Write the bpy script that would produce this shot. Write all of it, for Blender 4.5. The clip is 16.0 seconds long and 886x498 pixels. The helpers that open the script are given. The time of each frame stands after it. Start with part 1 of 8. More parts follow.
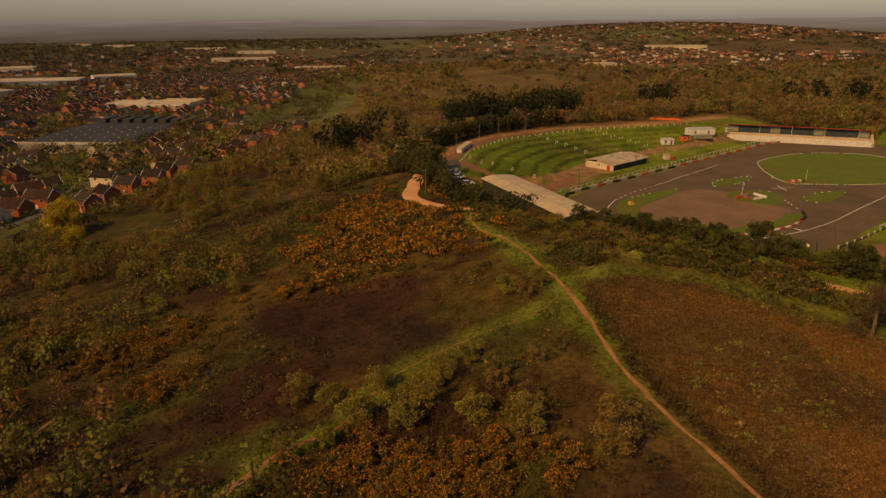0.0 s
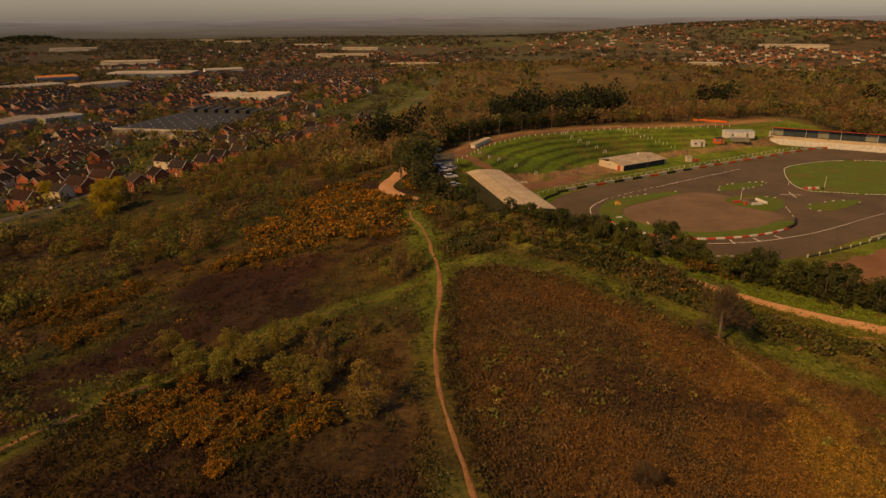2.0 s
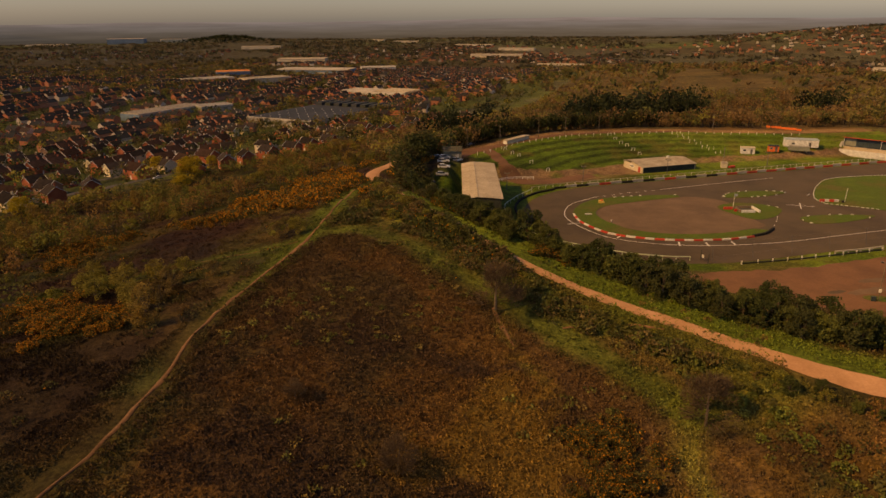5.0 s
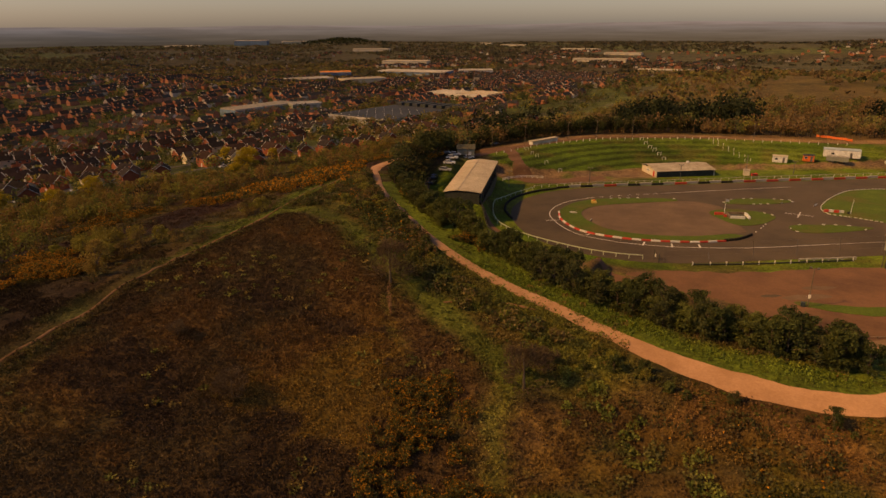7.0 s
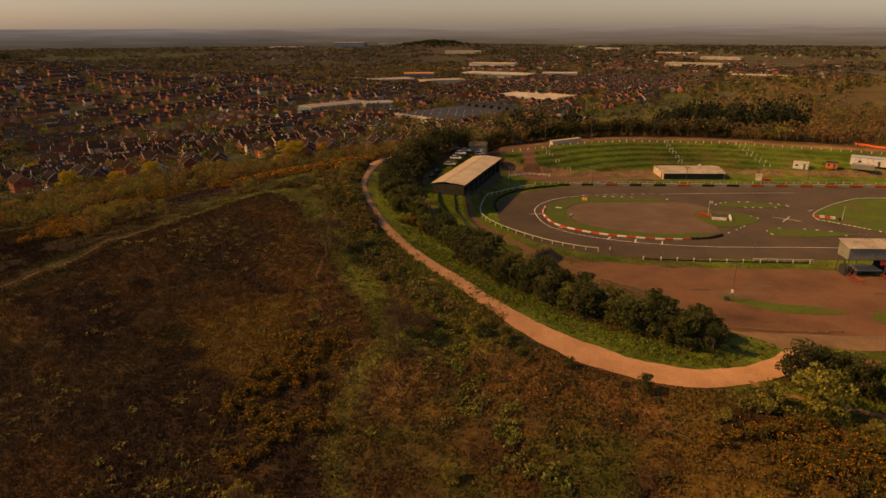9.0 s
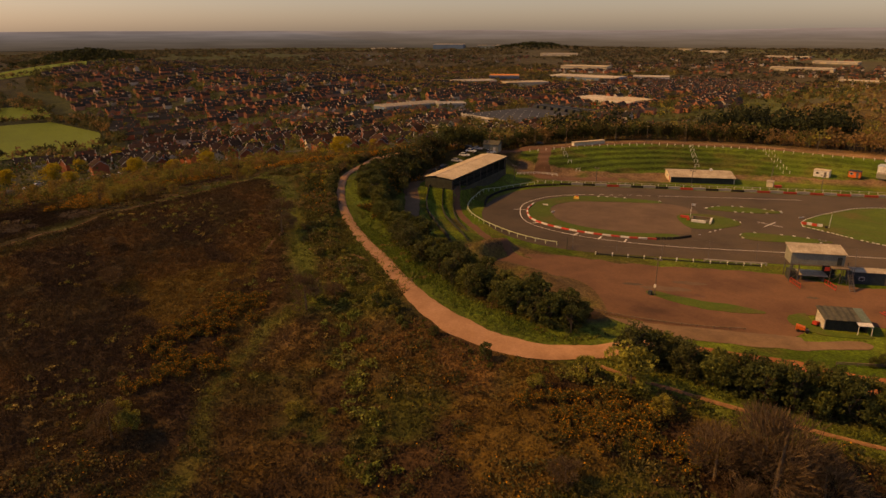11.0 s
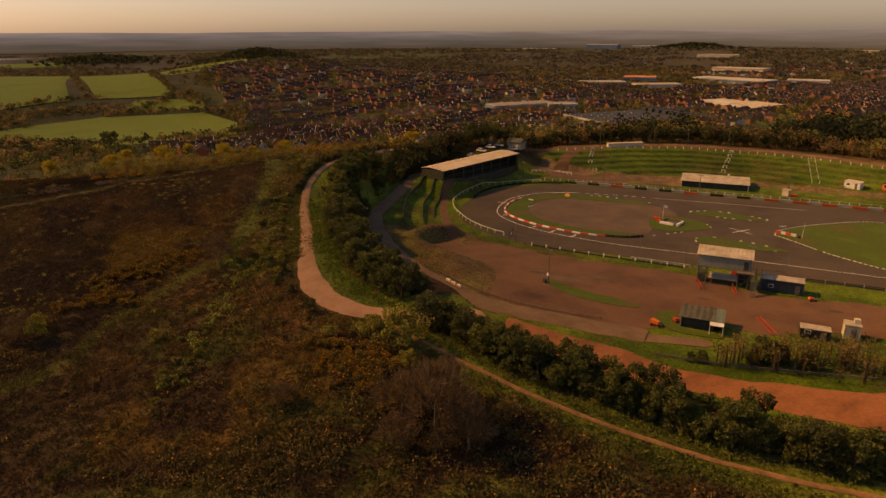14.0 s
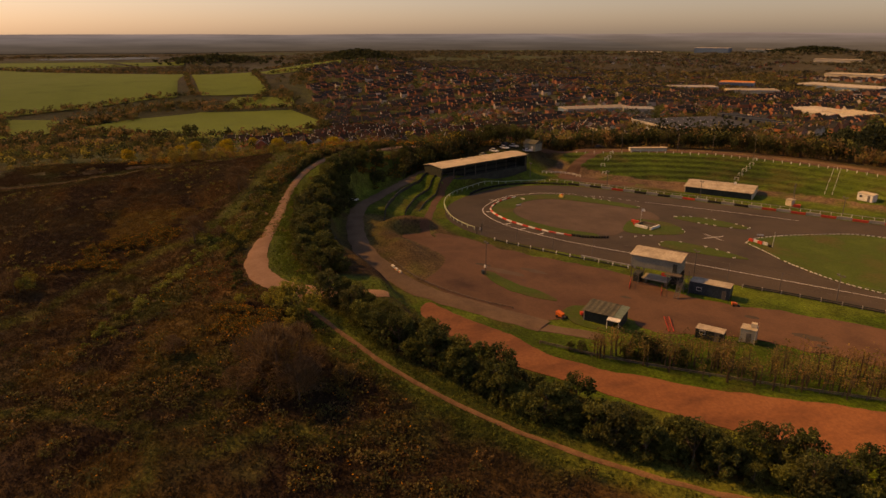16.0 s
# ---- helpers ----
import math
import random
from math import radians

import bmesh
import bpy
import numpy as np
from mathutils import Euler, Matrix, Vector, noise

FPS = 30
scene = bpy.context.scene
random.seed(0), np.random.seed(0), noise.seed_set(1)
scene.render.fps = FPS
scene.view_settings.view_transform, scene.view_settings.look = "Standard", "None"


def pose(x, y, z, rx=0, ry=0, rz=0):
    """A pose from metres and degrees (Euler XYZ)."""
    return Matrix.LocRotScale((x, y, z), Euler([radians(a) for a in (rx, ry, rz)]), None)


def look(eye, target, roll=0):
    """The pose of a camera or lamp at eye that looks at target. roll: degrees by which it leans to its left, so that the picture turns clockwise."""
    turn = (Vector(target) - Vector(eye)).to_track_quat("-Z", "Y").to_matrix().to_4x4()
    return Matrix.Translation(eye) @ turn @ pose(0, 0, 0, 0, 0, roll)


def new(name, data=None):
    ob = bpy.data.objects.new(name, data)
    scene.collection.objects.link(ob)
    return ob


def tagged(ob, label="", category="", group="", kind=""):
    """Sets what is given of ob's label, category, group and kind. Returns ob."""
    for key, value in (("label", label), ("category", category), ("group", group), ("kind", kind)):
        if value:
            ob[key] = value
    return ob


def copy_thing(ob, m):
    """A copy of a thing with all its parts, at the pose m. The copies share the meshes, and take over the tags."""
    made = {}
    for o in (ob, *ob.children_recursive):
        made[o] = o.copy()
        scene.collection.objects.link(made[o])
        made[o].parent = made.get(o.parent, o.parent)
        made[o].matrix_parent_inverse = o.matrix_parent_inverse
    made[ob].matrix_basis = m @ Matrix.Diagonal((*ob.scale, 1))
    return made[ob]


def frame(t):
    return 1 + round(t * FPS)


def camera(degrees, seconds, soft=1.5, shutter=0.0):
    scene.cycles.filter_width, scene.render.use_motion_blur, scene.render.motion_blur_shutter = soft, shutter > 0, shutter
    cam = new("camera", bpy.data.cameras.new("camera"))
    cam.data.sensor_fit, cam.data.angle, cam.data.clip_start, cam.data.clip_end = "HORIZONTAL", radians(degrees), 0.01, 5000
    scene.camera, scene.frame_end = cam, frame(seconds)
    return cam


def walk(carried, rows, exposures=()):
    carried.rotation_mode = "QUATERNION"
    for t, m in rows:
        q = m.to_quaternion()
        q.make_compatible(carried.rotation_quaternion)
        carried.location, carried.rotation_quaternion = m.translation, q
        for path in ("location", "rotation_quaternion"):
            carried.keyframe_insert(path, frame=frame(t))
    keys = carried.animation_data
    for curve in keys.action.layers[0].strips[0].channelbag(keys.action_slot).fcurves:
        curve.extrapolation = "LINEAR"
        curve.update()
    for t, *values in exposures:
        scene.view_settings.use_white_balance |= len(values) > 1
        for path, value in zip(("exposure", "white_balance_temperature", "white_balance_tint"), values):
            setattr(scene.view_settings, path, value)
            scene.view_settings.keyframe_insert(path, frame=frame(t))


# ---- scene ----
cam = camera(68.8, 16.0)
METRES, EYE = 300.0, 55.5
ROWS = [
    (0.0, 0.0, 0.0, 0.0, -4.28, -19.47, 0.39),
    (0.5, 0.0296, -0.0054, -0.0, -2.03, -19.55, 0.4),
    (1.0, 0.0606, -0.0117, -0.0002, 0.31, -19.58, 0.42),
    (1.5, 0.0913, -0.0179, -0.0001, 2.65, -19.61, 0.39),
    (2.0, 0.1218, -0.024, -0.0002, 5.01, -19.62, 0.37),
    (2.5, 0.1525, -0.0293, -0.0003, 7.39, -19.64, 0.36),
    (3.0, 0.1837, -0.0338, -0.0001, 9.8, -19.62, 0.39),
    (3.5, 0.2146, -0.0369, -0.0004, 12.17, -19.59, 0.43),
    (4.0, 0.2461, -0.039, -0.0003, 14.58, -19.58, 0.39),
    (4.5, 0.2784, -0.0402, -0.0006, 17.05, -19.54, 0.42),
    (7.0, 0.4355, -0.0325, -0.0007, 29.19, -19.11, 0.32),
    (7.5, 0.4643, -0.0299, -0.0006, 31.31, -19.1, 0.29),
    (8.0, 0.4928, -0.0258, -0.0007, 33.38, -19.06, 0.26),
    (8.5, 0.5215, -0.0217, -0.0005, 35.46, -18.94, 0.15),
    (9.0, 0.5507, -0.0164, -0.0004, 37.54, -18.87, 0.18),
    (11.5, 0.6948, 0.0409, 0.0018, 48.59, -18.61, 0.09),
    (12.0, 0.7216, 0.0577, 0.0021, 50.85, -18.53, 0.06),
    (12.5, 0.7477, 0.076, 0.0023, 53.1, -18.56, 0.1),
    (13.0, 0.7733, 0.0951, 0.0028, 55.35, -18.64, 0.19),
    (13.5, 0.7983, 0.1151, 0.0033, 57.62, -18.67, 0.24),
    (14.0, 0.8227, 0.1361, 0.0036, 59.88, -18.64, 0.28),
    (14.5, 0.8464, 0.1583, 0.0042, 62.18, -18.57, 0.27),
    (15.0, 0.8694, 0.1811, 0.0047, 64.4, -18.51, 0.21),
    (15.5, 0.8909, 0.2051, 0.0051, 66.63, -18.46, 0.18),
    (16.0, 0.9115, 0.2301, 0.0056, 68.88, -18.44, 0.15),
]
walk(cam, [(t, pose(METRES * x, METRES * y, EYE + METRES * z, 90 + pitch, roll, yaw)) for t, x, y, z, yaw, pitch, roll in ROWS],
     exposures=[(0.0, -0.75, 8500, 26), (4.5, -0.62, 8300, 27), (7.0, -0.55, 8600, 30), (12.0, -0.36, 9500, 34), (16.0, -0.38, 9800, 36)])

# ---- light: low spring sun under a hazy sky ----
SUN_AZ, SUN_EL = 224.0, 40.0            # degrees from +x, anticlockwise; height
sun_from = Vector((math.cos(radians(SUN_AZ)) * math.cos(radians(SUN_EL)), math.sin(radians(SUN_AZ)) * math.cos(radians(SUN_EL)), math.sin(radians(SUN_EL))))
world = bpy.data.worlds.new("sky")
scene.world = world
world.use_nodes = True
wn = world.node_tree
for n in list(wn.nodes):
    wn.nodes.remove(n)
sky = wn.nodes.new("ShaderNodeTexSky")
sky.sky_type = "NISHITA"
sky.sun_disc = False
sky.sun_elevation = radians(SUN_EL)
sky.sun_rotation = math.atan2(sun_from.x, sun_from.y)
sky.altitude = 0
sky.air_density, sky.dust_density, sky.ozone_density = 0.95, 1.05, 2.4
wbg = wn.nodes.new("ShaderNodeBackground")
wbg.inputs["Strength"].default_value = 0.12
wout = wn.nodes.new("ShaderNodeOutputWorld")
wn.links.new(sky.outputs[0], wbg.inputs[0])
wn.links.new(wbg.outputs[0], wout.inputs[0])
lamp = bpy.data.lights.new("sun", "SUN")
lamp.energy, lamp.angle, lamp.color = 5.0, radians(0.6), (1.0, 0.635, 0.19)
sun = new("sun", lamp)
sun.matrix_world = look(sun_from * 300 + Vector((100, 150, 0)), (100, 150, 0))

# ---- materials ----
def mat_nodes(name, rough=0.9, metal=0.0, spec=0.2):
    m = bpy.data.materials.new(name)
    m.use_nodes = True
    nt = m.node_tree
    b = nt.nodes["Principled BSDF"]
    b.inputs["Roughness"].default_value = rough
    b.inputs["Metallic"].default_value = metal
    b.inputs["Specular IOR Level"].default_value = spec
    if rough >= 0.9:
        b.inputs["Diffuse Roughness"].default_value = 1.0
    return m, nt, b


def noise_node(nt, scale, detail=4.0, rough=0.6, stretch=None):
    co = nt.nodes.new("ShaderNodeTexCoord")
    n = nt.nodes.new("ShaderNodeTexNoise")
    n.inputs["Scale"].default_value = scale
    n.inputs["Detail"].default_value = detail
    n.inputs["Roughness"].default_value = rough
    if stretch:
        mp = nt.nodes.new("ShaderNodeMapping")
        mp.inputs["Scale"].default_value = stretch
        nt.links.new(co.outputs["Object"], mp.inputs[0])
        nt.links.new(mp.outputs[0], n.inputs["Vector"])
    else:
        nt.links.new(co.outputs["Object"], n.inputs["Vector"])
    return n


def ramp(nt, source, stops):
    r = nt.nodes.new("ShaderNodeValToRGB")
    while len(r.color_ramp.elements) < len(stops):
        r.color_ramp.elements.new(0.5)
    for e, (p, c) in zip(r.color_ramp.elements, stops):
        e.position, e.color = p, (*c, 1)
    nt.links.new(source, r.inputs[0])
    return r


def mix(nt, a, b, fac, kind="MIX"):
    n = nt.nodes.new("ShaderNodeMix")
    n.data_type, n.blend_type = "RGBA", kind
    for sock, v in ((n.inputs[0], fac), (n.inputs[6], a), (n.inputs[7], b)):
        if isinstance(v, (int, float)):
            sock.default_value = v
        elif isinstance(v, tuple):
            sock.default_value = (*v, 1)
        else:
            nt.links.new(v, sock)
    return n.outputs[2]


def relief(nt, b, source, strength, distance):
    n = nt.nodes.new("ShaderNodeBump")
    n.inputs["Strength"].default_value = strength
    n.inputs["Distance"].default_value = distance
    nt.links.new(source, n.inputs["Height"])
    nt.links.new(n.outputs[0], b.inputs["Normal"])


def surface(name, c1, c2, scale=0.5, fine=6.0, rough=0.9, bump=0.3, depth=0.05, metal=0.0, spec=0.2, vary=0.0, stretch=None, c3=None, grit=1.0):
    """Two tones by broad noise, broken by fine grain, with relief; vary: per-object change of tone."""
    m, nt, b = mat_nodes(name, rough, metal, spec)
    n1, n2 = noise_node(nt, scale, 5, 0.62, stretch), noise_node(nt, fine, 4, 0.7)
    stops = [(0.34, c1), (0.66, c2)] if c3 is None else [(0.3, c1), (0.52, c2), (0.7, c3)]
    col = ramp(nt, n1.outputs[0], stops).outputs[0]
    grain = ramp(nt, n2.outputs[0], [(0.25, (1 - 0.38 * grit,) * 3), (0.75, (1 + 0.3 * grit,) * 3)]).outputs[0]
    col = mix(nt, col, grain, 1.0, "MULTIPLY")
    if vary:
        oi = nt.nodes.new("ShaderNodeObjectInfo")
        rr = ramp(nt, oi.outputs["Random"], [(0.0, (1 - vary,) * 3), (1.0, (1 + vary,) * 3)])
        col = mix(nt, col, rr.outputs[0], 1.0, "MULTIPLY")
    nt.links.new(col, b.inputs["Base Color"])
    if bump:
        relief(nt, b, n2.outputs[0], bump, depth)
    return m


def tinted(name, fine=2.0, rough=0.9, bump=0.5, depth=0.1, attr="tint", lo=0.6, hi=1.35, leaf=0.0, island=0.0):
    """Base colour from the mesh's own colour attribute, broken by fine grain; leaf: share of light let through."""
    m, nt, b = mat_nodes(name, rough, 0.0, 0.12)
    a = nt.nodes.new("ShaderNodeAttribute")
    a.attribute_name = attr
    n2 = noise_node(nt, fine, 5, 0.7)
    grain = ramp(nt, n2.outputs[0], [(0.3, (lo,) * 3), (0.7, (hi,) * 3)]).outputs[0]
    col = mix(nt, a.outputs["Color"], grain, 1.0, "MULTIPLY")
    if island:
        g = nt.nodes.new("ShaderNodeNewGeometry")
        rr = ramp(nt, g.outputs["Random Per Island"], [(0.0, (1 - island,) * 3), (1.0, (1 + island,) * 3)])
        col = mix(nt, col, rr.outputs[0], 1.0, "MULTIPLY")
    nt.links.new(col, b.inputs["Base Color"])
    if bump:
        relief(nt, b, n2.outputs[0], bump, depth)
    if leaf:
        t = nt.nodes.new("ShaderNodeBsdfTranslucent")
        nt.links.new(col, t.inputs[0])
        s = nt.nodes.new("ShaderNodeMixShader")
        s.inputs[0].default_value = leaf
        nt.links.new(b.outputs[0], s.inputs[1])
        nt.links.new(t.outputs[0], s.inputs[2])
        nt.links.new(s.outputs[0], nt.nodes["Material Output"].inputs[0])
    return m


def ground_mat():
    """Ground cover: its own tint, broken at three sizes from tufts to patches of field."""
    m, nt, b = mat_nodes("ground_cover", 0.95, 0.0, 0.1)
    a = nt.nodes.new("ShaderNodeAttribute")
    a.attribute_name = "tint"
    n1, n2, n3 = noise_node(nt, 1.6, 6, 0.75), noise_node(nt, 0.22, 4, 0.65), noise_node(nt, 0.022, 6, 0.75)
    col = mix(nt, a.outputs["Color"], ramp(nt, n1.outputs[0], [(0.34, (0.40,) * 3), (0.66, (1.58,) * 3)]).outputs[0], 1.0, "MULTIPLY")
    col = mix(nt, col, ramp(nt, n2.outputs[0], [(0.32, (0.72, 0.70, 0.74)), (0.68, (1.25, 1.28, 1.15))]).outputs[0], 1.0, "MULTIPLY")
    col = mix(nt, col, ramp(nt, n3.outputs[0], [(0.36, (0.55, 0.58, 0.62)), (0.64, (1.35, 1.32, 1.2))]).outputs[0], 1.0, "MULTIPLY")
    nt.links.new(col, b.inputs["Base Color"])
    relief(nt, b, n1.outputs[0], 0.9, 0.6)
    return m


M_GROUND = ground_mat()
M_FIELD = surface("field_grass", (0.150, 0.200, 0.030), (0.195, 0.250, 0.040), 0.012, 0.9, 0.95, 0.5, 0.08, c3=(0.172, 0.220, 0.040), spec=0.05)
M_LEAF = tinted("foliage", 3.0, 0.75, 0.0, leaf=0.34, lo=0.8, hi=1.2, island=0.25)
M_FARLEAF = tinted("far_foliage", 0.6, 0.85, 0.0, leaf=0.36, lo=0.88, hi=1.12, island=0.12)
M_HEATH = tinted("heath_plants", 2.0, 0.9, 0.0, leaf=0.12, lo=0.68, hi=1.32, island=0.34)
M_BARK = surface("bark", (0.10, 0.075, 0.05), (0.17, 0.13, 0.09), 2, 9, 0.9, 0.5, 0.03)
M_TARMAC = surface("worn_asphalt", (0.055, 0.042, 0.030), (0.080, 0.061, 0.042), 0.07, 2.2, 0.9, 0.2, 0.02, c3=(0.094, 0.070, 0.047), grit=0.45)
M_INFIELD = surface("dusty_asphalt", (0.10, 0.068, 0.045), (0.15, 0.10, 0.065), 0.12, 2.5, 0.9, 0.25, 0.02, grit=0.45)
M_DIRT = surface("red_brown_dirt", (0.070, 0.038, 0.025), (0.160, 0.084, 0.048), 0.045, 1.8, 0.95, 0.4, 0.04, c3=(0.105, 0.054, 0.033), grit=0.45)
M_DRIVE = surface("grey_brown_drive", (0.140, 0.090, 0.055), (0.205, 0.132, 0.078), 0.15, 2.0, 0.95, 0.3, 0.03, grit=0.45)
M_ORANGE = surface("orange_gravel", (0.160, 0.062, 0.030), (0.280, 0.110, 0.048), 0.10, 1.5, 0.95, 0.45, 0.04, c3=(0.31, 0.126, 0.056), grit=0.7, stretch=(1.6, 0.7, 1.0))
M_PATH = surface("pale_pink_gravel", (0.35, 0.190, 0.100), (0.46, 0.262, 0.148), 0.25, 2.6, 0.95, 0.35, 0.04, grit=0.45)
M_TRAIL = surface("trodden_sand", (0.18, 0.095, 0.045), (0.29, 0.155, 0.075), 0.5, 3.0, 0.95, 0.4, 0.04)
M_TURF = surface("mown_grass", (0.098, 0.086, 0.024), (0.060, 0.095, 0.012), 0.10, 2.8, 0.95, 0.9, 0.12, c3=(0.082, 0.116, 0.016))
M_WHITE = surface("worn_white_paint", (0.55, 0.53, 0.48), (0.78, 0.76, 0.70), 0.8, 5, 0.7, 0.1, 0.01, vary=0.12)
M_RED = surface("worn_red_paint", (0.42, 0.045, 0.03), (0.55, 0.075, 0.045), 0.8, 5, 0.6, 0.1, 0.01, vary=0.15)
M_RUBBER = surface("black_tyre_rubber", (0.018, 0.017, 0.016), (0.03, 0.028, 0.026), 2, 8, 0.8, 0.3, 0.02)
M_ROOFSHEET = surface("pale_corrugated_sheet", (0.42, 0.34, 0.23), (0.55, 0.46, 0.32), 0.15, 2.0, 0.75, 0.2, 0.03)
M_OLDSHEET = surface("stained_fibre_cement", (0.30, 0.25, 0.18), (0.50, 0.43, 0.32), 0.35, 2.5, 0.85, 0.3, 0.03)
M_DARKSHEET = surface("mossy_dark_sheet", (0.055, 0.055, 0.042), (0.11, 0.105, 0.075), 0.6, 3.0, 0.85, 0.3, 0.03)
M_CREAM = surface("cream_render", (0.52, 0.44, 0.30), (0.64, 0.55, 0.40), 0.4, 4, 0.85, 0.1, 0.01)
M_GREYWALL = surface("grey_green_cladding", (0.19, 0.195, 0.155), (0.26, 0.26, 0.20), 0.4, 4, 0.7, 0.1, 0.01)
M_DARKWALL = surface("dark_green_boards", (0.03, 0.035, 0.028), (0.055, 0.06, 0.048), 0.6, 4, 0.7, 0.2, 0.01)
M_BLUE = surface("faded_navy_paint", (0.030, 0.044, 0.052), (0.050, 0.068, 0.078), 0.5, 4, 0.55, 0.1, 0.01)
M_STEEL = surface("weathered_steel", (0.12, 0.11, 0.10), (0.20, 0.18, 0.16), 1.0, 6, 0.55, 0.1, 0.01, metal=0.5)
M_TIMBER = surface("weathered_timber", (0.13, 0.10, 0.07), (0.22, 0.17, 0.12), 1.2, 6, 0.9, 0.3, 0.02)
M_ORANGEPAINT = surface("orange_plastic", (0.65, 0.13, 0.03), (0.75, 0.18, 0.05), 0.8, 5, 0.6, 0.1, 0.01)
M_YELLOW = surface("yellow_paint", (0.62, 0.40, 0.08), (0.72, 0.50, 0.14), 0.8, 5, 0.6, 0.1, 0.01)
M_CONCRETE = surface("stained_concrete", (0.30, 0.28, 0.24), (0.44, 0.41, 0.36), 0.5, 4, 0.9, 0.3, 0.02)
M_BRICK = surface("red_brick", (0.36, 0.105, 0.05), (0.48, 0.155, 0.075), 0.25, 7, 0.9, 0.2, 0.02, vary=0.3)
M_BROWNBRICK = surface("brown_brick", (0.20, 0.115, 0.075), (0.29, 0.18, 0.12), 0.25, 7, 0.9, 0.2, 0.02, vary=0.3)
M_TILE = surface("dark_roof_tile", (0.036, 0.029, 0.026), (0.062, 0.048, 0.041), 0.4, 5, 0.95, 0.0, 0.03, spec=0.02, vary=0.35)
M_REDTILE = surface("brown_red_roof_tile", (0.058, 0.035, 0.026), (0.090, 0.052, 0.038), 0.4, 5, 0.95, 0.0, 0.03, spec=0.02, vary=0.3)
M_BARGE = surface("white_bargeboard", (0.60, 0.58, 0.54), (0.72, 0.70, 0.66), 0.8, 5, 0.6, 0.0)
M_FLATROOF = surface("grey_flat_roof", (0.034, 0.038, 0.044), (0.052, 0.056, 0.062), 0.03, 0.5, 0.8, 0.1, 0.05)
M_FARROOF = surface("pale_factory_roof", (0.32, 0.29, 0.25), (0.46, 0.42, 0.36), 0.03, 0.4, 0.75, 0.1, 0.05)
M_FARBLUE = surface("blue_factory_cladding", (0.10, 0.16, 0.24), (0.15, 0.22, 0.31), 0.03, 0.4, 0.7, 0.0)
M_FARORANGE = surface("orange_factory_cladding", (0.55, 0.19, 0.05), (0.62, 0.25, 0.08), 0.03, 0.4, 0.7, 0.0)
M_ROAD = surface("estate_asphalt", (0.09, 0.08, 0.07), (0.13, 0.115, 0.10), 0.1, 1.5, 0.9, 0.2, 0.02)
M_WATER = surface("lake_water", (0.10, 0.13, 0.15), (0.13, 0.16, 0.18), 0.01, 0.2, 0.08, 0.05, 0.02, spec=0.5)


def glass_mat():
    m, nt, b = mat_nodes("window_glass", 0.08, 0.0, 0.6)
    n = noise_node(nt, 0.8)
    nt.links.new(ramp(nt, n.outputs[0], [(0.3, (0.015, 0.02, 0.025)), (0.7, (0.05, 0.06, 0.07))]).outputs[0], b.inputs["Base Color"])
    return m


M_GLASS = glass_mat()


def car_paint(name, c):
    m, nt, b = mat_nodes(name, 0.3, 0.1, 0.5)
    b.inputs["Coat Weight"].default_value = 0.6
    n = noise_node(nt, 3.0)
    nt.links.new(ramp(nt, n.outputs[0], [(0.3, tuple(v * 0.85 for v in c)), (0.7, c)]).outputs[0], b.inputs["Base Color"])
    return m


M_CARS = [car_paint("white_car_paint", (0.75, 0.75, 0.73)), car_paint("silver_car_paint", (0.42, 0.43, 0.45)), car_paint("dark_blue_car_paint", (0.03, 0.05, 0.11)), car_paint("red_car_paint", (0.35, 0.03, 0.03)), car_paint("black_car_paint", (0.02, 0.02, 0.022))]

# ---- tools for building ----
RNG = np.random.default_rng(7)
CU, SU = math.cos(radians(35)), math.sin(radians(35))


def W(u, v):
    """From the raceway's own axes (u along the straights, v across) to the world."""
    return u * CU - v * SU, u * SU + v * CU


def UV(x, y):
    return x * CU + y * SU, -x * SU + y * CU


def hash2(i, j, seed):
    h = (i.astype(np.int64) * 374761393 + j.astype(np.int64) * 668265263 + seed * 1442695041) & 0x7FFFFFFF
    h = ((h ^ (h >> 13)) * 1274126177) & 0x7FFFFFFF
    return ((h ^ (h >> 16)) & 0xFFFF) / 65535.0


def vnoise(x, y, size, seed=0, octaves=3):
    """Smooth value noise, 0 to 1."""
    x, y = np.asarray(x, float) / size, np.asarray(y, float) / size
    total, amp, norm = 0.0, 1.0, 0.0
    for o in range(octaves):
        i, j = np.floor(x), np.floor(y)
        f, g = x - i, y - j
        f, g = f * f * (3 - 2 * f), g * g * (3 - 2 * g)
        s = seed + 31 * o
        a, b, c, d = hash2(i, j, s), hash2(i + 1, j, s), hash2(i, j + 1, s), hash2(i + 1, j + 1, s)
        total = total + amp * (a + (b - a) * f + (c - a) * g + (a - b - c + d) * f * g)
        norm += amp
        amp *= 0.5
        x, y = x * 2.03 + 17.1, y * 2.03 + 5.7
    return total / norm


def smooth(a, b, x):
    t = np.clip((np.asarray(x, float) - a) / (b - a), 0, 1)
    return t * t * (3 - 2 * t)


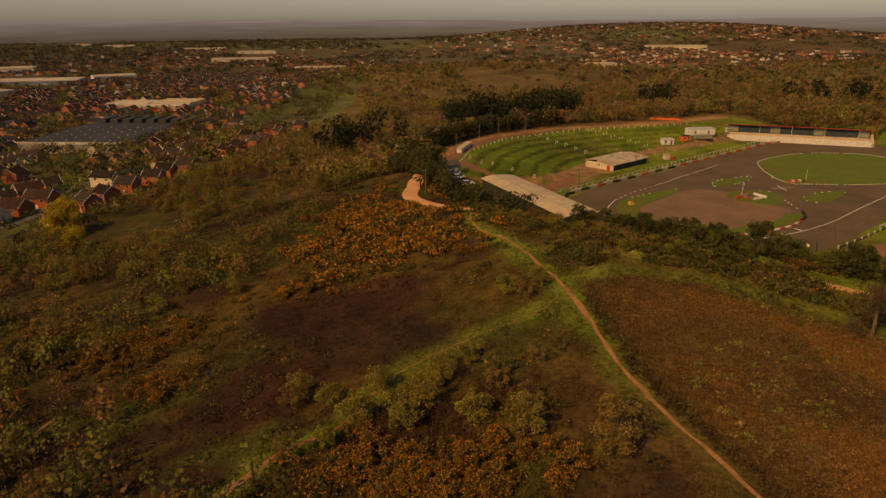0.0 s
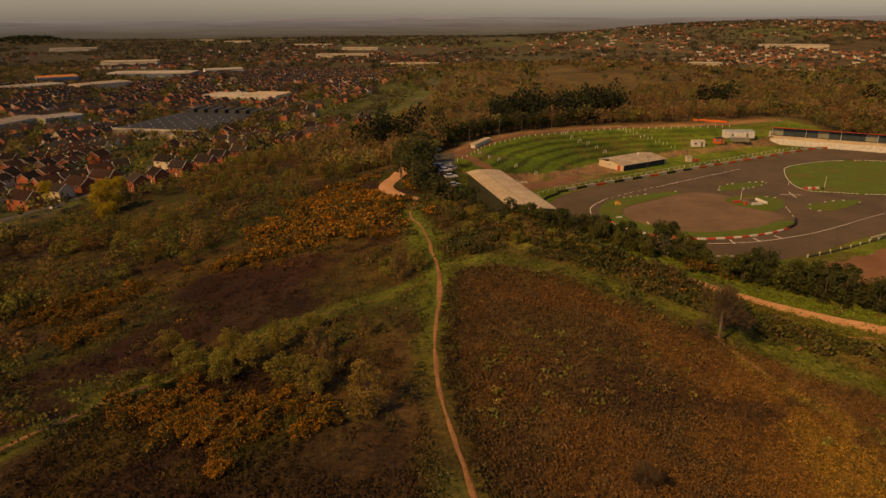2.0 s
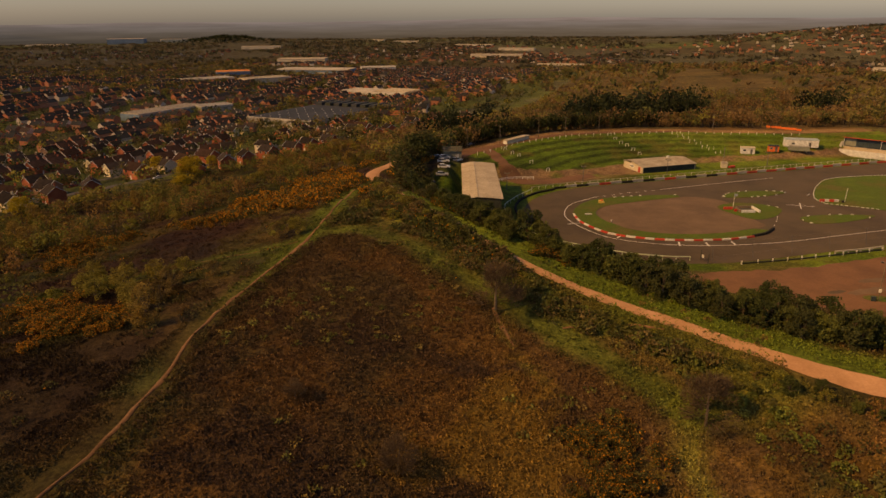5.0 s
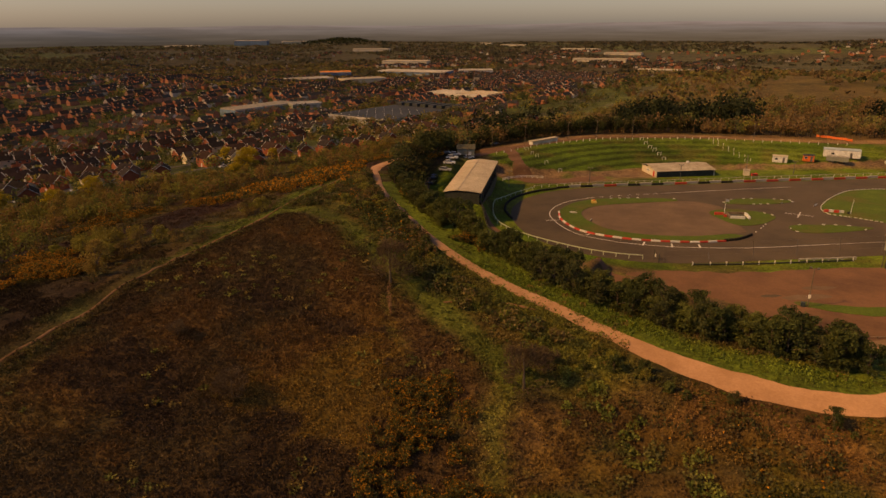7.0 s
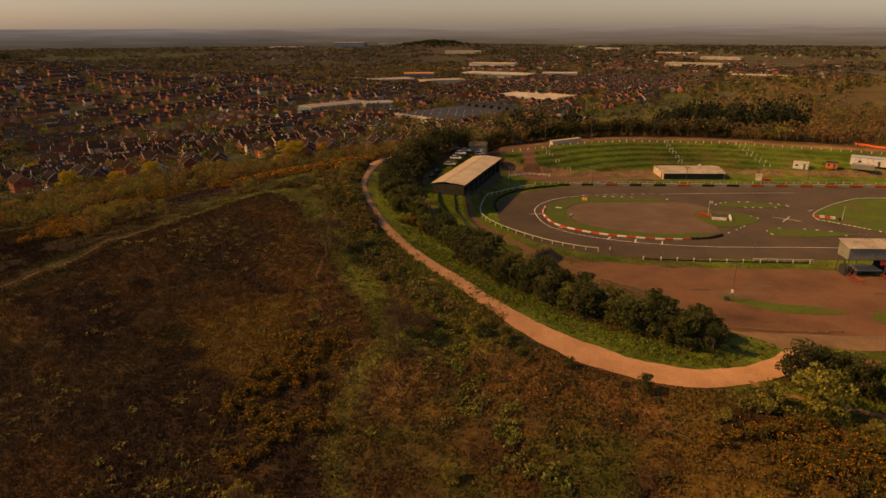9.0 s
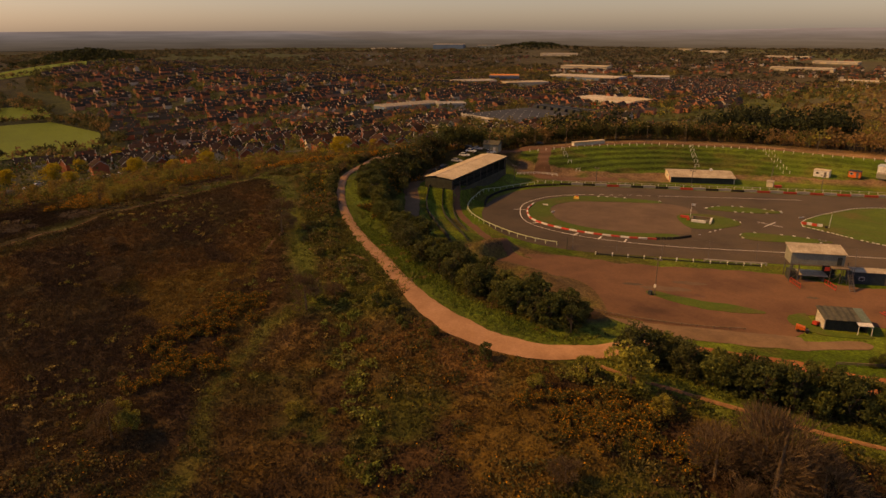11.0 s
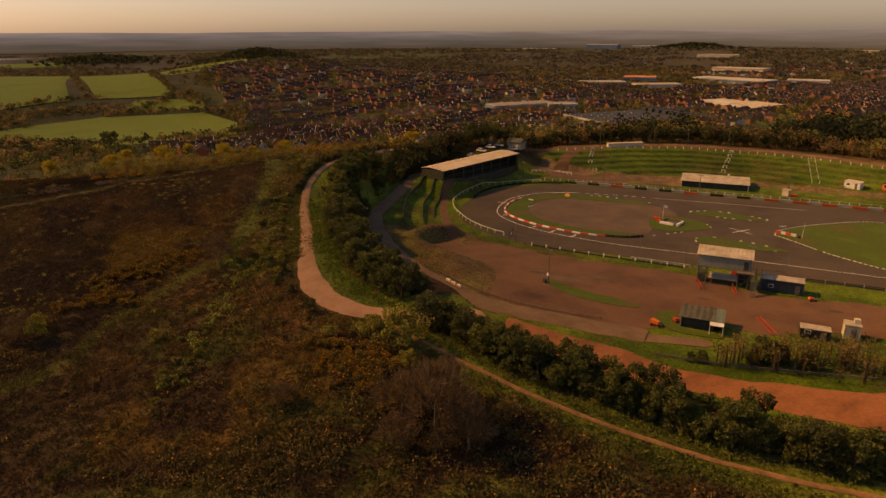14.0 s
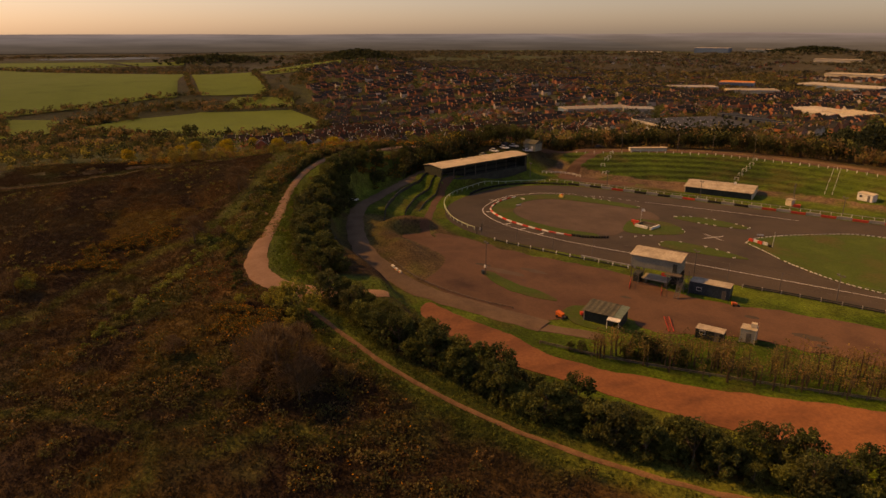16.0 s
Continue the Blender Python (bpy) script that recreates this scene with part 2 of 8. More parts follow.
# swells of the land: broad ones 330 m apart, near ones 42 m apart
FAR_SWELL = [6.8, 14.5, -1.5, -2.4, 1.1, -4.9, 1.2, 3.6, -24.3, -3.4, 24.4, 26.2, -3.3, 9.8, 20.7, 8.9, -0.9, -15.0, 28.7, -5.7, 24.7, -0.4, 17.4, -3.0, -8.1, 20.6, -24.6, 16.5, -14.6, -1.9, -3.2, 8.8, 29.1, 0.6, 14.5, -3.8, 2.1, -1.3, -6.7, -4.0, -25.8, 7.5]
NEAR_SWELL = [-8.9, -0.4, 5.4, 5.8, 4.8, 1.3, -1.6, -1.5, -1.3, -1.9, 5.0, 1.6, 1.4, 1.4, -4.9, -3.0, -0.9, 0.3, -1.1, 0.6, -1.3, 3.0, 3.0, -0.1, 6.0, 2.5, -0.2, -0.8, -0.4, 1.3, 5.0, 6.3, 1.6, -0.5, -2.0, -2.3, 2.0, 0.9, 2.4, -0.6, -2.7, -4.3, -3.5, 0.6, -0.2, -2.4, -1.6, 3.3, 3.5, 0.2, -0.7, -0.2, -2.7, -4.9]


# smaller swells of the heath: place and rise
LOCAL_SWELL = [(8, 204, 4.4), (4, 176, 1.5), (16, 148, 2.6), (19, 128, 1.3), (28, 110, 0.6), (45, 113, 1.2), (58, 100, 0.4), (72, 72, -1.9), (86, 62, 0.3), (112, 46, -3.4), (112, 27, 4.5), (132, 77, 0.6), (35, 46, 1.2), (0, 86, -0.6)]


def curve_points(pts, step=1.0):
    """A smooth line (Catmull-Rom) through plan points."""
    p = np.array(pts, float)
    p = np.vstack([2 * p[0] - p[1], p, 2 * p[-1] - p[-2]])
    out = []
    for k in range(1, len(p) - 2):
        a, b, c, d = p[k - 1:k + 3]
        n = max(2, int(np.hypot(*(c - b)[:2]) / step))
        for t in np.arange(n) / n:
            out.append(0.5 * (2 * b + (c - a) * t + (2 * a - 5 * b + 4 * c - d) * t * t + (3 * b - a - 3 * c + d) * t ** 3))
    out.append(p[-2])
    return np.array(out)


def line_distance(x, y, pts):
    """Distance in plan from points to a bent line."""
    best = np.full(np.shape(x), 1e9)
    for (ax, ay), (bx, by) in zip(pts[:-1], pts[1:]):
        dx, dy = bx - ax, by - ay
        t = np.clip(((x - ax) * dx + (y - ay) * dy) / (dx * dx + dy * dy + 1e-9), 0, 1)
        best = np.minimum(best, np.hypot(x - ax - t * dx, y - ay - t * dy))
    return best


# lines on the heath
HILL_TRACK = [(8, 200), (5, 186), (4, 173), (11, 158), (22, 144), (34, 129), (47, 114.4), (61.5, 102.8), (74, 96), (87, 91.3), (99.5, 87.6), (111, 83.5), (121, 80.6), (131, 79.2), (139, 79.8), (145, 82.6), (149, 86.5), (151.5, 91), (153, 96.5), (154, 103)]
CREST_PATH = [(19, 150), (16.2, 135), (21, 118), (24.8, 103), (27.2, 91), (28.2, 72), (30.4, 58.6), (34.3, 45.3), (37.2, 34), (38, 15), (36, -10)]
SIDE_GRASS = [(26, 98), (36, 98.5), (48, 95.8), (60, 89), (72, 83), (86, 76), (100, 69)]
LOWER_TRAIL = [(25, 93), (20.6, 88.5), (9.9, 85), (-1, 80), (-8.8, 69.1), (-16, 66), (-22, 59), (-33, 40)]
FOOT_PATH = [(149, 86), (154, 85.4), (162, 87.4), (171, 90.8), (180, 94.2), (190, 99.6), (202, 108), (213, 118), (221, 126.6), (230, 138), (240, 152)]
DRIVE = [(20, 178), (26, 162), (35, 150), (46, 141), (60, 128.5), (74, 117), (92, 111), (110, 108.5), (126, 110.5), (141, 115), (156, 124), (168, 132)]
DRIVE_ANGLE, DRIVE_RING, DRIVE_BED = (-31, -18, -5, 7, 25, 40, 55, 69, 80, 91), (72.0, 69.0, 65.6, 62.9, 63.6, 68.1, 71.7, 76.4, 79.9, 83.7), (5.5, 4.6, 4.2, 4.0, 3.8, 3.4, 2.6, 1.8, 0.9, 0.1)



FRONT_U, FRONT_V = (140, 158, 177, 205, 240, 264, 300, 340), (172, 160, 156, 162, 164, 158, 156, 154)
RIM_U, RIM_V = (140, 148, 158, 174, 204, 248, 270, 302, 340), (174, 178, 184, 197, 207, 202, 192, 178, 172)
TERRACE_ANGLE, TERRACE_TOP, TERRACE_MID = (-15, -2, 13, 30, 46, 56), (59.5, 58.0, 57.0, 57.6, 60.5, 63.0), (54.5, 53.0, 51.8, 51.8, 54.0, 56.5)
EDGE_U, EDGE_V = (118, 140, 160, 195, 210, 420), (60, 38, 20, -2, -8, -9)


def capsule(u, v, ua=180, ub=305, vc=97):
    return np.hypot(u - np.clip(u, ua, ub), v - vc)


def stair(f, n):
    """A ramp from 0 to 1 in n steps with soft risers."""
    k = np.clip(f, 0, 1) * n
    i = np.floor(k)
    return (i + smooth(0.80, 1.0, k - i)) / n


def rim_distance(u, v):
    """Distance from the terrace rim, in the raceway's axes."""
    best = np.full(np.shape(u), 1e9)
    for k in range(len(RIM_U) - 1):
        ax, ay, dx, dy = RIM_U[k], RIM_V[k], RIM_U[k + 1] - RIM_U[k], RIM_V[k + 1] - RIM_V[k]
        t = np.clip(((u - ax) * dx + (v - ay) * dy) / (dx * dx + dy * dy), 0, 1)
        best = np.minimum(best, np.hypot(u - ax - t * dx, v - ay - t * dy))
    return best


def height(x, y):
    x, y = np.asarray(x, float), np.asarray(y, float)
    z = np.full(np.broadcast(x, y).shape, -45.0)
    k = 0
    for j in range(6):
        for i in range(7):
            z = z + FAR_SWELL[k] * np.exp(-((x - (-1100 + 330 * i)) ** 2 + (y - (-250 + 330 * j)) ** 2) / 180000.0)
            k += 1
    k = 0
    for j in range(6):
        for i in range(9):
            z = z + NEAR_SWELL[k] * np.exp(-((x - (-110 + 42 * i)) ** 2 + (y - (-10 + 42 * j)) ** 2) / 3200.0)
            k += 1
    for cx, cy, rise in LOCAL_SWELL:
        z = z + rise * np.exp(-((x - cx) ** 2 + (y - cy) ** 2) / 512.0)
    u, v = UV(x, y)
    d = capsule(u, v)
    # grass terraces behind the far straight, and the plateau on their rim
    inward = rim_distance(u, v)
    over = v - np.interp(u, RIM_U, RIM_V)
    north = smooth(133, 150, u) * (1 - smooth(345, 380, u)) * smooth(120, 140, v) * (1 - smooth(14, 60, over))
    steps = np.where(v > np.interp(u, RIM_U, RIM_V), 5.0, 5.0 * (1 - stair(inward / 44.0, 6))) * smooth(-5, 3, v - np.interp(u, FRONT_U, FRONT_V))
    z = z + (steps - z) * north
    # stepped terraces round the near bend
    ring, turn = np.hypot(u - 180, v - 97), np.degrees(np.arctan2(97 - v, 180 - u))
    top, mid = np.interp(turn, TERRACE_ANGLE, TERRACE_TOP), np.interp(turn, TERRACE_ANGLE, TERRACE_MID)
    bend = smooth(-22, -15, turn) * (1 - smooth(52, 57, turn)) * smooth(40, 45, ring) * (1 - smooth(4, 12, ring - top))
    bank = (0.2 + 0.8 * smooth(45, 51, ring) + 1.0 * smooth(-1.3, 0.1, ring - mid) + 1.4 * smooth(-1.6, 0.2, ring - top)) * (1 - 0.9 * smooth(41, 47, turn))
    z = z + (bank - z) * bend
    # the drive lies in a cut between the terrace and the belt
    aside = ring - np.interp(turn, DRIVE_ANGLE, DRIVE_RING)
    cut = smooth(-40, -30, turn) * (1 - smooth(88, 96, turn)) * np.where(aside > 0, 1 - smooth(3.8, 9.5, aside), 1 - smooth(3.5, 9.0 + 0.12 * np.clip(turn, 0, 90), -aside) * (ring > 40))
    cut = cut * smooth(44, 52, ring)
    z = z + (np.interp(turn, DRIVE_ANGLE, DRIVE_BED) - z) * cut
    yard = smooth(54, 60, turn) * (1 - smooth(84, 92, turn)) * smooth(40, 45, ring) * (1 - smooth(58, 68, ring))
    z = z + (0.0 - z) * yard
    # level ground before the grandstand
    apron = smooth(-2.0, 1.0, u - (130 + (v - 99) * 0.28)) * smooth(92, 99, v) * (1 - smooth(141, 150, v)) * (1 - smooth(160, 170, u))
    z = z + (0.5 - z) * apron
    p, q = (x - 38.6) * -0.3173 + (y - 174.5) * 0.9483, -(x - 38.6) * 0.9483 - (y - 174.5) * 0.3173
    pad = (1 - smooth(23.5, 29, np.abs(p))) * (1 - smooth(5.6, 11, np.abs(q)))
    z = z + (4.6 - 0.055 * p - z) * pad
    # level floor of the basin and the car park
    floor = 1 - smooth(44, 50, d)
    floor = np.maximum(floor, (1 - smooth(56, 66, d)) * smooth(100, 140, v) * (1 - north))
    park = smooth(-9, 1, v - np.interp(u, EDGE_U, EDGE_V)) * (1 - smooth(97, 99, v)) * smooth(150, 166, u - 0.35 * (60 - v)) * (1 - smooth(345, 400, u))
    floor = np.maximum(floor, park)
    z = z * (1 - floor)
    # rough ground on the heath
    d_way = np.minimum(line_distance(x, y, HILL_TRACK), line_distance(x, y, FOOT_PATH) + 1.5)
    rough = (1 - floor) * (1 - north) * (1 - bend) * (0.12 + 0.88 * smooth(2.5, 6.5, d_way))
    z = z + rough * 1.3 * (vnoise(x, y, 9, 3, 3) - 0.5) + rough * 0.5 * (vnoise(x, y, 2.2, 5, 2) - 0.5)
    # the plain swells, and climbs behind the hazy distance
    r = np.hypot(x - 100, y - 100)
    z = z + smooth(4100, 4700, r) * 90 + smooth(900, 2500, r) * 16 * (vnoise(x, y, 700, 12, 2) - 0.5)
    z = z + 46 * np.exp(-(((x + 1900) / 220) ** 2 + ((y - 610) / 130) ** 2)) + 16 * np.exp(-(((x + 2400) / 150) ** 2 + ((y - 190) / 150) ** 2)) + 26 * np.exp(-(((x + 2150) / 140) ** 2 + ((y - 2950) / 140) ** 2))
    z = z + 82 * np.exp(-(((x - 1250) / 1000) ** 2 + ((y - 2950) / 600) ** 2))
    z = z + 9 * np.exp(-(((x + 380) / 300) ** 2 + ((y - 600) / 260) ** 2)) * (1 - smooth(-150, -60, x))
    z = z + 24 * np.exp(-(((x + 1200) / 280) ** 2 + ((y - 430) / 170) ** 2))
    lake = 1 - smooth(1.0, 1.8, np.hypot((x + 2840) / 170, (y + 255) / 260))
    return z + (-41 - z) * lake


def axis(lo, hi, step, far_lo, far_hi):
    mid = list(np.arange(lo, hi + 0.1, step))
    left, s, p = [], step, lo
    while p > far_lo:
        s = min(s * 1.09, 120)
        p -= s
        left.append(p)
    right, s, p = [], step, mid[-1]
    while p < far_hi:
        s = min(s * 1.09, 120)
        p += s
        right.append(p)
    return np.array(left[::-1] + mid + right)


GX, GY = axis(-40, 245, 1.25, -4950, 4950), axis(20, 320, 1.25, -2600, 4950)
GZ = height(GX[:, None], GY[None, :])


def gz(x, y):
    """Height of the ground sheet."""
    x, y = np.asarray(x, float), np.asarray(y, float)
    i = np.clip(np.searchsorted(GX, x) - 1, 0, len(GX) - 2)
    j = np.clip(np.searchsorted(GY, y) - 1, 0, len(GY) - 2)
    f, g = (x - GX[i]) / (GX[i + 1] - GX[i]), (y - GY[j]) / (GY[j + 1] - GY[j])
    return GZ[i, j] * (1 - f) * (1 - g) + GZ[i + 1, j] * f * (1 - g) + GZ[i, j + 1] * (1 - f) * g + GZ[i + 1, j + 1] * f * g


MOOR_LINE = [(68.5, 81), (70, 78.5), (74.2, 72.8), (82.9, 65.1), (94.1, 57.6), (102.1, 51.6), (109, 45.4), (116, 39), (126, 30), (127, 20)]
RIDGE_LINE = [(98.7, 69.4), (99.6, 59), (103.2, 53.5), (108.5, 45), (114, 40.4), (123.1, 35.2), (127.2, 29), (126.6, 20)]
TRAILS = [[(160, 28), (165.2, 35.5), (168.5, 40.8), (172.8, 46.3), (178.7, 53.1), (183.4, 58), (189.7, 60)], [(189.7, 60), (195, 58.5), (199, 54), (204, 47)], [(189.7, 60), (191.6, 63.5), (192.7, 66.9), (192.5, 70.6), (191.9, 75.3), (194.2, 79.2), (196.9, 83), (197, 88.5), (195, 97), (194, 102)]]

xx, yy = np.meshgrid(GX, GY, indexing="ij")
uu, vv = UV(xx, yy)
d_track = line_distance(xx, yy, HILL_TRACK)
d_crest = line_distance(xx, yy, CREST_PATH)
d_side = line_distance(xx, yy, SIDE_GRASS)
d_lower = line_distance(xx, yy, LOWER_TRAIL)
d_foot = line_distance(xx, yy, FOOT_PATH)
d_drive = line_distance(xx, yy, DRIVE)


def lerp(c, k, mask):
    return c + (np.array(k) - c) * np.clip(mask, 0, 1)[..., None]


EDGE_X, EDGE_Y = (-215, -170, -150, -146, -128, -112, -92, -60, -40), (-60, 40, 140, 210, 280, 350, 450, 540, 640)
# what covers the ground, in true colours save painted ridge light and riser shade
n_big, n_mid, n_small = vnoise(xx, yy, 38, 1, 3), vnoise(xx, yy, 11, 2, 3), vnoise(xx, yy, 3.0, 4, 3)
cover = np.zeros(xx.shape + (3,)) + np.array((0.085, 0.080, 0.030))
cover = lerp(cover, (0.105, 0.065, 0.030), smooth(0.42, 0.62, n_big))                     # bracken brown
near = (xx > np.interp(yy, EDGE_Y, EDGE_X) + 4) & (xx < 260) & (yy > -60) & ((yy < 150) | ((xx < 20) & (yy < 330)))
heather = smooth(0.40, 0.58, n_mid + 0.25 * (n_small - 0.5)) * near
cover = lerp(cover, (0.082, 0.050, 0.024), heather * 0.9)
moor = smooth(0, 8, d_crest) * smooth(28, 40, xx) * (1 - smooth(96, 112, xx + 0.25 * yy - 20)) * (1 - smooth(90, 99, yy)) * smooth(0, 9, line_distance(xx, yy, SIDE_GRASS))
cover = lerp(cover, (0.088, 0.056, 0.026), moor * 0.9)
p_gold, p_dark, p_rust = vnoise(xx, yy, 26, 8, 3) + 0.35 * (n_small - 0.5), vnoise(xx, yy, 13, 9, 3) + 0.4 * (n_small - 0.5), vnoise(xx, yy, 17, 19, 3) + 0.3 * (n_small - 0.5)
cover = lerp(cover, (0.185, 0.112, 0.026), moor * smooth(0.46, 0.60, p_gold) * (0.35 + 0.6 * smooth(58, 74, xx)))
cover = lerp(cover, (0.125, 0.066, 0.024), moor * smooth(0.52, 0.64, p_rust) * 0.8)
cover = lerp(cover, (0.062, 0.038, 0.022), moor * smooth(0.53, 0.66, p_dark) * 0.9)
trod = np.exp(-(line_distance(xx, yy, MOOR_LINE) / 0.9) ** 2) * (xx > 60)
cover = lerp(cover, (0.165, 0.135, 0.034), trod * smooth(0.3, 0.6, n_small) * 0.9)
east = moor * smooth(0, 3, (xx - np.interp(yy, [p[1] for p in MOOR_LINE[::-1]], [p[0] for p in MOOR_LINE[::-1]]))) * (yy < 80)
cover = lerp(cover, (0.145, 0.082, 0.034), east * 0.55)
# the far side of the moor: tawny grass, heather and green hollows
side = near * smooth(100, 114, xx)
cover = lerp(cover, (0.165, 0.098, 0.026), side * smooth(0.47, 0.60, p_gold) * 0.9)
cover = lerp(cover, (0.058, 0.034, 0.022), side * smooth(0.50, 0.62, p_dark) * 0.9)
cover = lerp(cover, (0.085, 0.095, 0.022), side * smooth(0.58, 0.68, p_rust) * 0.8)
# sunlight along the grassy gully edge, painted into the cover colour
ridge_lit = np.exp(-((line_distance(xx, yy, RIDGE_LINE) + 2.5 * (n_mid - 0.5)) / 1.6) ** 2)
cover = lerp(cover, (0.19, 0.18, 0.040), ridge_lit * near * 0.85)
for way in TRAILS:
    cover = lerp(cover, (0.150, 0.155, 0.036), np.exp(-((line_distance(xx, yy, way) + 1.2 * (n_small - 0.5)) / 1.3) ** 2) * near * 0.9)
# the slope above the estate
slope = near * (1 - smooth(14, 26, xx))
cover = lerp(cover, (0.130, 0.088, 0.026), slope * smooth(0.48, 0.60, p_gold) * 0.9)
cover = lerp(cover, (0.062, 0.034, 0.024), slope * smooth(0.52, 0.62, p_dark) * 0.85)
cover = lerp(cover, (0.085, 0.092, 0.022), slope * smooth(0.57, 0.68, p_rust) * 0.8)
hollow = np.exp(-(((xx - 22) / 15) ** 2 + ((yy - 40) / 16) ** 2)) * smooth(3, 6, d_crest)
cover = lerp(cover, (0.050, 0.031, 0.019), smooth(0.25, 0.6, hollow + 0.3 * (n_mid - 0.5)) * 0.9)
burnt = np.exp(-(((xx + 12) / 17) ** 2 + ((yy - 106) / 11) ** 2)) + np.exp(-(((xx + 22) / 10) ** 2 + ((yy - 82) / 11) ** 2))
cover = lerp(cover, (0.070, 0.034, 0.022), smooth(0.3, 0.7, burnt + 0.5 * (n_mid - 0.5)))
tan = smooth(0.55, 0.7, vnoise(xx, yy, 9, 21, 3)) * smooth(90, 105, xx) * near
cover = lerp(cover, (0.125, 0.075, 0.030), tan * 0.6)
bank_ = np.exp(-(line_distance(xx, yy, [(98, 80), (112, 75), (128, 70), (140, 71)]) / 5.0) ** 2) * smooth(0.3, 0.55, n_mid)
cover = lerp(cover, (0.235, 0.125, 0.045), bank_ * 0.9)
cover = cover * np.where(near, 0.88 * (1 + 0.3 * moor) * (1 - 0.06 * side) * (1 - 0.20 * slope), 1.0)[..., None]
beyond = near * smooth(-1, 9, yy - np.interp(xx, [p[0] for p in SIDE_GRASS], [p[1] for p in SIDE_GRASS])) * smooth(24, 34, xx) * (1 - smooth(104, 120, xx)) * (yy < 140)
cover = lerp(cover, (0.150, 0.112, 0.034), beyond * (0.35 + 0.65 * smooth(0.35, 0.6, n_mid)))
cover = lerp(cover, (0.130, 0.140, 0.030), beyond * smooth(0.5, 0.64, p_rust) * 0.9)
green = np.maximum.reduce([(1 - smooth(1.6, 4.6, d_crest + 4 * (n_mid - 0.5))) * (0.15 + 0.85 * smooth(48, 84, yy + 16 * (n_big - 0.5))), (1 - smooth(1.2, 4.0, d_side + 4 * (n_mid - 0.5))) * 0.7, (1 - smooth(1.5, 4, d_lower + 4 * (n_mid - 0.5))) * 0.7,
                           (1 - smooth(2.5, 6, d_foot + 3 * (n_mid - 0.5))) * 0.8])
strip = (1 - smooth(7, 11, d_track + 3 * (n_mid - 0.5))) * ((yy > np.interp(xx, [p[0] for p in HILL_TRACK[5:]], [p[1] for p in HILL_TRACK[5:]])) & (xx > 28) & (xx < 155))
green = np.maximum(green, (1 - smooth(3, 9, line_distance(xx, yy, [(66, 104), (90, 92), (108, 74)]) + 8 * (n_mid - 0.5))) * 0.55)
cover = lerp(cover, (0.112, 0.138, 0.024), green * smooth(0.25, 0.5, n_small + 0.3) * near)
cover = lerp(cover, np.array((0.125, 0.165, 0.026)), strip * smooth(0.15, 0.45, n_small + 0.25) * near)
# raceway turf
basin = np.maximum(1 - smooth(66, 74, capsule(uu, vv)), smooth(-4, 0, vv - np.interp(uu, EDGE_U, EDGE_V)) * (uu > 150) * (uu < 420) * (vv < 100))
basin = np.maximum(basin, (np.abs(np.degrees(np.arctan2(97 - vv, 180 - uu)) - 20) < 37) * (1 - smooth(67, 70, np.hypot(uu - 180, vv - 97))))
basin = np.maximum(basin, (uu > 146) * (uu < 345) * (vv > 120) * (vv < np.interp(uu, RIM_U, RIM_V) + 3))
turf = np.array((0.070, 0.116, 0.013)) + (np.array((0.115, 0.158, 0.023)) - np.array((0.070, 0.116, 0.013))) * smooth(0.35, 0.65, vnoise(xx, yy, 14, 14, 4))[..., None]
cover = cover + (turf - cover) * basin[..., None]
# shade on the terrace risers, painted dark into the turf colour
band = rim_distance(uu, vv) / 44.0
riser_shade = smooth(0.70, 0.84, (band * 6) % 1.0) * (vv > np.interp(uu, FRONT_U, FRONT_V) + 1) * (vv < np.interp(uu, RIM_U, RIM_V)) * (uu > 146) * (uu < 300)
cover = lerp(cover, (0.036, 0.052, 0.012), riser_shade * 0.8 * (1 - 0.6 * smooth(200, 290, uu)))
lower = np.hypot(uu - 180, vv - 97)
turn_ = np.degrees(np.arctan2(97 - vv, 180 - uu))
worn = np.exp(-((lower - np.interp(turn_, TERRACE_ANGLE, TERRACE_MID) + 2.5) / 1.3) ** 2) * (turn_ > 20) * (turn_ < 52) * smooth(0.4, 0.6, n_mid)
cover = lerp(cover, (0.085, 0.055, 0.026), worn)
patchy = smooth(0.56, 0.70, vnoise(xx, yy, 9, 151, 3)) * basin
cover = lerp(cover, (0.125, 0.105, 0.030), patchy * 0.55)
wedge = smooth(42, 48, turn_ + 8 * (n_mid - 0.5)) * (1 - smooth(92, 100, turn_)) * smooth(43, 46, lower) * (1 - smooth(1, 5, lower - np.interp(turn_, DRIVE_ANGLE, DRIVE_RING))) * (uu < 196)
cover = lerp(cover, (0.150, 0.094, 0.052), wedge * 0.92)
cover = lerp(cover, (0.120, 0.115, 0.032), wedge * smooth(0.5, 0.66, vnoise(xx, yy, 7, 161, 3)) * 0.6)
rim_soil = (uu > 150) * (uu < 345) * smooth(3, 5, vv - np.interp(uu, RIM_U, RIM_V)) * (1 - smooth(10, 15, vv - np.interp(uu, RIM_U, RIM_V)))
cover = lerp(cover, (0.24, 0.145, 0.085), rim_soil)
yard = smooth(0, 5, vv - np.interp(uu, (150, 160, 178, 205, 232, 264, 345), (152, 141, 141, 146, 157, 153, 146))) * (vv < np.interp(uu, FRONT_U, FRONT_V) + 1) * (uu > 146) * (uu < 345)
cover = lerp(cover, (0.215, 0.135, 0.085), yard * smooth(0.2, 0.45, n_mid))
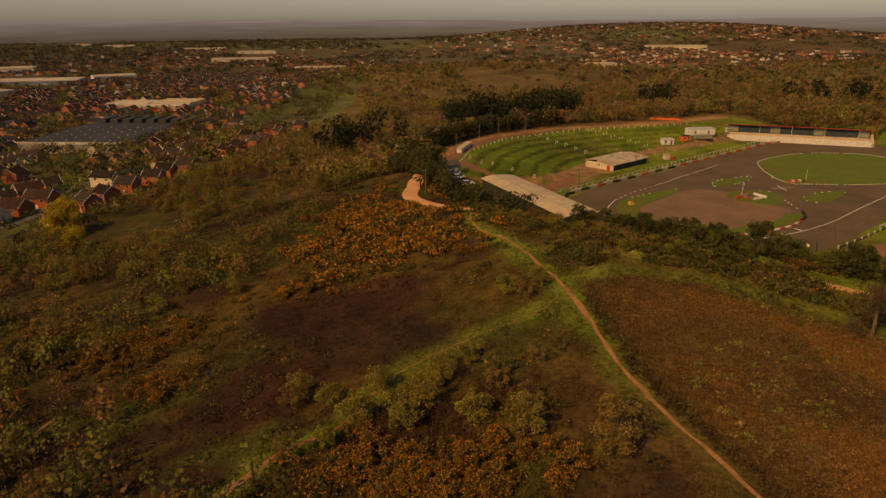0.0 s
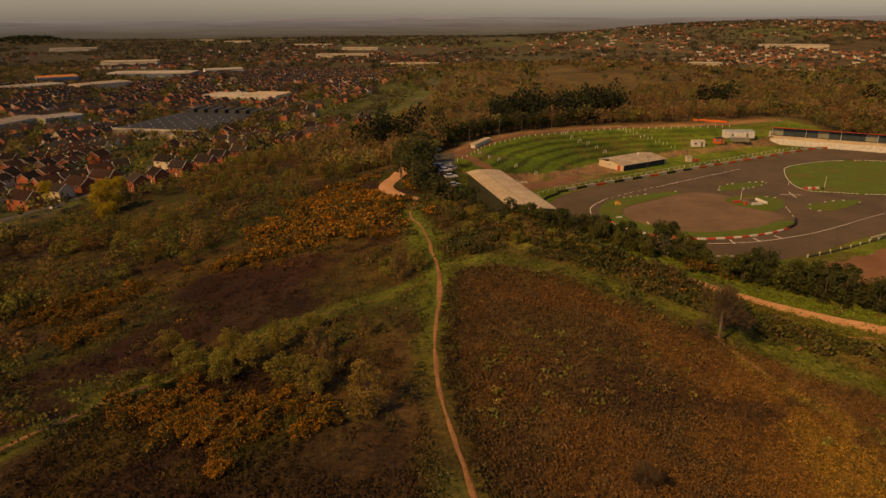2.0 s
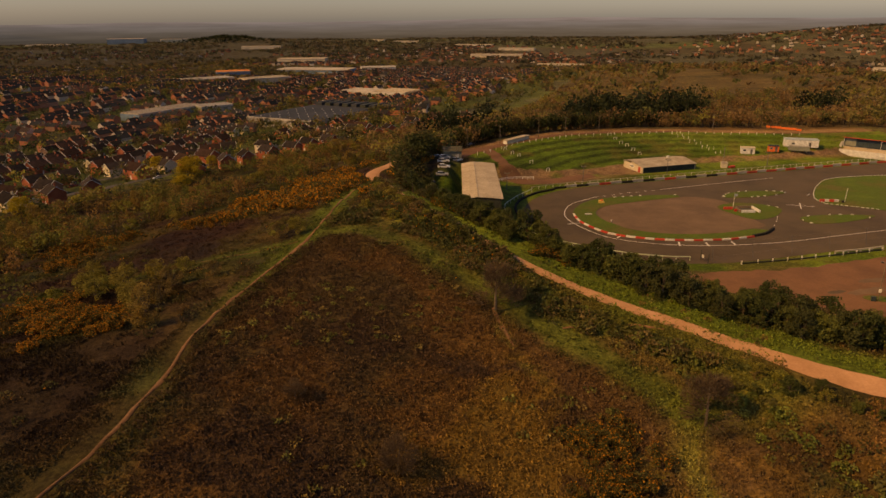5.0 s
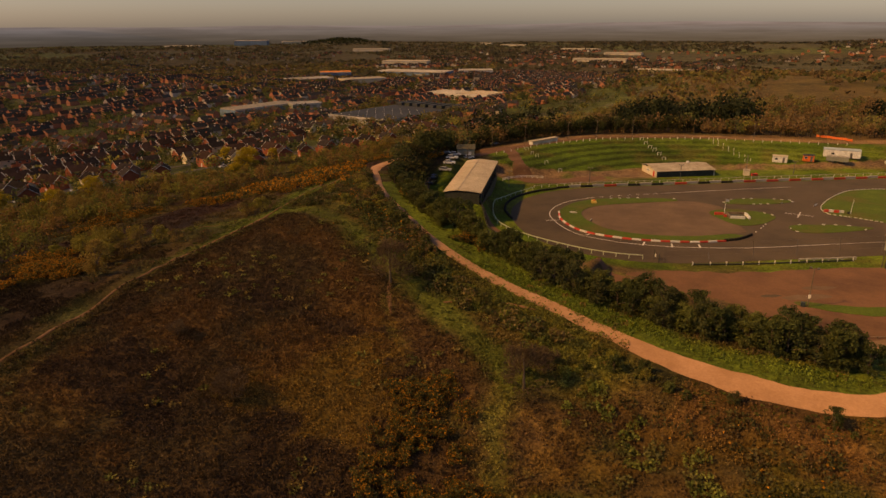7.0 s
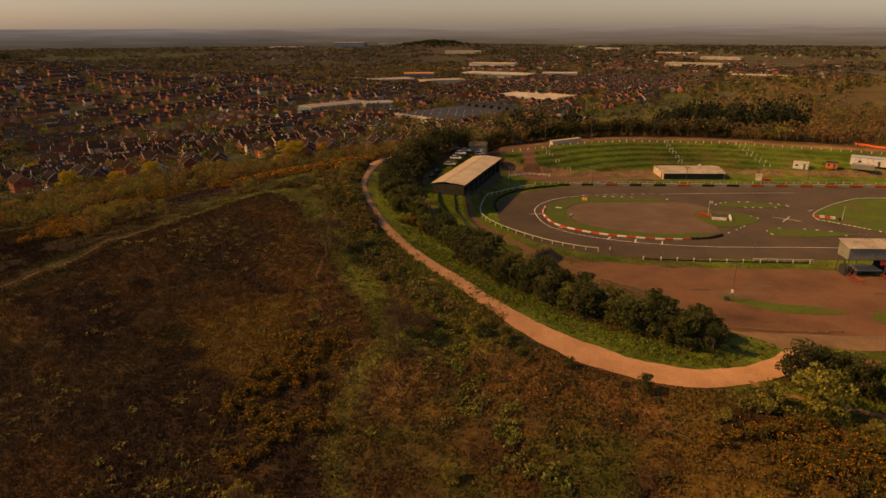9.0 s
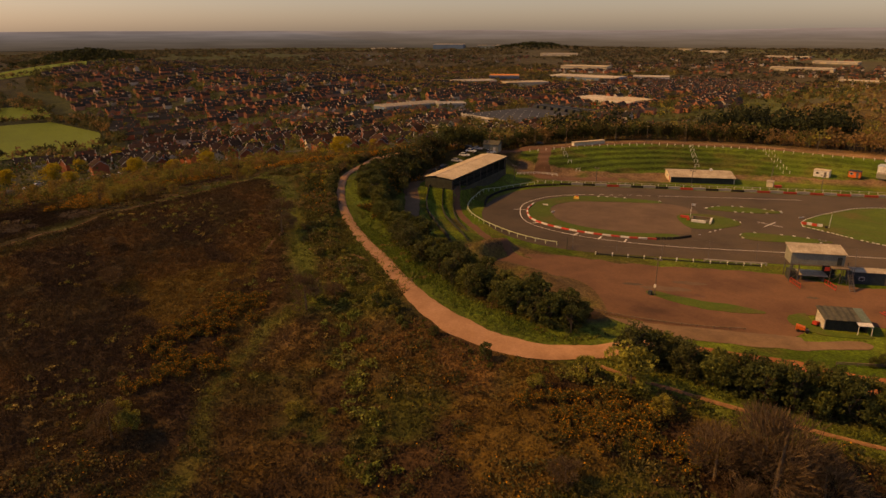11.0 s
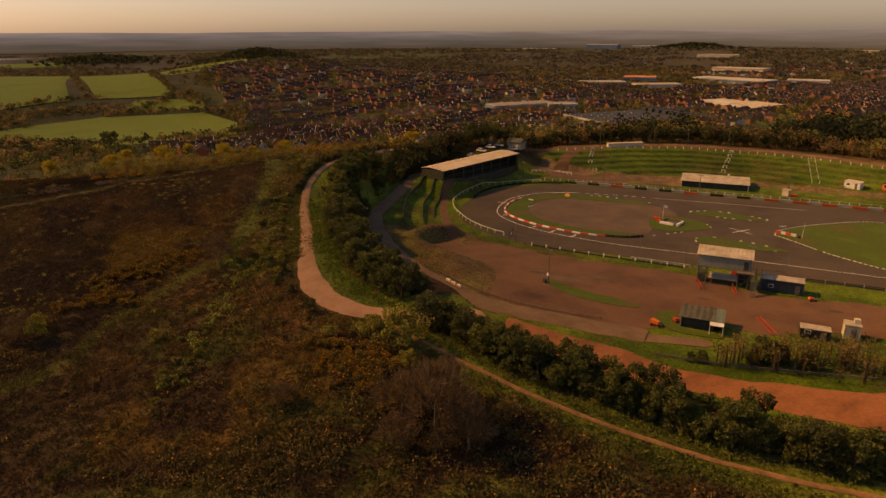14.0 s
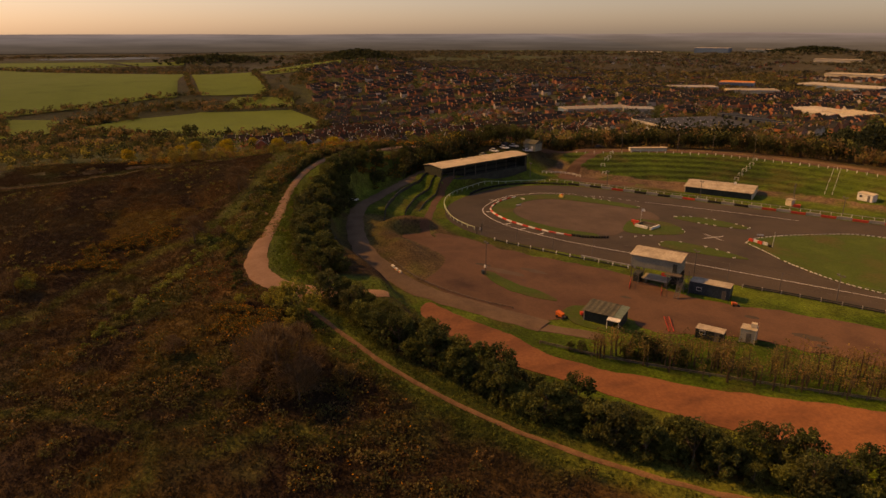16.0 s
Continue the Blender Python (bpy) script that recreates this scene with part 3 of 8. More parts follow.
# woods, estate and fields further off
far = 1 - near
wood = far * smooth(330, 380, yy + 0.9 * np.maximum(-xx - 30, 0) * 0) * (xx > -140)
cover = lerp(cover, (0.105, 0.075, 0.032), wood * 0.8)
estate = (xx < np.interp(yy, EDGE_Y, EDGE_X) - 2) * (yy > -60)
cover = lerp(cover, (0.082, 0.094, 0.032), estate * 1.0)
cover = lerp(cover, (0.110, 0.095, 0.070), estate * smooth(0.56, 0.68, vnoise(xx, yy, 45, 31, 2)) * 0.7)
cover = lerp(cover, (0.046, 0.050, 0.021), (1 - smooth(-330, -270, xx)) * (1 - smooth(225, 260, yy)))
plain = smooth(900, 1400, np.hypot(xx - 100, yy - 100))
cover = lerp(cover, (0.078, 0.072, 0.044), plain)
cover = lerp(cover, (0.072, 0.056, 0.030), plain * smooth(0.45, 0.6, vnoise(xx, yy, 300, 35, 3)))
cover = lerp(cover, (0.080, 0.090, 0.036), plain * smooth(0.62, 0.68, vnoise(xx, yy, 420, 33, 2)))


def cover_at(x, y):
    """Colour of the ground cover at plan points."""
    i = np.clip(np.searchsorted(GX, x), 0, len(GX) - 1)
    j = np.clip(np.searchsorted(GY, y), 0, len(GY) - 1)
    return cover[i, j]


def mesh_from(name, verts, faces, mat, tint=None, smooth_shade=False):
    """A mesh from numpy arrays: verts n x 3, faces m x k; tint: a colour for each vertex."""
    me = bpy.data.meshes.new(name)
    verts, faces = np.asarray(verts, np.float32), np.asarray(faces, np.int32)
    k = faces.shape[1]
    me.vertices.add(len(verts))
    me.vertices.foreach_set("co", verts.ravel())
    me.loops.add(faces.size)
    me.loops.foreach_set("vertex_index", faces.ravel())
    me.polygons.add(len(faces))
    me.polygons.foreach_set("loop_start", np.arange(0, faces.size, k, dtype=np.int32))
    me.polygons.foreach_set("use_smooth", np.full(len(faces), smooth_shade))
    if tint is not None:
        at = me.color_attributes.new("tint", "FLOAT_COLOR", "POINT")
        rgba = np.ones((len(verts), 4), np.float32)
        rgba[:, :3] = tint
        at.data.foreach_set("color", rgba.ravel())
    me.materials.append(mat)
    me.update(calc_edges=True)
    return me


nx, ny = len(GX), len(GY)
idx = np.arange(nx * ny).reshape(nx, ny)
quads = np.stack([idx[:-1, :-1], idx[1:, :-1], idx[1:, 1:], idx[:-1, 1:]], -1).reshape(-1, 4)
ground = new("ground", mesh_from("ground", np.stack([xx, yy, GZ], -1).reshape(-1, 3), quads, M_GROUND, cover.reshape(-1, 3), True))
tagged(ground, "heath, turf, woodland floor and fields under spring growth", "ground", kind="structure")


class Geo:
    """Gathers simple solids for one mesh."""

    def __init__(self):
        self.v, self.f = [], []

    def add(self, verts, faces):
        o = len(self.v)
        self.v += [tuple(map(float, p)) for p in verts]
        self.f += [tuple(o + i for i in q) for q in faces]
        return self

    def prism(self, plan, z0, z1):
        """An upright solid on a plan outline (anticlockwise); z1 may be a list, one height for each corner."""
        n = len(plan)
        tops = z1 if hasattr(z1, "__len__") else [z1] * n
        lows = z0 if hasattr(z0, "__len__") else [z0] * n
        v = [(x, y, z) for (x, y), z in zip(plan, lows)] + [(x, y, z) for (x, y), z in zip(plan, tops)]
        f = [tuple(range(n))[::-1], tuple(range(n, 2 * n))] + [(i, (i + 1) % n, n + (i + 1) % n, n + i) for i in range(n)]
        return self.add(v, f)

    def box(self, cx, cy, z0, sx, sy, sz, turn=0.0):
        c, s = math.cos(radians(turn)), math.sin(radians(turn))
        plan = [(cx + a * sx / 2 * c - b * sy / 2 * s, cy + a * sx / 2 * s + b * sy / 2 * c) for a, b in ((-1, -1), (1, -1), (1, 1), (-1, 1))]
        return self.prism(plan, z0, z0 + sz)

    def rod(self, p, q, r0, r1=None, n=6):
        p, q = Vector(p), Vector(q)
        r1 = r0 if r1 is None else r1
        d = (q - p).normalized()
        a = d.orthogonal().normalized()
        b = d.cross(a)
        v = [p + (a * math.cos(k * 2 * math.pi / n) + b * math.sin(k * 2 * math.pi / n)) * r0 for k in range(n)]
        v += [q + (a * math.cos(k * 2 * math.pi / n) + b * math.sin(k * 2 * math.pi / n)) * r1 for k in range(n)]
        return self.add(v, [(k, (k + 1) % n, n + (k + 1) % n, n + k) for k in range(n)] + [tuple(range(n))[::-1], tuple(range(n, 2 * n))])

    def ball(self, c, r, squash=1.0, n=6):
        v, f = [], []
        for j in range(1, n):
            for i in range(n + 2):
                a, b = 2 * math.pi * i / (n + 2), math.pi * j / n
                v.append((c[0] + r * math.sin(b) * math.cos(a), c[1] + r * math.sin(b) * math.sin(a), c[2] + r * squash * math.cos(b)))
        m = n + 2
        for j in range(n - 2):
            for i in range(m):
                f.append((j * m + i, (j + 1) * m + i, (j + 1) * m + (i + 1) % m, j * m + (i + 1) % m))
        f += [tuple(range(m)), tuple(range((n - 2) * m, (n - 1) * m))[::-1]]
        return self.add(v, f)

    def mesh(self, name, mat):
        me = bpy.data.meshes.new(name)
        me.from_pydata(self.v, [], self.f)
        me.materials.append(mat)
        me.update()
        return me


def part(name, geo, mat, parent, label=""):
    """One mesh object under a thing or a part."""
    ob = new(name, geo.mesh(name, mat) if isinstance(geo, Geo) else geo)
    ob.parent = parent
    return tagged(ob, label)


def thing(name, x, y, z, label, category, group="", turn=0.0):
    """An Empty at a thing's base, to hold its parts."""
    ob = new(name)
    ob.empty_display_size = 0.3
    ob.matrix_basis = pose(x, y, z, 0, 0, turn)
    return tagged(ob, label, category, group)


def ribbon(name, pts, width, mat, label, category, lift=0.07, across=5, wobble=0.18, step=0.8, kind="structure", seed=50, fade=None):
    """A strip of worn ground laid along a plan line."""
    p = curve_points(pts, step)
    t = np.gradient(p, axis=0)
    t /= np.hypot(t[:, 0], t[:, 1])[:, None]
    nrm = np.stack([-t[:, 1], t[:, 0]], 1)
    w = np.interp(np.linspace(0, 1, len(p)), np.linspace(0, 1, len(width)), width) / 2 if hasattr(width, "__len__") else np.full(len(p), width / 2)
    left = w * (1 + wobble * 2 * (vnoise(p[:, 0], p[:, 1], 4.0, seed, 3) - 0.5) * 2)
    right = w * (1 + wobble * 2 * (vnoise(p[:, 0], p[:, 1], 4.0, seed + 9, 3) - 0.5) * 2)
    rows = []
    for k in np.linspace(-1, 1, across):
        off = np.where(k < 0, k * right, k * left)
        q = p + nrm * off[:, None]
        z = gz(q[:, 0], q[:, 1]) + lift * (1 - 0.7 * abs(k) ** 4)
        rows.append(np.stack([q[:, 0], q[:, 1], z], 1))
    v = np.stack(rows, 1)
    ids = np.arange(v.shape[0] * across).reshape(-1, across)
    f = np.stack([ids[:-1, :-1], ids[:-1, 1:], ids[1:, 1:], ids[1:, :-1]], -1).reshape(-1, 4)[:, ::-1]
    ob = new(name, mesh_from(name, v.reshape(-1, 3), f, mat, None, True))
    return tagged(ob, label, category, kind=kind)


def plate(name, plan, z, mat, label, category, thick=0.3, kind="structure", ragged=0.0):
    """A flat made surface with a real edge."""
    if ragged:
        p = np.array(plan)
        p = np.vstack([p, p[:1]])
        w = np.concatenate([[0], np.cumsum(np.hypot(*np.diff(p, axis=0).T))])
        s = np.arange(0, w[-1], 0.7)
        p = np.stack([np.interp(s, w, p[:, 0]), np.interp(s, w, p[:, 1])], 1)
        t = np.roll(p, -1, 0) - np.roll(p, 1, 0)
        t /= np.hypot(*t.T)[:, None] + 1e-9
        p = p + np.stack([t[:, 1], -t[:, 0]], 1) * (ragged * 2 * (vnoise(p[:, 0], p[:, 1], 5.0, 77, 4) - 0.5))[:, None]
        plan = [tuple(q) for q in p]
    ob = new(name, Geo().prism(plan, z - thick, z).mesh(name, mat))
    return tagged(ob, label, category, kind=kind)


def field(corners, n, lift=0.5):
    """A sown field draped over the ground inside a convex plot."""
    p = np.array(corners, float)
    ys = np.linspace(p[:, 1].min() + 0.5, p[:, 1].max() - 0.5, n)
    rows = []
    for y in ys:
        cut = []
        for a, b in zip(p, np.roll(p, -1, 0)):
            if (a[1] - y) * (b[1] - y) < 0:
                cut.append(a[0] + (b[0] - a[0]) * (y - a[1]) / (b[1] - a[1]))
        x = np.linspace(min(cut), max(cut), n)
        x[0] += 7 * (vnoise(x[0], y, 25, 301, 3) - 0.5)
        x[-1] += 7 * (vnoise(x[-1], y, 25, 302, 3) - 0.5)
        rows.append(np.stack([x, np.full(n, y), gz(x, y) + lift], 1))
    ids = np.arange(n * n).reshape(n, n)
    f = np.stack([ids[:-1, :-1], ids[:-1, 1:], ids[1:, 1:], ids[1:, :-1]], -1).reshape(-1, 4)
    tagged(new("field", mesh_from("field", np.concatenate(rows), f, M_FIELD, None, True)), "smooth bright green field between hedgerows", "field", kind="structure")


FIELDS = [[(-528, -52), (-587, -58), (-667, 6), (-708, 84), (-669, 204), (-544, 218), (-425, 190), (-392, 94), (-396, 62)], [(-490, -111), (-678, -150), (-663, -84), (-536, -66)], [(-2095, -450), (-1433, 70), (-890, 65), (-883, 23), (-762, -94), (-689, -160), (-1300, -600)],
          [(-1376, 83), (-1235, 204), (-854, 197), (-890, 90)], [(-1215, 215), (-1470, 631), (-1030, 496), (-1109, 229)], [(-2581, -552), (-2557, -243), (-2257, -97), (-2142, -460)], [(-2524, -166), (-2366, 75), (-2231, 74), (-2263, -78)], [(-740, 110), (-700, 215), (-800, 225), (-850, 140)], [(900, 860), (1110, 880), (1090, 960), (890, 940)]]
for plot in FIELDS:
    field(plot, 40, 0.5 if plot[0][0] > -1300 else 1.2)
ribbon("path_hill", HILL_TRACK, (4.4, 4.4, 4.0, 2.6, 1.8, 1.7, 2.1, 2.5, 2.9, 3.6, 5.2, 4.6, 3.2), M_PATH, "pale pink gravel track round the foot of the heath", "path", 0.34, across=7, wobble=0.10)
ribbon("path_crest", CREST_PATH, (0.9, 0.4, 0.6, 0.75, 0.6, 0.6, 0.35, 0.3), M_TRAIL, "narrow sandy footpath worn along the crest", "path", 0.16, wobble=0.45)
ribbon("path_moor", MOOR_LINE[:3], (0.8, 0.7, 0.4), M_TRAIL, "short bare sandy scrape on the moor", "path", 0.14, wobble=0.5, seed=91)
ribbon("path_gully", [(79.9, 80.7), (84, 83.2), (90, 85.6), (95, 86)], (0.4, 0.8, 0.9, 0.5), M_TRAIL, "short sandy scrape beside the gully", "path", 0.14, wobble=0.5, seed=93)
ribbon("path_slope", [(-60, 75), (-56.5, 79.6), (-55.1, 82.9), (-53, 88)], (0.6, 1.0, 1.0, 0.6), M_TRAIL, "faint sandy trail on the green slope", "path", 0.14, wobble=0.5, seed=95)
ribbon("path_lower", LOWER_TRAIL, (0.12, 0.12, 0.3, 0.9, 1.3, 1.0), M_TRAIL, "faint sandy trail through scrub", "path", 0.10, wobble=0.6, seed=71)
ribbon("path_foot", FOOT_PATH, (1.1, 1.0, 1.1, 1.2), M_TRAIL, "narrow sandy footpath beside a hedge of trees", "path", 0.24, wobble=0.3, seed=81)
ribbon("drive", DRIVE, (5, 5, 4.6, 4.6, 5, 6, 6, 6), M_DRIVE, "grey-brown unmade drive inside the tree belt", "road", 0.28, wobble=0.12)

# ---- the raceway ----
def uv_plan(pts, step=1.5, closed=True):
    p = list(pts)
    if closed:
        c = curve_points(p[-2:] + p + p[:3], step)
        a = np.argmin(np.hypot(*(c[:len(c) // 2] - np.array(p[0])).T))
        b = len(c) // 2 + np.argmin(np.hypot(*(c[len(c) // 2:] - np.array(p[0])).T))
        c = c[a:b]
    else:
        c = curve_points(p, step)
    return [W(u, v) for u, v in c]


def area(plan):
    return sum(x0 * y1 - x1 * y0 for (x0, y0), (x1, y1) in zip(plan, plan[1:] + plan[:1])) / 2


def ccw(plan):
    return plan if area(plan) > 0 else plan[::-1]


def turf_texture_island(name, outline, z, mat, label, category="grass island"):
    return plate(name, ccw(uv_plan(outline)), z, mat, label, category)


outer = []
for k in range(40):
    a = math.pi / 2 + math.pi * k / 39
    outer.append((181 + math.copysign(abs(math.cos(a)) ** 0.92, math.cos(a)) * 40.3, 97.2 + math.copysign(abs(math.sin(a)) ** 0.92, math.sin(a)) * 39.3))
for k in range(40):
    a = -math.pi / 2 + math.pi * k / 39
    outer.append((303 + math.cos(a) * 39.3, 97.2 + math.sin(a) * 39.3))
plate("race_track", ccw([W(*p) for p in outer]), 0.04, M_TARMAC, "worn dark asphalt oval race track with painted lines", "race track")

RING_OUT = [(199.5, 117), (190, 119.5), (175, 120.6), (164.5, 116.5), (157.3, 108), (155.4, 98), (157.6, 87.5), (164, 80.8), (173, 76.2), (184, 73.5), (194, 73.4), (201.5, 76)]
RING_IN = [(198, 79.2), (186, 78.4), (174, 81.5), (166, 87.5), (162.6, 97), (164, 106), (171, 112), (183, 113.6), (199, 114.6)]
dusty = [(203, 80)] + RING_IN + [(206, 111), (209, 104), (203, 96), (204, 86)]
plate("infield_asphalt", ccw(uv_plan(dusty)), 0.07, M_INFIELD, "dusty brown worn asphalt inside the oval", "asphalt", ragged=0.6)
ring_plan = [W(*p) for p in curve_points(RING_OUT, 1.5)] + [W(*p) for p in curve_points(RING_IN, 1.5)]
ring_turf = plate("turf_ring", ccw(ring_plan), 0.13, M_TURF, "curved strip of rough grass round the infield", "grass", ragged=0.35)
ISLANDS = {
    "leaf": [(212.5, 111), (218, 114.3), (226, 114.3), (233, 112), (236, 109.6), (230, 107.6), (220, 107.6), (214, 109)],
    "podium": [(202, 99.5), (205.5, 102.5), (212, 103), (217.5, 99.5), (219.9, 95), (218.6, 91.6), (211, 86.6), (204.5, 86.4), (202.4, 92)],
    "small": [(216.5, 80.5), (219, 84.3), (228, 84), (236, 81.6), (240.5, 79.2), (233, 77.3), (222, 76.8), (218, 78)],
    "large": [(237.2, 94), (238.6, 99.6), (245, 107), (254, 114.5), (264, 120.5), (277, 121), (292, 118), (305, 110), (313, 97), (308, 82), (294, 73), (278, 70), (264, 72.5), (251, 80.5), (242, 89.5)],
}
islands = {}
for key, outline in ISLANDS.items():
    islands[key] = plate("turf_island", ccw(uv_plan(outline)), 0.13, M_TURF, "grass island edged with white stones on the track", "grass")

stone = Geo().prism([(-0.42, -0.1), (0.42, -0.1), (0.38, 0.1), (-0.38, 0.1)], 0.0, 0.16).mesh("kerb_stone", M_WHITE)
tyre_mesh_geo = Geo()
for k in range(3):
    tyre_mesh_geo.rod((0, 0, 0.22 * k), (0, 0, 0.22 * k + 0.1), 0.30, 0.36, 10).rod((0, 0, 0.22 * k + 0.1), (0, 0, 0.22 * k + 0.21), 0.36, 0.30, 10)
TYRES = tyre_mesh_geo.mesh("tyre_stack", M_RUBBER)


def stones_along(owner, line, gap, z=0.12, skip=0.25, mesh=stone, name="kerb_stone"):
    """Single white stones set along a line, some missing."""
    c = curve_points(line, 0.25)
    walked = np.concatenate([[0], np.cumsum(np.hypot(*np.diff(c, axis=0).T))])
    for s in np.arange(0.5, walked[-1], gap):
        if RNG.random() < skip:
            continue
        i = min(np.searchsorted(walked, s), len(c) - 2)
        x, y = W(*c[i])
        x2, y2 = W(*c[i + 1])
        o = new(name, mesh)
        o.parent = owner
        o.matrix_basis = pose(x, y, z, 0, 0, math.degrees(math.atan2(y2 - y, x2 - x)) + RNG.normal(0, 6))


stones_along(islands["leaf"], ISLANDS["leaf"] + ISLANDS["leaf"][:1], 2.4, skip=0.3)
stones_along(islands["small"], ISLANDS["small"] + ISLANDS["small"][:2], 3.4, skip=0.6)
stones_along(islands["podium"], [(218.5, 98), (219.9, 94), (215, 89), (209, 83), (204, 78.4)], 2.4, z=0.05, skip=0.5)
stones_along(islands["large"], ISLANDS["large"] + ISLANDS["large"][:1], 1.35, skip=0.06)
stones_along(ring_turf, RING_OUT[:3], 3.0, skip=0.2)

# red and white kerb blocks round the bend
kerb = thing("kerb", 0, 0, 0, "low kerb of alternating red and white blocks round the bend", "kerb")
block = {m: Geo().prism([(-1.2, -0.22), (1.2, -0.22), (1.2, 0.22), (-1.2, 0.22)], 0.0, [0.42, 0.42, 0.34, 0.34]).mesh("kerb_block", m) for m in (M_RED, M_WHITE)}
kc = curve_points([(156.6, 106.5), (155.1, 98), (157.2, 87.3), (163.8, 80.4), (172.9, 75.8), (184, 73.1), (192, 72.9)], 0.2)
walked = np.concatenate([[0], np.cumsum(np.hypot(*np.diff(kc, axis=0).T))])
for n, s in enumerate(np.arange(1.2, walked[-1], 2.5)):
    i = min(np.searchsorted(walked, s), len(kc) - 2)
    (x, y), (x2, y2) = W(*kc[i]), W(*kc[i + 1])
    o = part("kerb_block", block[M_RED if n % 2 else M_WHITE], None, kerb)
    o.matrix_basis = pose(x, y, 0.04, 0, 0, math.degrees(math.atan2(y2 - y, x2 - x)) + 180)


def tyre_wall(line, label, gap=0.75, group="tyre walls"):
    c = curve_points(line, 0.2)
    w = np.concatenate([[0], np.cumsum(np.hypot(*np.diff(c, axis=0).T))])
    t = thing("tyre_wall", *W(*c[0]), 0.05, label, "tyre wall", group)
    x0, y0 = W(*c[0])
    for s in np.arange(0, w[-1], gap):
        i = min(np.searchsorted(w, s), len(c) - 1)
        x, y = W(*c[i])
        o = part("tyre_stack", TYRES, None, t)
        o.matrix_basis = pose(x - x0 + RNG.normal(0, 0.05), y - y0 + RNG.normal(0, 0.05), 0, RNG.normal(0, 2), RNG.normal(0, 2), RNG.uniform(0, 360))


tyre_wall([(193, 73.2), (198, 74.2), (203, 77.2)], "loose stacks of black tyres at the end of the kerb", 0.8)
tyre_wall([(140.6, 101), (140.4, 110), (143, 119), (148.5, 127), (156, 132.6), (164, 135.6)], "continuous wall of black tyres round the bend", 0.8)

# painted lines
def stripe(line, width, label, dash=None):
    c = curve_points(line, 0.8)
    t = np.gradient(c, axis=0)
    t /= np.hypot(*t.T)[:, None]
    nrm = np.stack([-t[:, 1], t[:, 0]], 1) * width / 2
    v, f = [], []
    for i in range(len(c) - 1):
        if dash and (i // dash) % 2:
            continue
        o = len(v)
        for q in (c[i] - nrm[i], c[i + 1] - nrm[i + 1], c[i + 1] + nrm[i + 1], c[i] + nrm[i]):
            v.append((*W(*q), 0.052))
        f.append((o, o + 1, o + 2, o + 3))
    tagged(new("road_marking", mesh_from("road_marking", np.array(v), np.array(f), M_WHITE)), label, "road marking", kind="structure")


stripe([(172, 122.5), (161, 117), (154, 107), (152.8, 97), (155.4, 85), (163, 77), (174, 71.5), (186, 68.6), (200, 67.2), (222, 67.6), (250, 67.5), (290, 67)], 0.22, "thin white line round the inside of the bend")
stripe([(172, 122.5), (186, 124.5), (199, 125.2)], 0.2, "worn dashed white line on asphalt", 2)
stripe([(199, 125.2), (222, 127), (247, 128.4)], 0.22, "white line along the far straight")
stripe([(150.5, 98), (154.6, 98)], 0.3, "short white grid mark across the track")
for a, b in (((170, 72.5), (171.5, 75.2)), ((177, 70.2), (178, 73)), ((184, 68.7), (184.8, 71.6)), ((158, 83), (160.2, 84.4))):
    stripe([a, b], 0.45, "short white grid mark across the track")
stripe([(226, 92), (230.5, 97.5)], 0.3, "crossed white marks on asphalt")
stripe([(225, 97), (231.5, 92.5)], 0.25, "crossed white marks on asphalt")

# barrier blocks along the far straight
barrier = thing("track_barrier", *W(165, 137.6), 0.0, "low concrete barrier in red and white lengths along the far straight", "barrier")
for i, s_ in enumerate(np.arange(166.5, 352, 4.4)):
    h = 0.95 if i % 2 else 0.7
    turn_ = max(0.0, (s_ - 303) / 40.4)
    u = s_ if s_ < 303 else 303 + 40.4 * math.sin(turn_)
    m = M_CONCRETE if i % 2 else (M_RED if u > 236 or i % 6 == 4 else M_RUBBER)
    v = (137.4 if s_ < 303 else 97 + 40.4 * math.cos(turn_)) + (0.35 if i % 2 else 0.0) - max(0, 172 - u) * 0.12
    x, y = W(u, v)
    o = part("barrier_block", Geo().prism([(-2.2, -0.28), (2.2, -0.28), (2.2, 0.28), (-2.2, 0.28)], 0, h), m, barrier)
    bx, by = W(165, 137.6)
    o.matrix_basis = pose(x - bx, y - by, 0, 0, 0, 35 - math.degrees(turn_))


def bent_bar(pts, r):
    """One square bar bent through a row of points."""
    v, f = [], []
    for i, p in enumerate(pts):
        a, b = pts[max(i - 1, 0)], pts[min(i + 1, len(pts) - 1)]
        d = Vector((b[0] - a[0], b[1] - a[1], 0)).normalized()
        n = Vector((-d.y, d.x, 0)) * r
        v += [(p[0] + n.x * s, p[1] + n.y * s, p[2] + q * r) for s, q in ((-1, -1), (1, -1), (1, 1), (-1, 1))]
    for i in range(len(pts) - 1):
        f += [(4 * i + k, 4 * i + (k + 1) % 4, 4 * i + 4 + (k + 1) % 4, 4 * i + 4 + k) for k in range(4)]
    return Geo().add(v, f + [(3, 2, 1, 0), tuple(4 * (len(pts) - 1) + k for k in range(4))])


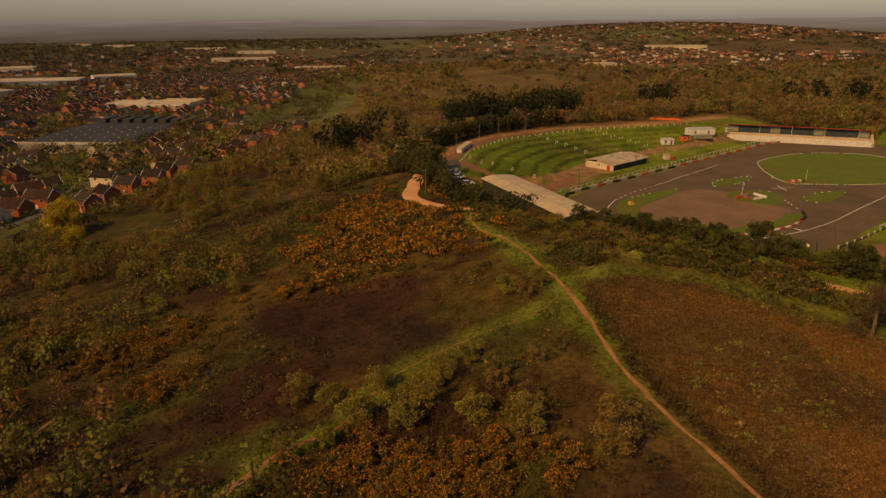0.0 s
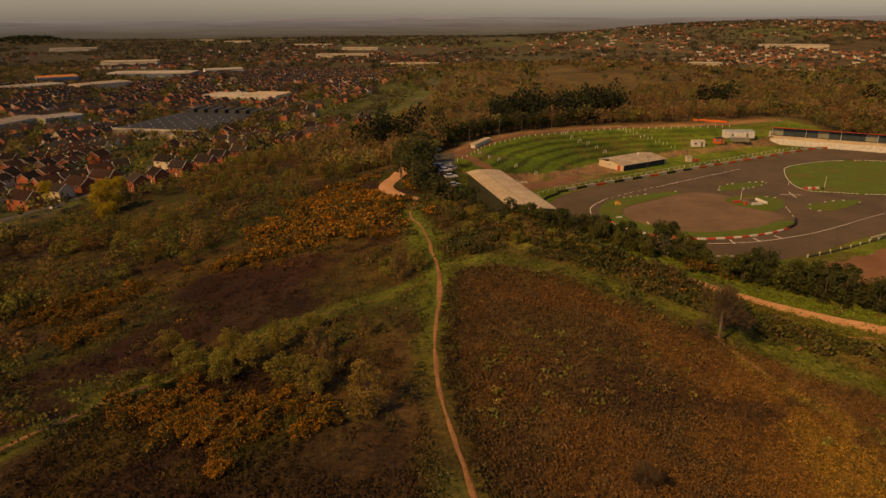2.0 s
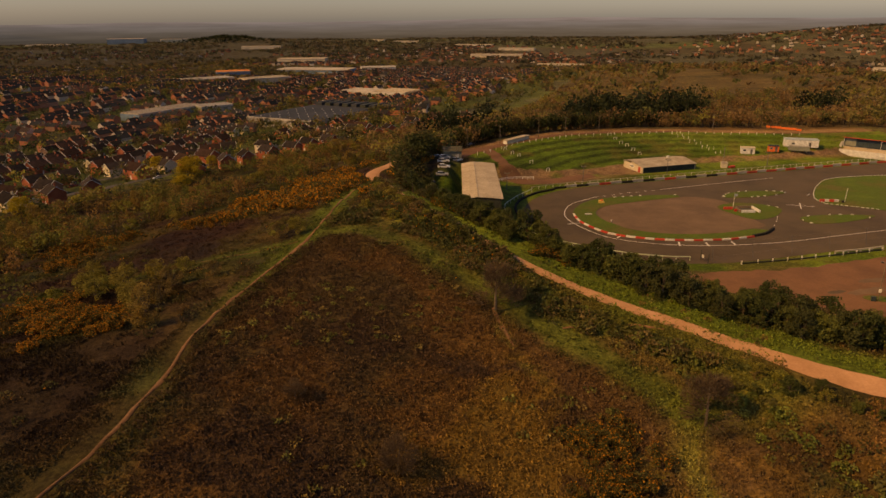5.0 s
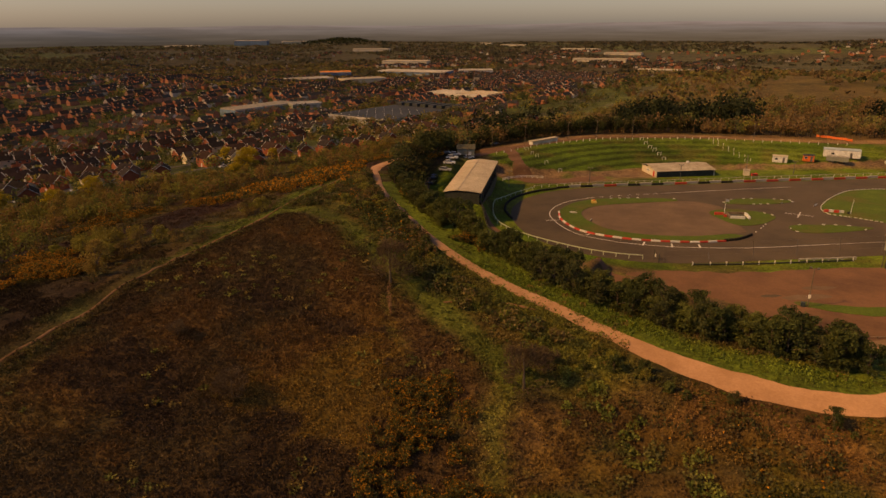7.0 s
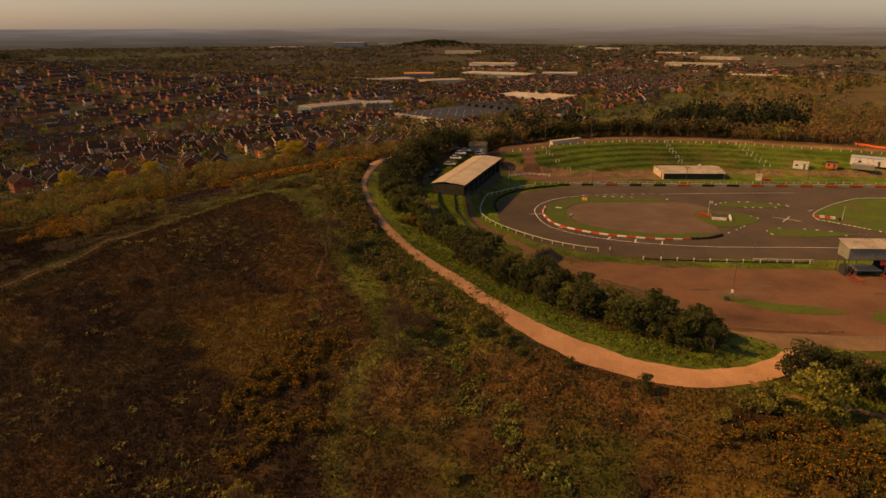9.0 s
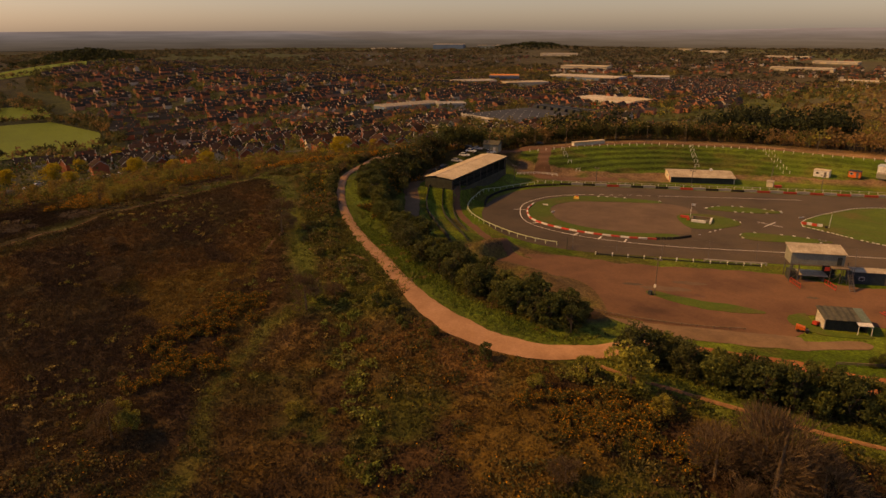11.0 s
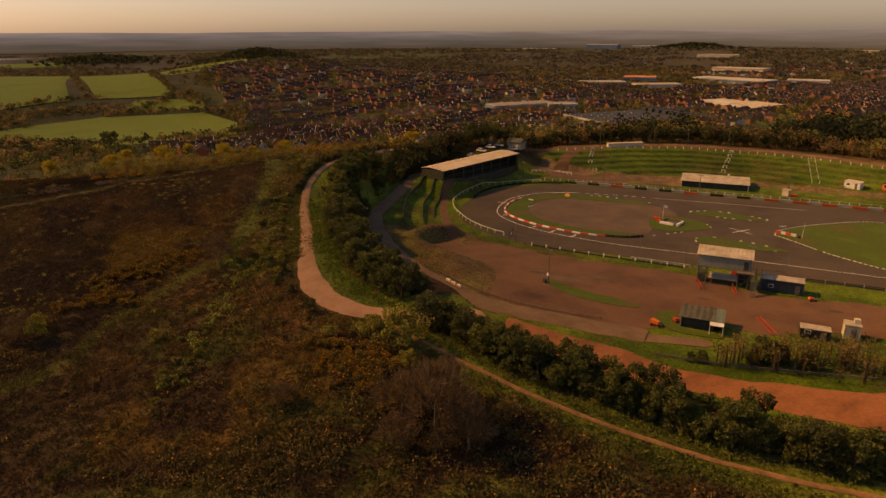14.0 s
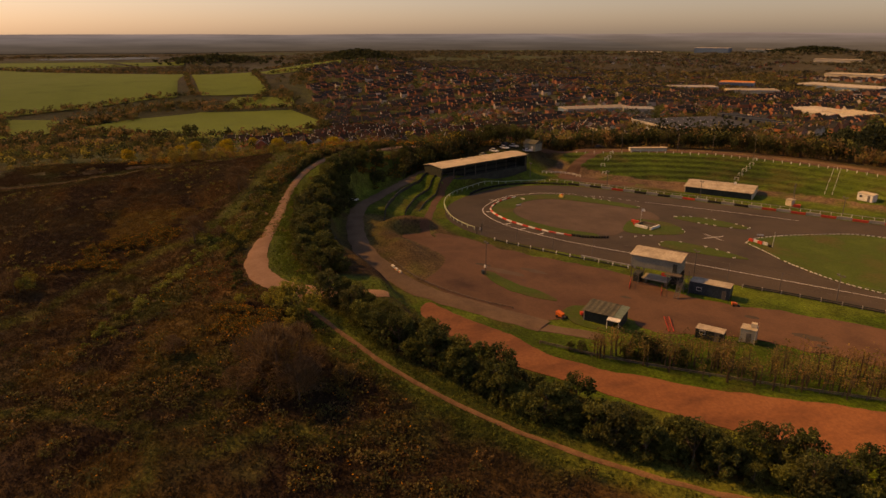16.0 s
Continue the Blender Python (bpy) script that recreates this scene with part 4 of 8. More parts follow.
def rail_fence(line, label, gap=3.0, high=1.1, rails=(0.55, 1.05), post_mat=M_WHITE, rail_mat=M_WHITE, name="rail_fence", lift=0.0, thick=0.07, group="raceway rails", top_posts=True):
    """Posts along a line with rails between them."""
    c = curve_points(line, 0.3)
    w = np.concatenate([[0], np.cumsum(np.hypot(*np.diff(c, axis=0).T))])
    at = []
    for s in np.arange(0, w[-1] + 0.01, gap):
        i = min(np.searchsorted(w, s), len(c) - 1)
        at.append(W(*c[i]))
    x0, y0 = at[0]
    z0 = float(gz(x0, y0))
    t = thing(name, x0, y0, z0, label, "fence", group)
    post = Geo().box(0, 0, -0.1, 2 * thick, 2 * thick, high + 0.1).mesh("post", post_mat)
    for x, y in at:
        o = part("post", post, None, t)
        o.matrix_basis = pose(x - x0, y - y0, float(gz(x, y)) - z0 + lift)
    for h in rails:
        part("rail", bent_bar([(xa - x0, ya - y0, float(gz(xa, ya)) - z0 + h) for xa, ya in at], thick), rail_mat, t)
    return t


M_RAIL = surface("pale_green_rail", (0.36, 0.42, 0.28), (0.50, 0.56, 0.40), 1.0, 5, 0.7, 0.0)
rail_fence([(155, 134.8), (146, 127), (138.6, 117), (136, 107), (135.4, 98), (137.2, 90), (142.2, 81), (151.4, 70.6), (160, 64.6), (168, 61.6)], "pale green and white rail on posts round the bend", 3.2, 1.15, (1.05,), M_RAIL, M_RAIL, thick=0.09)
rail_fence([(156, 137), (170, 140), (200, 140.4), (240, 141.2), (280, 141.6), (330, 141)], "white post and grey rail fence behind the far straight", 3.0, 1.1, (1.0,), M_WHITE, M_CONCRETE, thick=0.06)
rail_fence([(147, 149), (150, 152.5), (156, 154), (163, 152)], "white post and rail fence beside a gravel ramp", 2.0, 1.1, (0.6, 1.05), thick=0.07)
rail_fence([(176, 56.8), (190, 55.6), (205, 55.2), (217, 55)], "low green bank fence with short white posts", 4.0, 0.9, (0.25,), M_WHITE, M_DARKWALL, thick=0.12)
rail_fence([(243, 57), (255, 57.5), (275, 57.5), (300, 57)], "low green bank fence with short white posts", 4.0, 0.9, (0.3, 0.7), M_CONCRETE, M_DARKWALL, thick=0.10)
rail_fence([(203, 56.4), (211, 56), (217.5, 56)], "pale guard rail beside the track", 3.6, 0.7, (0.6,), M_CONCRETE, M_CONCRETE, thick=0.16)

# tall dark fence posts and wire beside the near straight
catch = thing("catch_fence", *W(170, 59.6), 0.0, "tall dark catch fence posts with thin wires", "fence")
bx, by = W(170, 59.6)
wire_pts = [[], [], []]
for u in np.arange(170, 330, 11.5):
    x, y = W(u, 59.6)
    part("post", Geo().rod((x - bx, y - by, 0), (x - bx - 0.5, y - by + 0.7, 4.4), 0.09, 0.06), M_STEEL, catch)
    for k in range(3):
        wire_pts[k].append((x - bx - 0.17 * (k + 1), y - by + 0.23 * (k + 1), 1.4 * (k + 1)))
for pts in wire_pts:
    part("wire", bent_bar(pts, 0.012), M_STEEL, catch)

# white posts along the terrace rim, one thing with countable posts
rim_posts = thing("rim_fence", *W(150, 180), float(gz(*W(150, 180))), "line of short white posts along the terrace rim", "fence")
bx, by = W(150, 180)
bz = float(gz(bx, by))
rp = Geo().box(0, 0, 0, 0.22, 0.22, 1.0).mesh("post", M_WHITE)
for u in np.arange(150, 306, 3.4):
    x, y = W(u, np.interp(u, RIM_U, RIM_V) - 1.0)
    o = part("post", rp, None, rim_posts)
    o.matrix_basis = pose(x - bx, y - by, float(gz(x, y)) - bz)


def hurdle(x, y, turn, group):
    """A white tubular crush barrier on a terrace."""
    z = float(gz(x, y))
    t = thing("crush_barrier", x, y, z, "white tubular crush barrier standing on a grass terrace", "barrier", group, turn)
    for s in (-0.7, 0.7):
        part("leg", Geo().rod((s - 0.25, -0.35, -0.1), (s, 0, 1.15), 0.07, None, 5).rod((s + 0.25, 0.35, -0.1), (s, 0, 1.15), 0.07, None, 5), M_WHITE, t)
    part("rail", Geo().rod((-0.8, 0, 1.15), (0.8, 0, 1.15), 0.07, None, 5), M_WHITE, t)


for x, y, turn in ((28.5, 245.5, 60), (32.5, 241.5, 60), (36.2, 237.5, 60), (42.5, 231.5, 55), (49.8, 227.3, 50)):
    hurdle(x, y, turn, "crush barriers on the terraces")
for f in np.linspace(0.25, 0.95, 6):
    x, y = W(219 + 2.5 * f, 163 + f * 41)
    hurdle(x, y, 35, "crush barriers on the terraces")
for f in np.linspace(0.1, 0.95, 8):
    for du in (-1.2, 1.2):
        u, v = 252 + du, 162 + f * 37
        x, y = W(u, v)
        t = thing("stair_post", x, y, float(gz(x, y)), "short white post beside terrace steps", "post", "posts beside the terrace steps")
        part("shaft", Geo().rod((0, 0, -0.1), (0, 0, 1.1), 0.09, None, 5), M_WHITE, t)
        part("cap", Geo().rod((0, 0, 1.1), (0, 0, 1.2), 0.13, None, 5), M_WHITE, t)

# car park dirt, verge and the orange track
DIRT = [(154, 50.5), (165, 54), (180, 51.5), (200, 50.5), (216, 51), (224, 48), (238, 44), (262, 48), (300, 46), (330, 42), (330, 33), (300, 30), (272, 30), (252, 29), (240, 25), (233, 21), (225, 25.5), (217, 24), (213, 14), (200, 13.5), (188, 15.5), (176, 18.5), (164, 22), (153, 29), (148, 38), (149, 46)]
plate("car_park", ccw(uv_plan(DIRT)), 0.05, M_DIRT, "red-brown bare dirt car park with dark stains", "car park", ragged=1.6)
plate("drive_apron", ccw(uv_plan([(160, 22), (170, 19.6), (180, 16.4), (190, 14), (201, 13.4), (212, 13), (224, 14.6), (224, 11.6), (213, 9.4), (202, 9.6), (194, 9.6), (186, 10.6), (176, 14), (164, 18.5)])), 0.09, M_DRIVE, "grey-brown gravel lane beside the car park", "road", ragged=0.7)
plate("orange_track", ccw(uv_plan([(187, 9), (190.5, 7.8), (199, 6.4), (209, 4.6), (223, 0.6), (242, 3.6), (259, 8.2), (273, 13), (300, 19), (330, 24), (330, 10), (300, 4), (285, 1), (272, -2.6), (260, -5.4), (244, -6.4), (226, -6.6), (208, -5.6), (196, -2.4), (189.5, 2), (186, 6.5)])), 0.08, M_ORANGE, "wide orange gravel track below the tree belt", "track", ragged=1.0)
verge = plate("verge", ccw(uv_plan([(186.5, 32.2), (189, 33.4), (198, 29.4), (205, 28.2), (210, 25.6), (207, 24.6), (200, 24.8), (192, 27.6)])), 0.12, M_TURF, "thin strip of grass in the dirt car park", "grass", ragged=0.8)
plate("verge", ccw(uv_plan([(214, 25), (218, 27), (219, 19), (226, 17.6), (227, 16.6), (218, 16.6), (214, 20)])), 0.11, M_TURF, "rough grass round the shed", "grass", ragged=0.8)
ribbon("service_path", [W(130, 106), W(132.4, 94.1), W(136, 84.6), W(140.2, 76.5), W(148.4, 61.6), W(154.1, 52.7), W(162.3, 44.9), W(168, 40)], (2.6, 2.4, 2.4, 2.6, 3.0, 5), M_DIRT, "brown dirt path down to the car park", "path", 0.10, wobble=0.15)
ribbon("stand_path", [(10, 238), (20, 243), (26, 236), (34, 224), (44, 213), (50, 214), (58, 222), (66, 231)], (6, 5, 5, 6, 7, 6, 5), M_DIRT, "red-brown gravel ramp beside the grandstand", "path", 0.12, wobble=0.15)
ribbon("rim_path", [(12, 212), (14, 228), (20, 246), (30, 266), (44, 288), (70, 304), (100, 316)], (7, 6, 4.5, 4, 4, 4), M_DIRT, "red-brown gravel track behind the terrace rim", "path", 0.12, wobble=0.15)
for u, v, a, b in ((191, 35.5, 5.5, 1.5), (197, 40, 4.0, 1.0), (222, 36, 1.4, 0.7), (248, 40, 1.6, 0.8), (259, 36, 3.2, 1.3), (262, 33, 1.4, 0.6), (184, 37, 2.4, 0.7)):
    o = plate("oil_stain", ccw([W(u + a * math.cos(k * math.pi / 9) * (1 + 0.18 * math.sin(3.1 * k)), v + b * math.sin(k * math.pi / 9) * (1 + 0.2 * math.cos(2.3 * k))) for k in range(18)]), 0.056, M_INFIELD if a > 3.5 else M_TARMAC, "dark oil-stained patch on dirt", "stain", 0.002, ragged=0.5)

def terrace_wall(radii, a0, a1, high, label, mat):
    """Dark upright boards along one step of the curved terrace: the top retaining wall, and added shade on lower
    risers.
    """
    t = thing("retaining_wall", 0, 0, 0, label, "wall", "walls of the curved terrace")
    span = np.arange(a0, a1, 1.15)
    for i, a in enumerate(span):
        p = []
        for k in (a, a + 1.13):
            r = np.interp(k, TERRACE_ANGLE, radii)
            for o in (-0.14, 0.14):
                p.append(W(180 - (r + o) * math.cos(radians(k)), 97 - (r + o) * math.sin(radians(k))))
        x, y = p[1]
        z = float(gz(x, y))
        fade = min(1.0, (i + 1) / 5, (len(span) - i) / 5)
        part("board", Geo().prism(ccw([p[0], p[1], p[3], p[2]]), z - 2.0, z + high * fade + RNG.uniform(-0.05, 0.05)), mat, t)


terrace_wall(TERRACE_TOP, -13, 48, 0.95, "dark curved board wall round the top of the grass terrace", M_DARKWALL)
# added dark boards that stand in for shade on the two lower risers
terrace_wall([r - 3.6 for r in TERRACE_MID], -10, 34, 0.45, "low dark boards for the shade of a grass terrace step", M_DARKWALL)
terrace_wall(TERRACE_MID, -13, 44, 0.6, "low dark boards for the shade of a grass terrace step", M_DARKWALL)

# ---- raceway buildings ----
def frame_box(name, u, v, label, category, turn=35.0, group=""):
    x, y = W(u, v)
    return thing(name, x, y, float(gz(x, y)), label, category, group, turn)


def sheet_roof(L, D, z_back, z_front, over=0.35, wave=0.05, pitch=0.42, thick=0.07, x0=None, x1=None):
    """A corrugated sheet roof sloping from the back edge (+y) to the front (-y)."""
    n = max(4, int(L / pitch))
    v, f = [], []
    for i in range(n + 1):
        x = -L / 2 - over + (L + 2 * over) * i / n
        dz = wave * (1 if i % 2 else 0)
        for y, z in ((-D / 2 - over, z_front), (D / 2 + over, z_back)):
            v.append((x, y, z + dz))
            v.append((x, y, z + dz - thick))
    for i in range(n):
        a, b = 4 * i, 4 * (i + 1)
        f += [(a, b, b + 2, a + 2), (a + 1, a + 3, b + 3, b + 1), (a, a + 1, b + 1, b), (a + 2, b + 2, b + 3, a + 3)]
    f += [(0, 2, 3, 1), (4 * n, 4 * n + 1, 4 * n + 3, 4 * n + 2)]
    return Geo().add(v, f)


def grandstand():
    """Long open-fronted stand with a pale low-pitched roof; +x along it, -y to the track."""
    x, y = 38.6, 174.5
    t = thing("grandstand", x, y, 1.6, "long covered grandstand with a pale sheet roof and dark open front", "grandstand", "", 108.5)
    L, D = 46.0, 10.2
    # ridge about a third from the back: rear slope and long front slope
    n = 46
    for nm, y0, z0, y1, z1 in (("roof_slope", D / 2 + 0.4, 7.7, 1.2, 8.35), ("roof_slope", 1.2, 8.35, -D / 2 - 0.6, 7.75)):
        v, f = [], []
        for i in range(n + 1):
            xx_ = -L / 2 - 0.4 + (L + 0.8) * i / n
            w = 0.05 * (i % 2)
            for yy_, zz_ in ((y0, z0), ((y0 + y1) / 2, (z0 + z1) / 2 + 0.10), (y1, z1)):
                v += [(xx_, yy_, zz_ + w), (xx_, yy_, zz_ + w - 0.1)]
        for i in range(n):
            for k in (0, 2):
                a, b = 6 * i + k, 6 * (i + 1) + k
                f += [(a, a + 2, b + 2, b), (a + 1, b + 1, b + 3, a + 3)]
            a, b = 6 * i, 6 * (i + 1)
            f += [(a, b, b + 1, a + 1), (a + 4, a + 5, b + 5, b + 4)]
        part(nm, Geo().add(v, f), M_ROOFSHEET, t, "pale buff corrugated roof sheets")
    part("ridge_cap", Geo().box(0, 1.2, 8.36, L + 0.8, 0.45, 0.08), M_OLDSHEET, t, "dark ridge capping")
    part("back_wall", Geo().box(0, D / 2 - 0.1, 0.0, L, 0.25, 7.6), M_DARKWALL, t)
    for s in (-1, 1):
        part("end_wall", Geo().prism([(s * L / 2 - 0.12, -D / 2), (s * L / 2 + 0.12, -D / 2), (s * L / 2 + 0.12, D / 2 - 0.3), (s * L / 2 - 0.12, D / 2 - 0.3)], 0.0, 7.6), M_DARKWALL, t)
        part("gable", Geo().prism([(s * L / 2 - 0.1, -D / 2), (s * L / 2 + 0.1, -D / 2), (s * L / 2 + 0.1, D / 2 - 0.3), (s * L / 2 - 0.1, D / 2 - 0.3)], [6.1] * 4, [7.6, 7.6, 7.6, 7.6]), M_ROOFSHEET, t, "pale boarded gable end")
    # dark seat colours put the shade under the roof into the steps
    for i in range(9):
        part("seat_step", Geo().box(0, -D / 2 + 0.7 + i * 0.98, -0.4, L - 0.6, 0.95, 2.6 + 0.36 * i), M_DARKWALL if i % 3 else M_RUBBER, t)
    for i in range(9):
        px = -L / 2 + 0.6 + i * (L - 1.2) / 8
        part("post", Geo().rod((px, -D / 2 + 0.2, -0.4), (px, -D / 2 + 0.2, 7.7), 0.13, None, 6), M_STEEL, t)
        part("roof_beam", Geo().rod((px, -D / 2 + 0.1, 7.5), (px, 1.2, 8.15), 0.1, None, 4).rod((px, 1.2, 8.15), (px, D / 2, 7.5), 0.1, None, 4), M_STEEL, t)
    part("front_wall", Geo().box(0, -D / 2 - 0.1, -1.8, L, 0.2, 4.9), M_DARKWALL, t)
    part("fascia", Geo().box(0, -D / 2 - 0.62, 7.45, L + 0.8, 0.08, 0.36), M_DARKSHEET, t)


grandstand()


def long_hut():
    """Cream-ended hut with an old sheet roof beside the far straight."""
    t = frame_box("clubhouse", 217.6, 155.6, "low cream hut with a stained corrugated roof and dark front", "hut", 36.5)
    L, D = 23.5, 13.0
    part("wall", Geo().box(-L / 2 + 0.15, 0, 0, 0.3, D, 2.5), M_CREAM, t, "cream rendered end wall")
    part("wall", Geo().box(L / 2 - 0.15, 0, 0, 0.3, D, 2.5), M_CREAM, t)
    part("wall", Geo().box(0, D / 2 - 0.15, 0, L - 0.6, 0.3, 2.5), M_CREAM, t)
    # shade on the front is put into a dark wall colour
    part("front_wall", Geo().box(0, -D / 2 + 0.35, 0, L - 0.6, 0.3, 2.2), M_DARKWALL, t, "front wall with its shade put into a dark colour")
    for k in range(2):
        v, f = [], []
        n = 48
        ya, za, yb, zb = ((-D / 2 - 0.5, 2.35, 1.2, 3.5), (1.2, 3.5, D / 2 + 0.5, 2.6))[k]
        for i in range(n + 1):
            xx_ = -L / 2 - 0.3 + (L + 0.6) * i / n
            w = 0.07 * (i % 2)
            v += [(xx_, ya, za + w), (xx_, ya, za + w - 0.12), (xx_, yb, zb + w), (xx_, yb, zb + w - 0.12)]
        for i in range(n):
            a, b = 4 * i, 4 * i + 4
            f += [(a, b, b + 2, a + 2), (a + 1, a + 3, b + 3, b + 1), (a, a + 1, b + 1, b), (a + 2, b + 2, b + 3, a + 3)]
        part("roof_slope", Geo().add(v, f), M_OLDSHEET, t, "stained pale corrugated roof")
    for s in (-1, 1):
        part("gable", Geo().prism([(s * (L / 2 - 0.15) - 0.15, -D / 2), (s * (L / 2 - 0.15) + 0.15, -D / 2), (s * (L / 2 - 0.15) + 0.15, 1.2), (s * (L / 2 - 0.15) - 0.15, 1.2)], 2.2, [2.3, 2.3, 3.4, 3.4]), M_CREAM, t)
    part("door", Geo().box(-L / 2 - 0.03, -D / 2 + 2.2, 0, 0.08, 1.4, 2.05), M_RED, t, "red door in the end wall")
    sign = part("sign_board", Geo().box(-L / 2 - 0.04, 0.6, 1.0, 0.08, 3.0, 1.1), M_WHITE, t, "white notice board with dark bars of lettering")
    for k in range(2):
        part("lettering_bar", Geo().box(-L / 2 - 0.1, 0.6, 1.25 + 0.4 * k, 0.04, 2.3 - 0.5 * k, 0.2), M_BLUE, sign)
    part("roof_box", Geo().box(4.5, 1.4, 3.4, 0.8, 0.8, 0.9), M_WHITE, t)
    for a in (-3.2, -2.2, -1.4):
        part("mast", Geo().rod((a, 1.2, 3.4), (a, 1.2, 4.6), 0.08, None, 5), M_STEEL, t)


long_hut()


def window_on(owner, x, y, z, w, h, normal="y", s=-1):
    """A glazed window standing just proud of a wall."""
    fr = part("window", Geo().box(x, y, z, w if normal == "y" else 0.1, 0.1 if normal == "y" else w, h), M_WHITE, owner)
    off = 0.03 * s
    part("pane", Geo().box(x + (off if normal == "x" else 0), y + (off if normal == "y" else 0), z + 0.08, (w - 0.16) if normal == "y" else 0.1, 0.1 if normal == "y" else (w - 0.16), h - 0.16), M_GLASS, fr)


def control_tower():
    t = frame_box("control_tower", 225.2, 48.0, "grey clad control box raised on scaffold legs with a pale roof", "control tower", 35)
    L, D = 11.4, 4.6
    part("room", Geo().box(0, 0, 4.4, L, D, 2.9), M_GREYWALL, t, "grey-green clad cabin")
    part("roof", sheet_roof(L, D, 8.1, 7.25, 0.3), M_OLDSHEET, t, "stained pale corrugated roof")
    for s in (-1, 1):
        part("gable", Geo().prism([(s * (L / 2 - 0.1) - 0.1, -D / 2), (s * (L / 2 - 0.1) + 0.1, -D / 2), (s * (L / 2 - 0.1) + 0.1, D / 2), (s * (L / 2 - 0.1) - 0.1, D / 2)], 7.28, [7.3, 7.3, 8.0, 8.0]), M_GREYWALL, t)
    for i in range(4):
        window_on(t, -4.2 + 2.8 * i, D / 2 + 0.02, 5.2, 2.2, 1.3, "y", 1)
    door = part("door", Geo().box(4.6, -D / 2 - 0.03, 4.5, 1.0, 0.1, 2.05), M_DARKWALL, t, "dark door on the landing")
    part("handle", Geo().rod((4.9, -D / 2 - 0.13, 5.5), (4.9, -D / 2 - 0.13, 5.65), 0.03, None, 4), M_STEEL, door)
    for px in (-5.4, -3.6, 3.2, 5.4):
        for py in (-D / 2 + 0.15, D / 2 - 0.15):
            part("leg", Geo().rod((px, py, 0), (px, py, 4.4), 0.11, None, 6), M_STEEL, t)
    for a, b in ((-5.4, -3.6), (3.2, 5.4)):
        for py in (-D / 2 + 0.15, D / 2 - 0.15):
            part("brace", Geo().rod((a, py, 0.3), (b, py, 2.3), 0.06, None, 4).rod((b, py, 2.3), (a, py, 4.3), 0.06, None, 4).rod((a, py, 2.3), (b, py, 2.3), 0.06, None, 4), M_STEEL, t)
    part("landing", Geo().box(4.6, -D / 2 - 1.0, 4.25, 3.6, 1.9, 0.15), M_TIMBER, t)
    for k in range(3):
        part("hand_rail", Geo().rod((2.9, -D / 2 - 1.9, 4.5 + 0.4 * k), (6.3, -D / 2 - 1.9, 4.5 + 0.4 * k), 0.05, None, 4), M_STEEL, t)
    for k in range(14):
        part("stair_tread", Geo().box(6.6 - 0.0 * k, -D / 2 - 0.9 - 0.26 * k, 4.1 - 0.29 * k, 1.0, 0.28, 0.06), M_STEEL, t)
    part("stringer", Geo().rod((6.1, -D / 2 - 0.8, 4.2), (6.1, -D / 2 - 4.6, 0.1), 0.09, None, 4).rod((7.1, -D / 2 - 0.8, 4.2), (7.1, -D / 2 - 4.6, 0.1), 0.09, None, 4), M_STEEL, t)
    part("deck", Geo().box(0.0, 0.4, 1.4, 6.2, 4.0, 0.2), M_OLDSHEET, t, "pale platform under the cabin")
    part("deck_leg", Geo().box(-2.4, 0.4, 0, 0.3, 3.2, 1.4).box(2.4, 0.4, 0, 0.3, 3.2, 1.4), M_TIMBER, t)
    part("red_sign", Geo().box(2.3, -D / 2 - 0.1, 3.2, 1.1, 0.08, 0.9), M_RED, t, "small red board")
    for gx in (-5.2, 2.2):
        bar = Geo()
        for k in range(2):
            bar.rod((gx, -D / 2 - 0.4, 0.25 + 0.9 * k), (gx + 1.0, -D / 2 - 4.4, 0.25 + 0.9 * k), 0.07, None, 4)
        for k in range(5):
            bar.rod((gx + 0.25 * k, -D / 2 - 0.4 - k, 0), (gx + 0.25 * k, -D / 2 - 0.4 - k, 1.2), 0.06, None, 4)
        part("barrier", bar, M_RED, t, "red tube crowd barrier")
    part("store", Geo().box(-4.4, 0.2, 0, 1.6, 2.6, 2.2), M_DARKWALL, t, "dark store between the legs")
    for px in (5.9, 7.0, 8.1):
        part("scaffold_pole", Geo().rod((px, -D / 2 + 0.2, 0), (px, -D / 2 + 0.2, 4.2), 0.07, None, 5).rod((px, D / 2 - 0.6, 0), (px, D / 2 - 0.6, 4.2), 0.07, None, 5), M_STEEL, t)
    for k in range(3):
        part("scaffold_bar", Geo().rod((5.4, -D / 2 + 0.2, 1.2 + 1.4 * k), (8.3, -D / 2 + 0.2, 1.2 + 1.4 * k), 0.06, None, 4).rod((5.4, -D / 2 + 0.2, 0.2 + 1.3 * k), (8.3, -D / 2 + 0.2, 1.5 + 1.3 * k), 0.05, None, 4), M_STEEL, t)
    part("hoarding", Geo().box(4.3, D / 2 - 0.3, 0.0, 3.0, 0.12, 4.0), M_DARKWALL, t, "dark hoarding behind the scaffold")


control_tower()


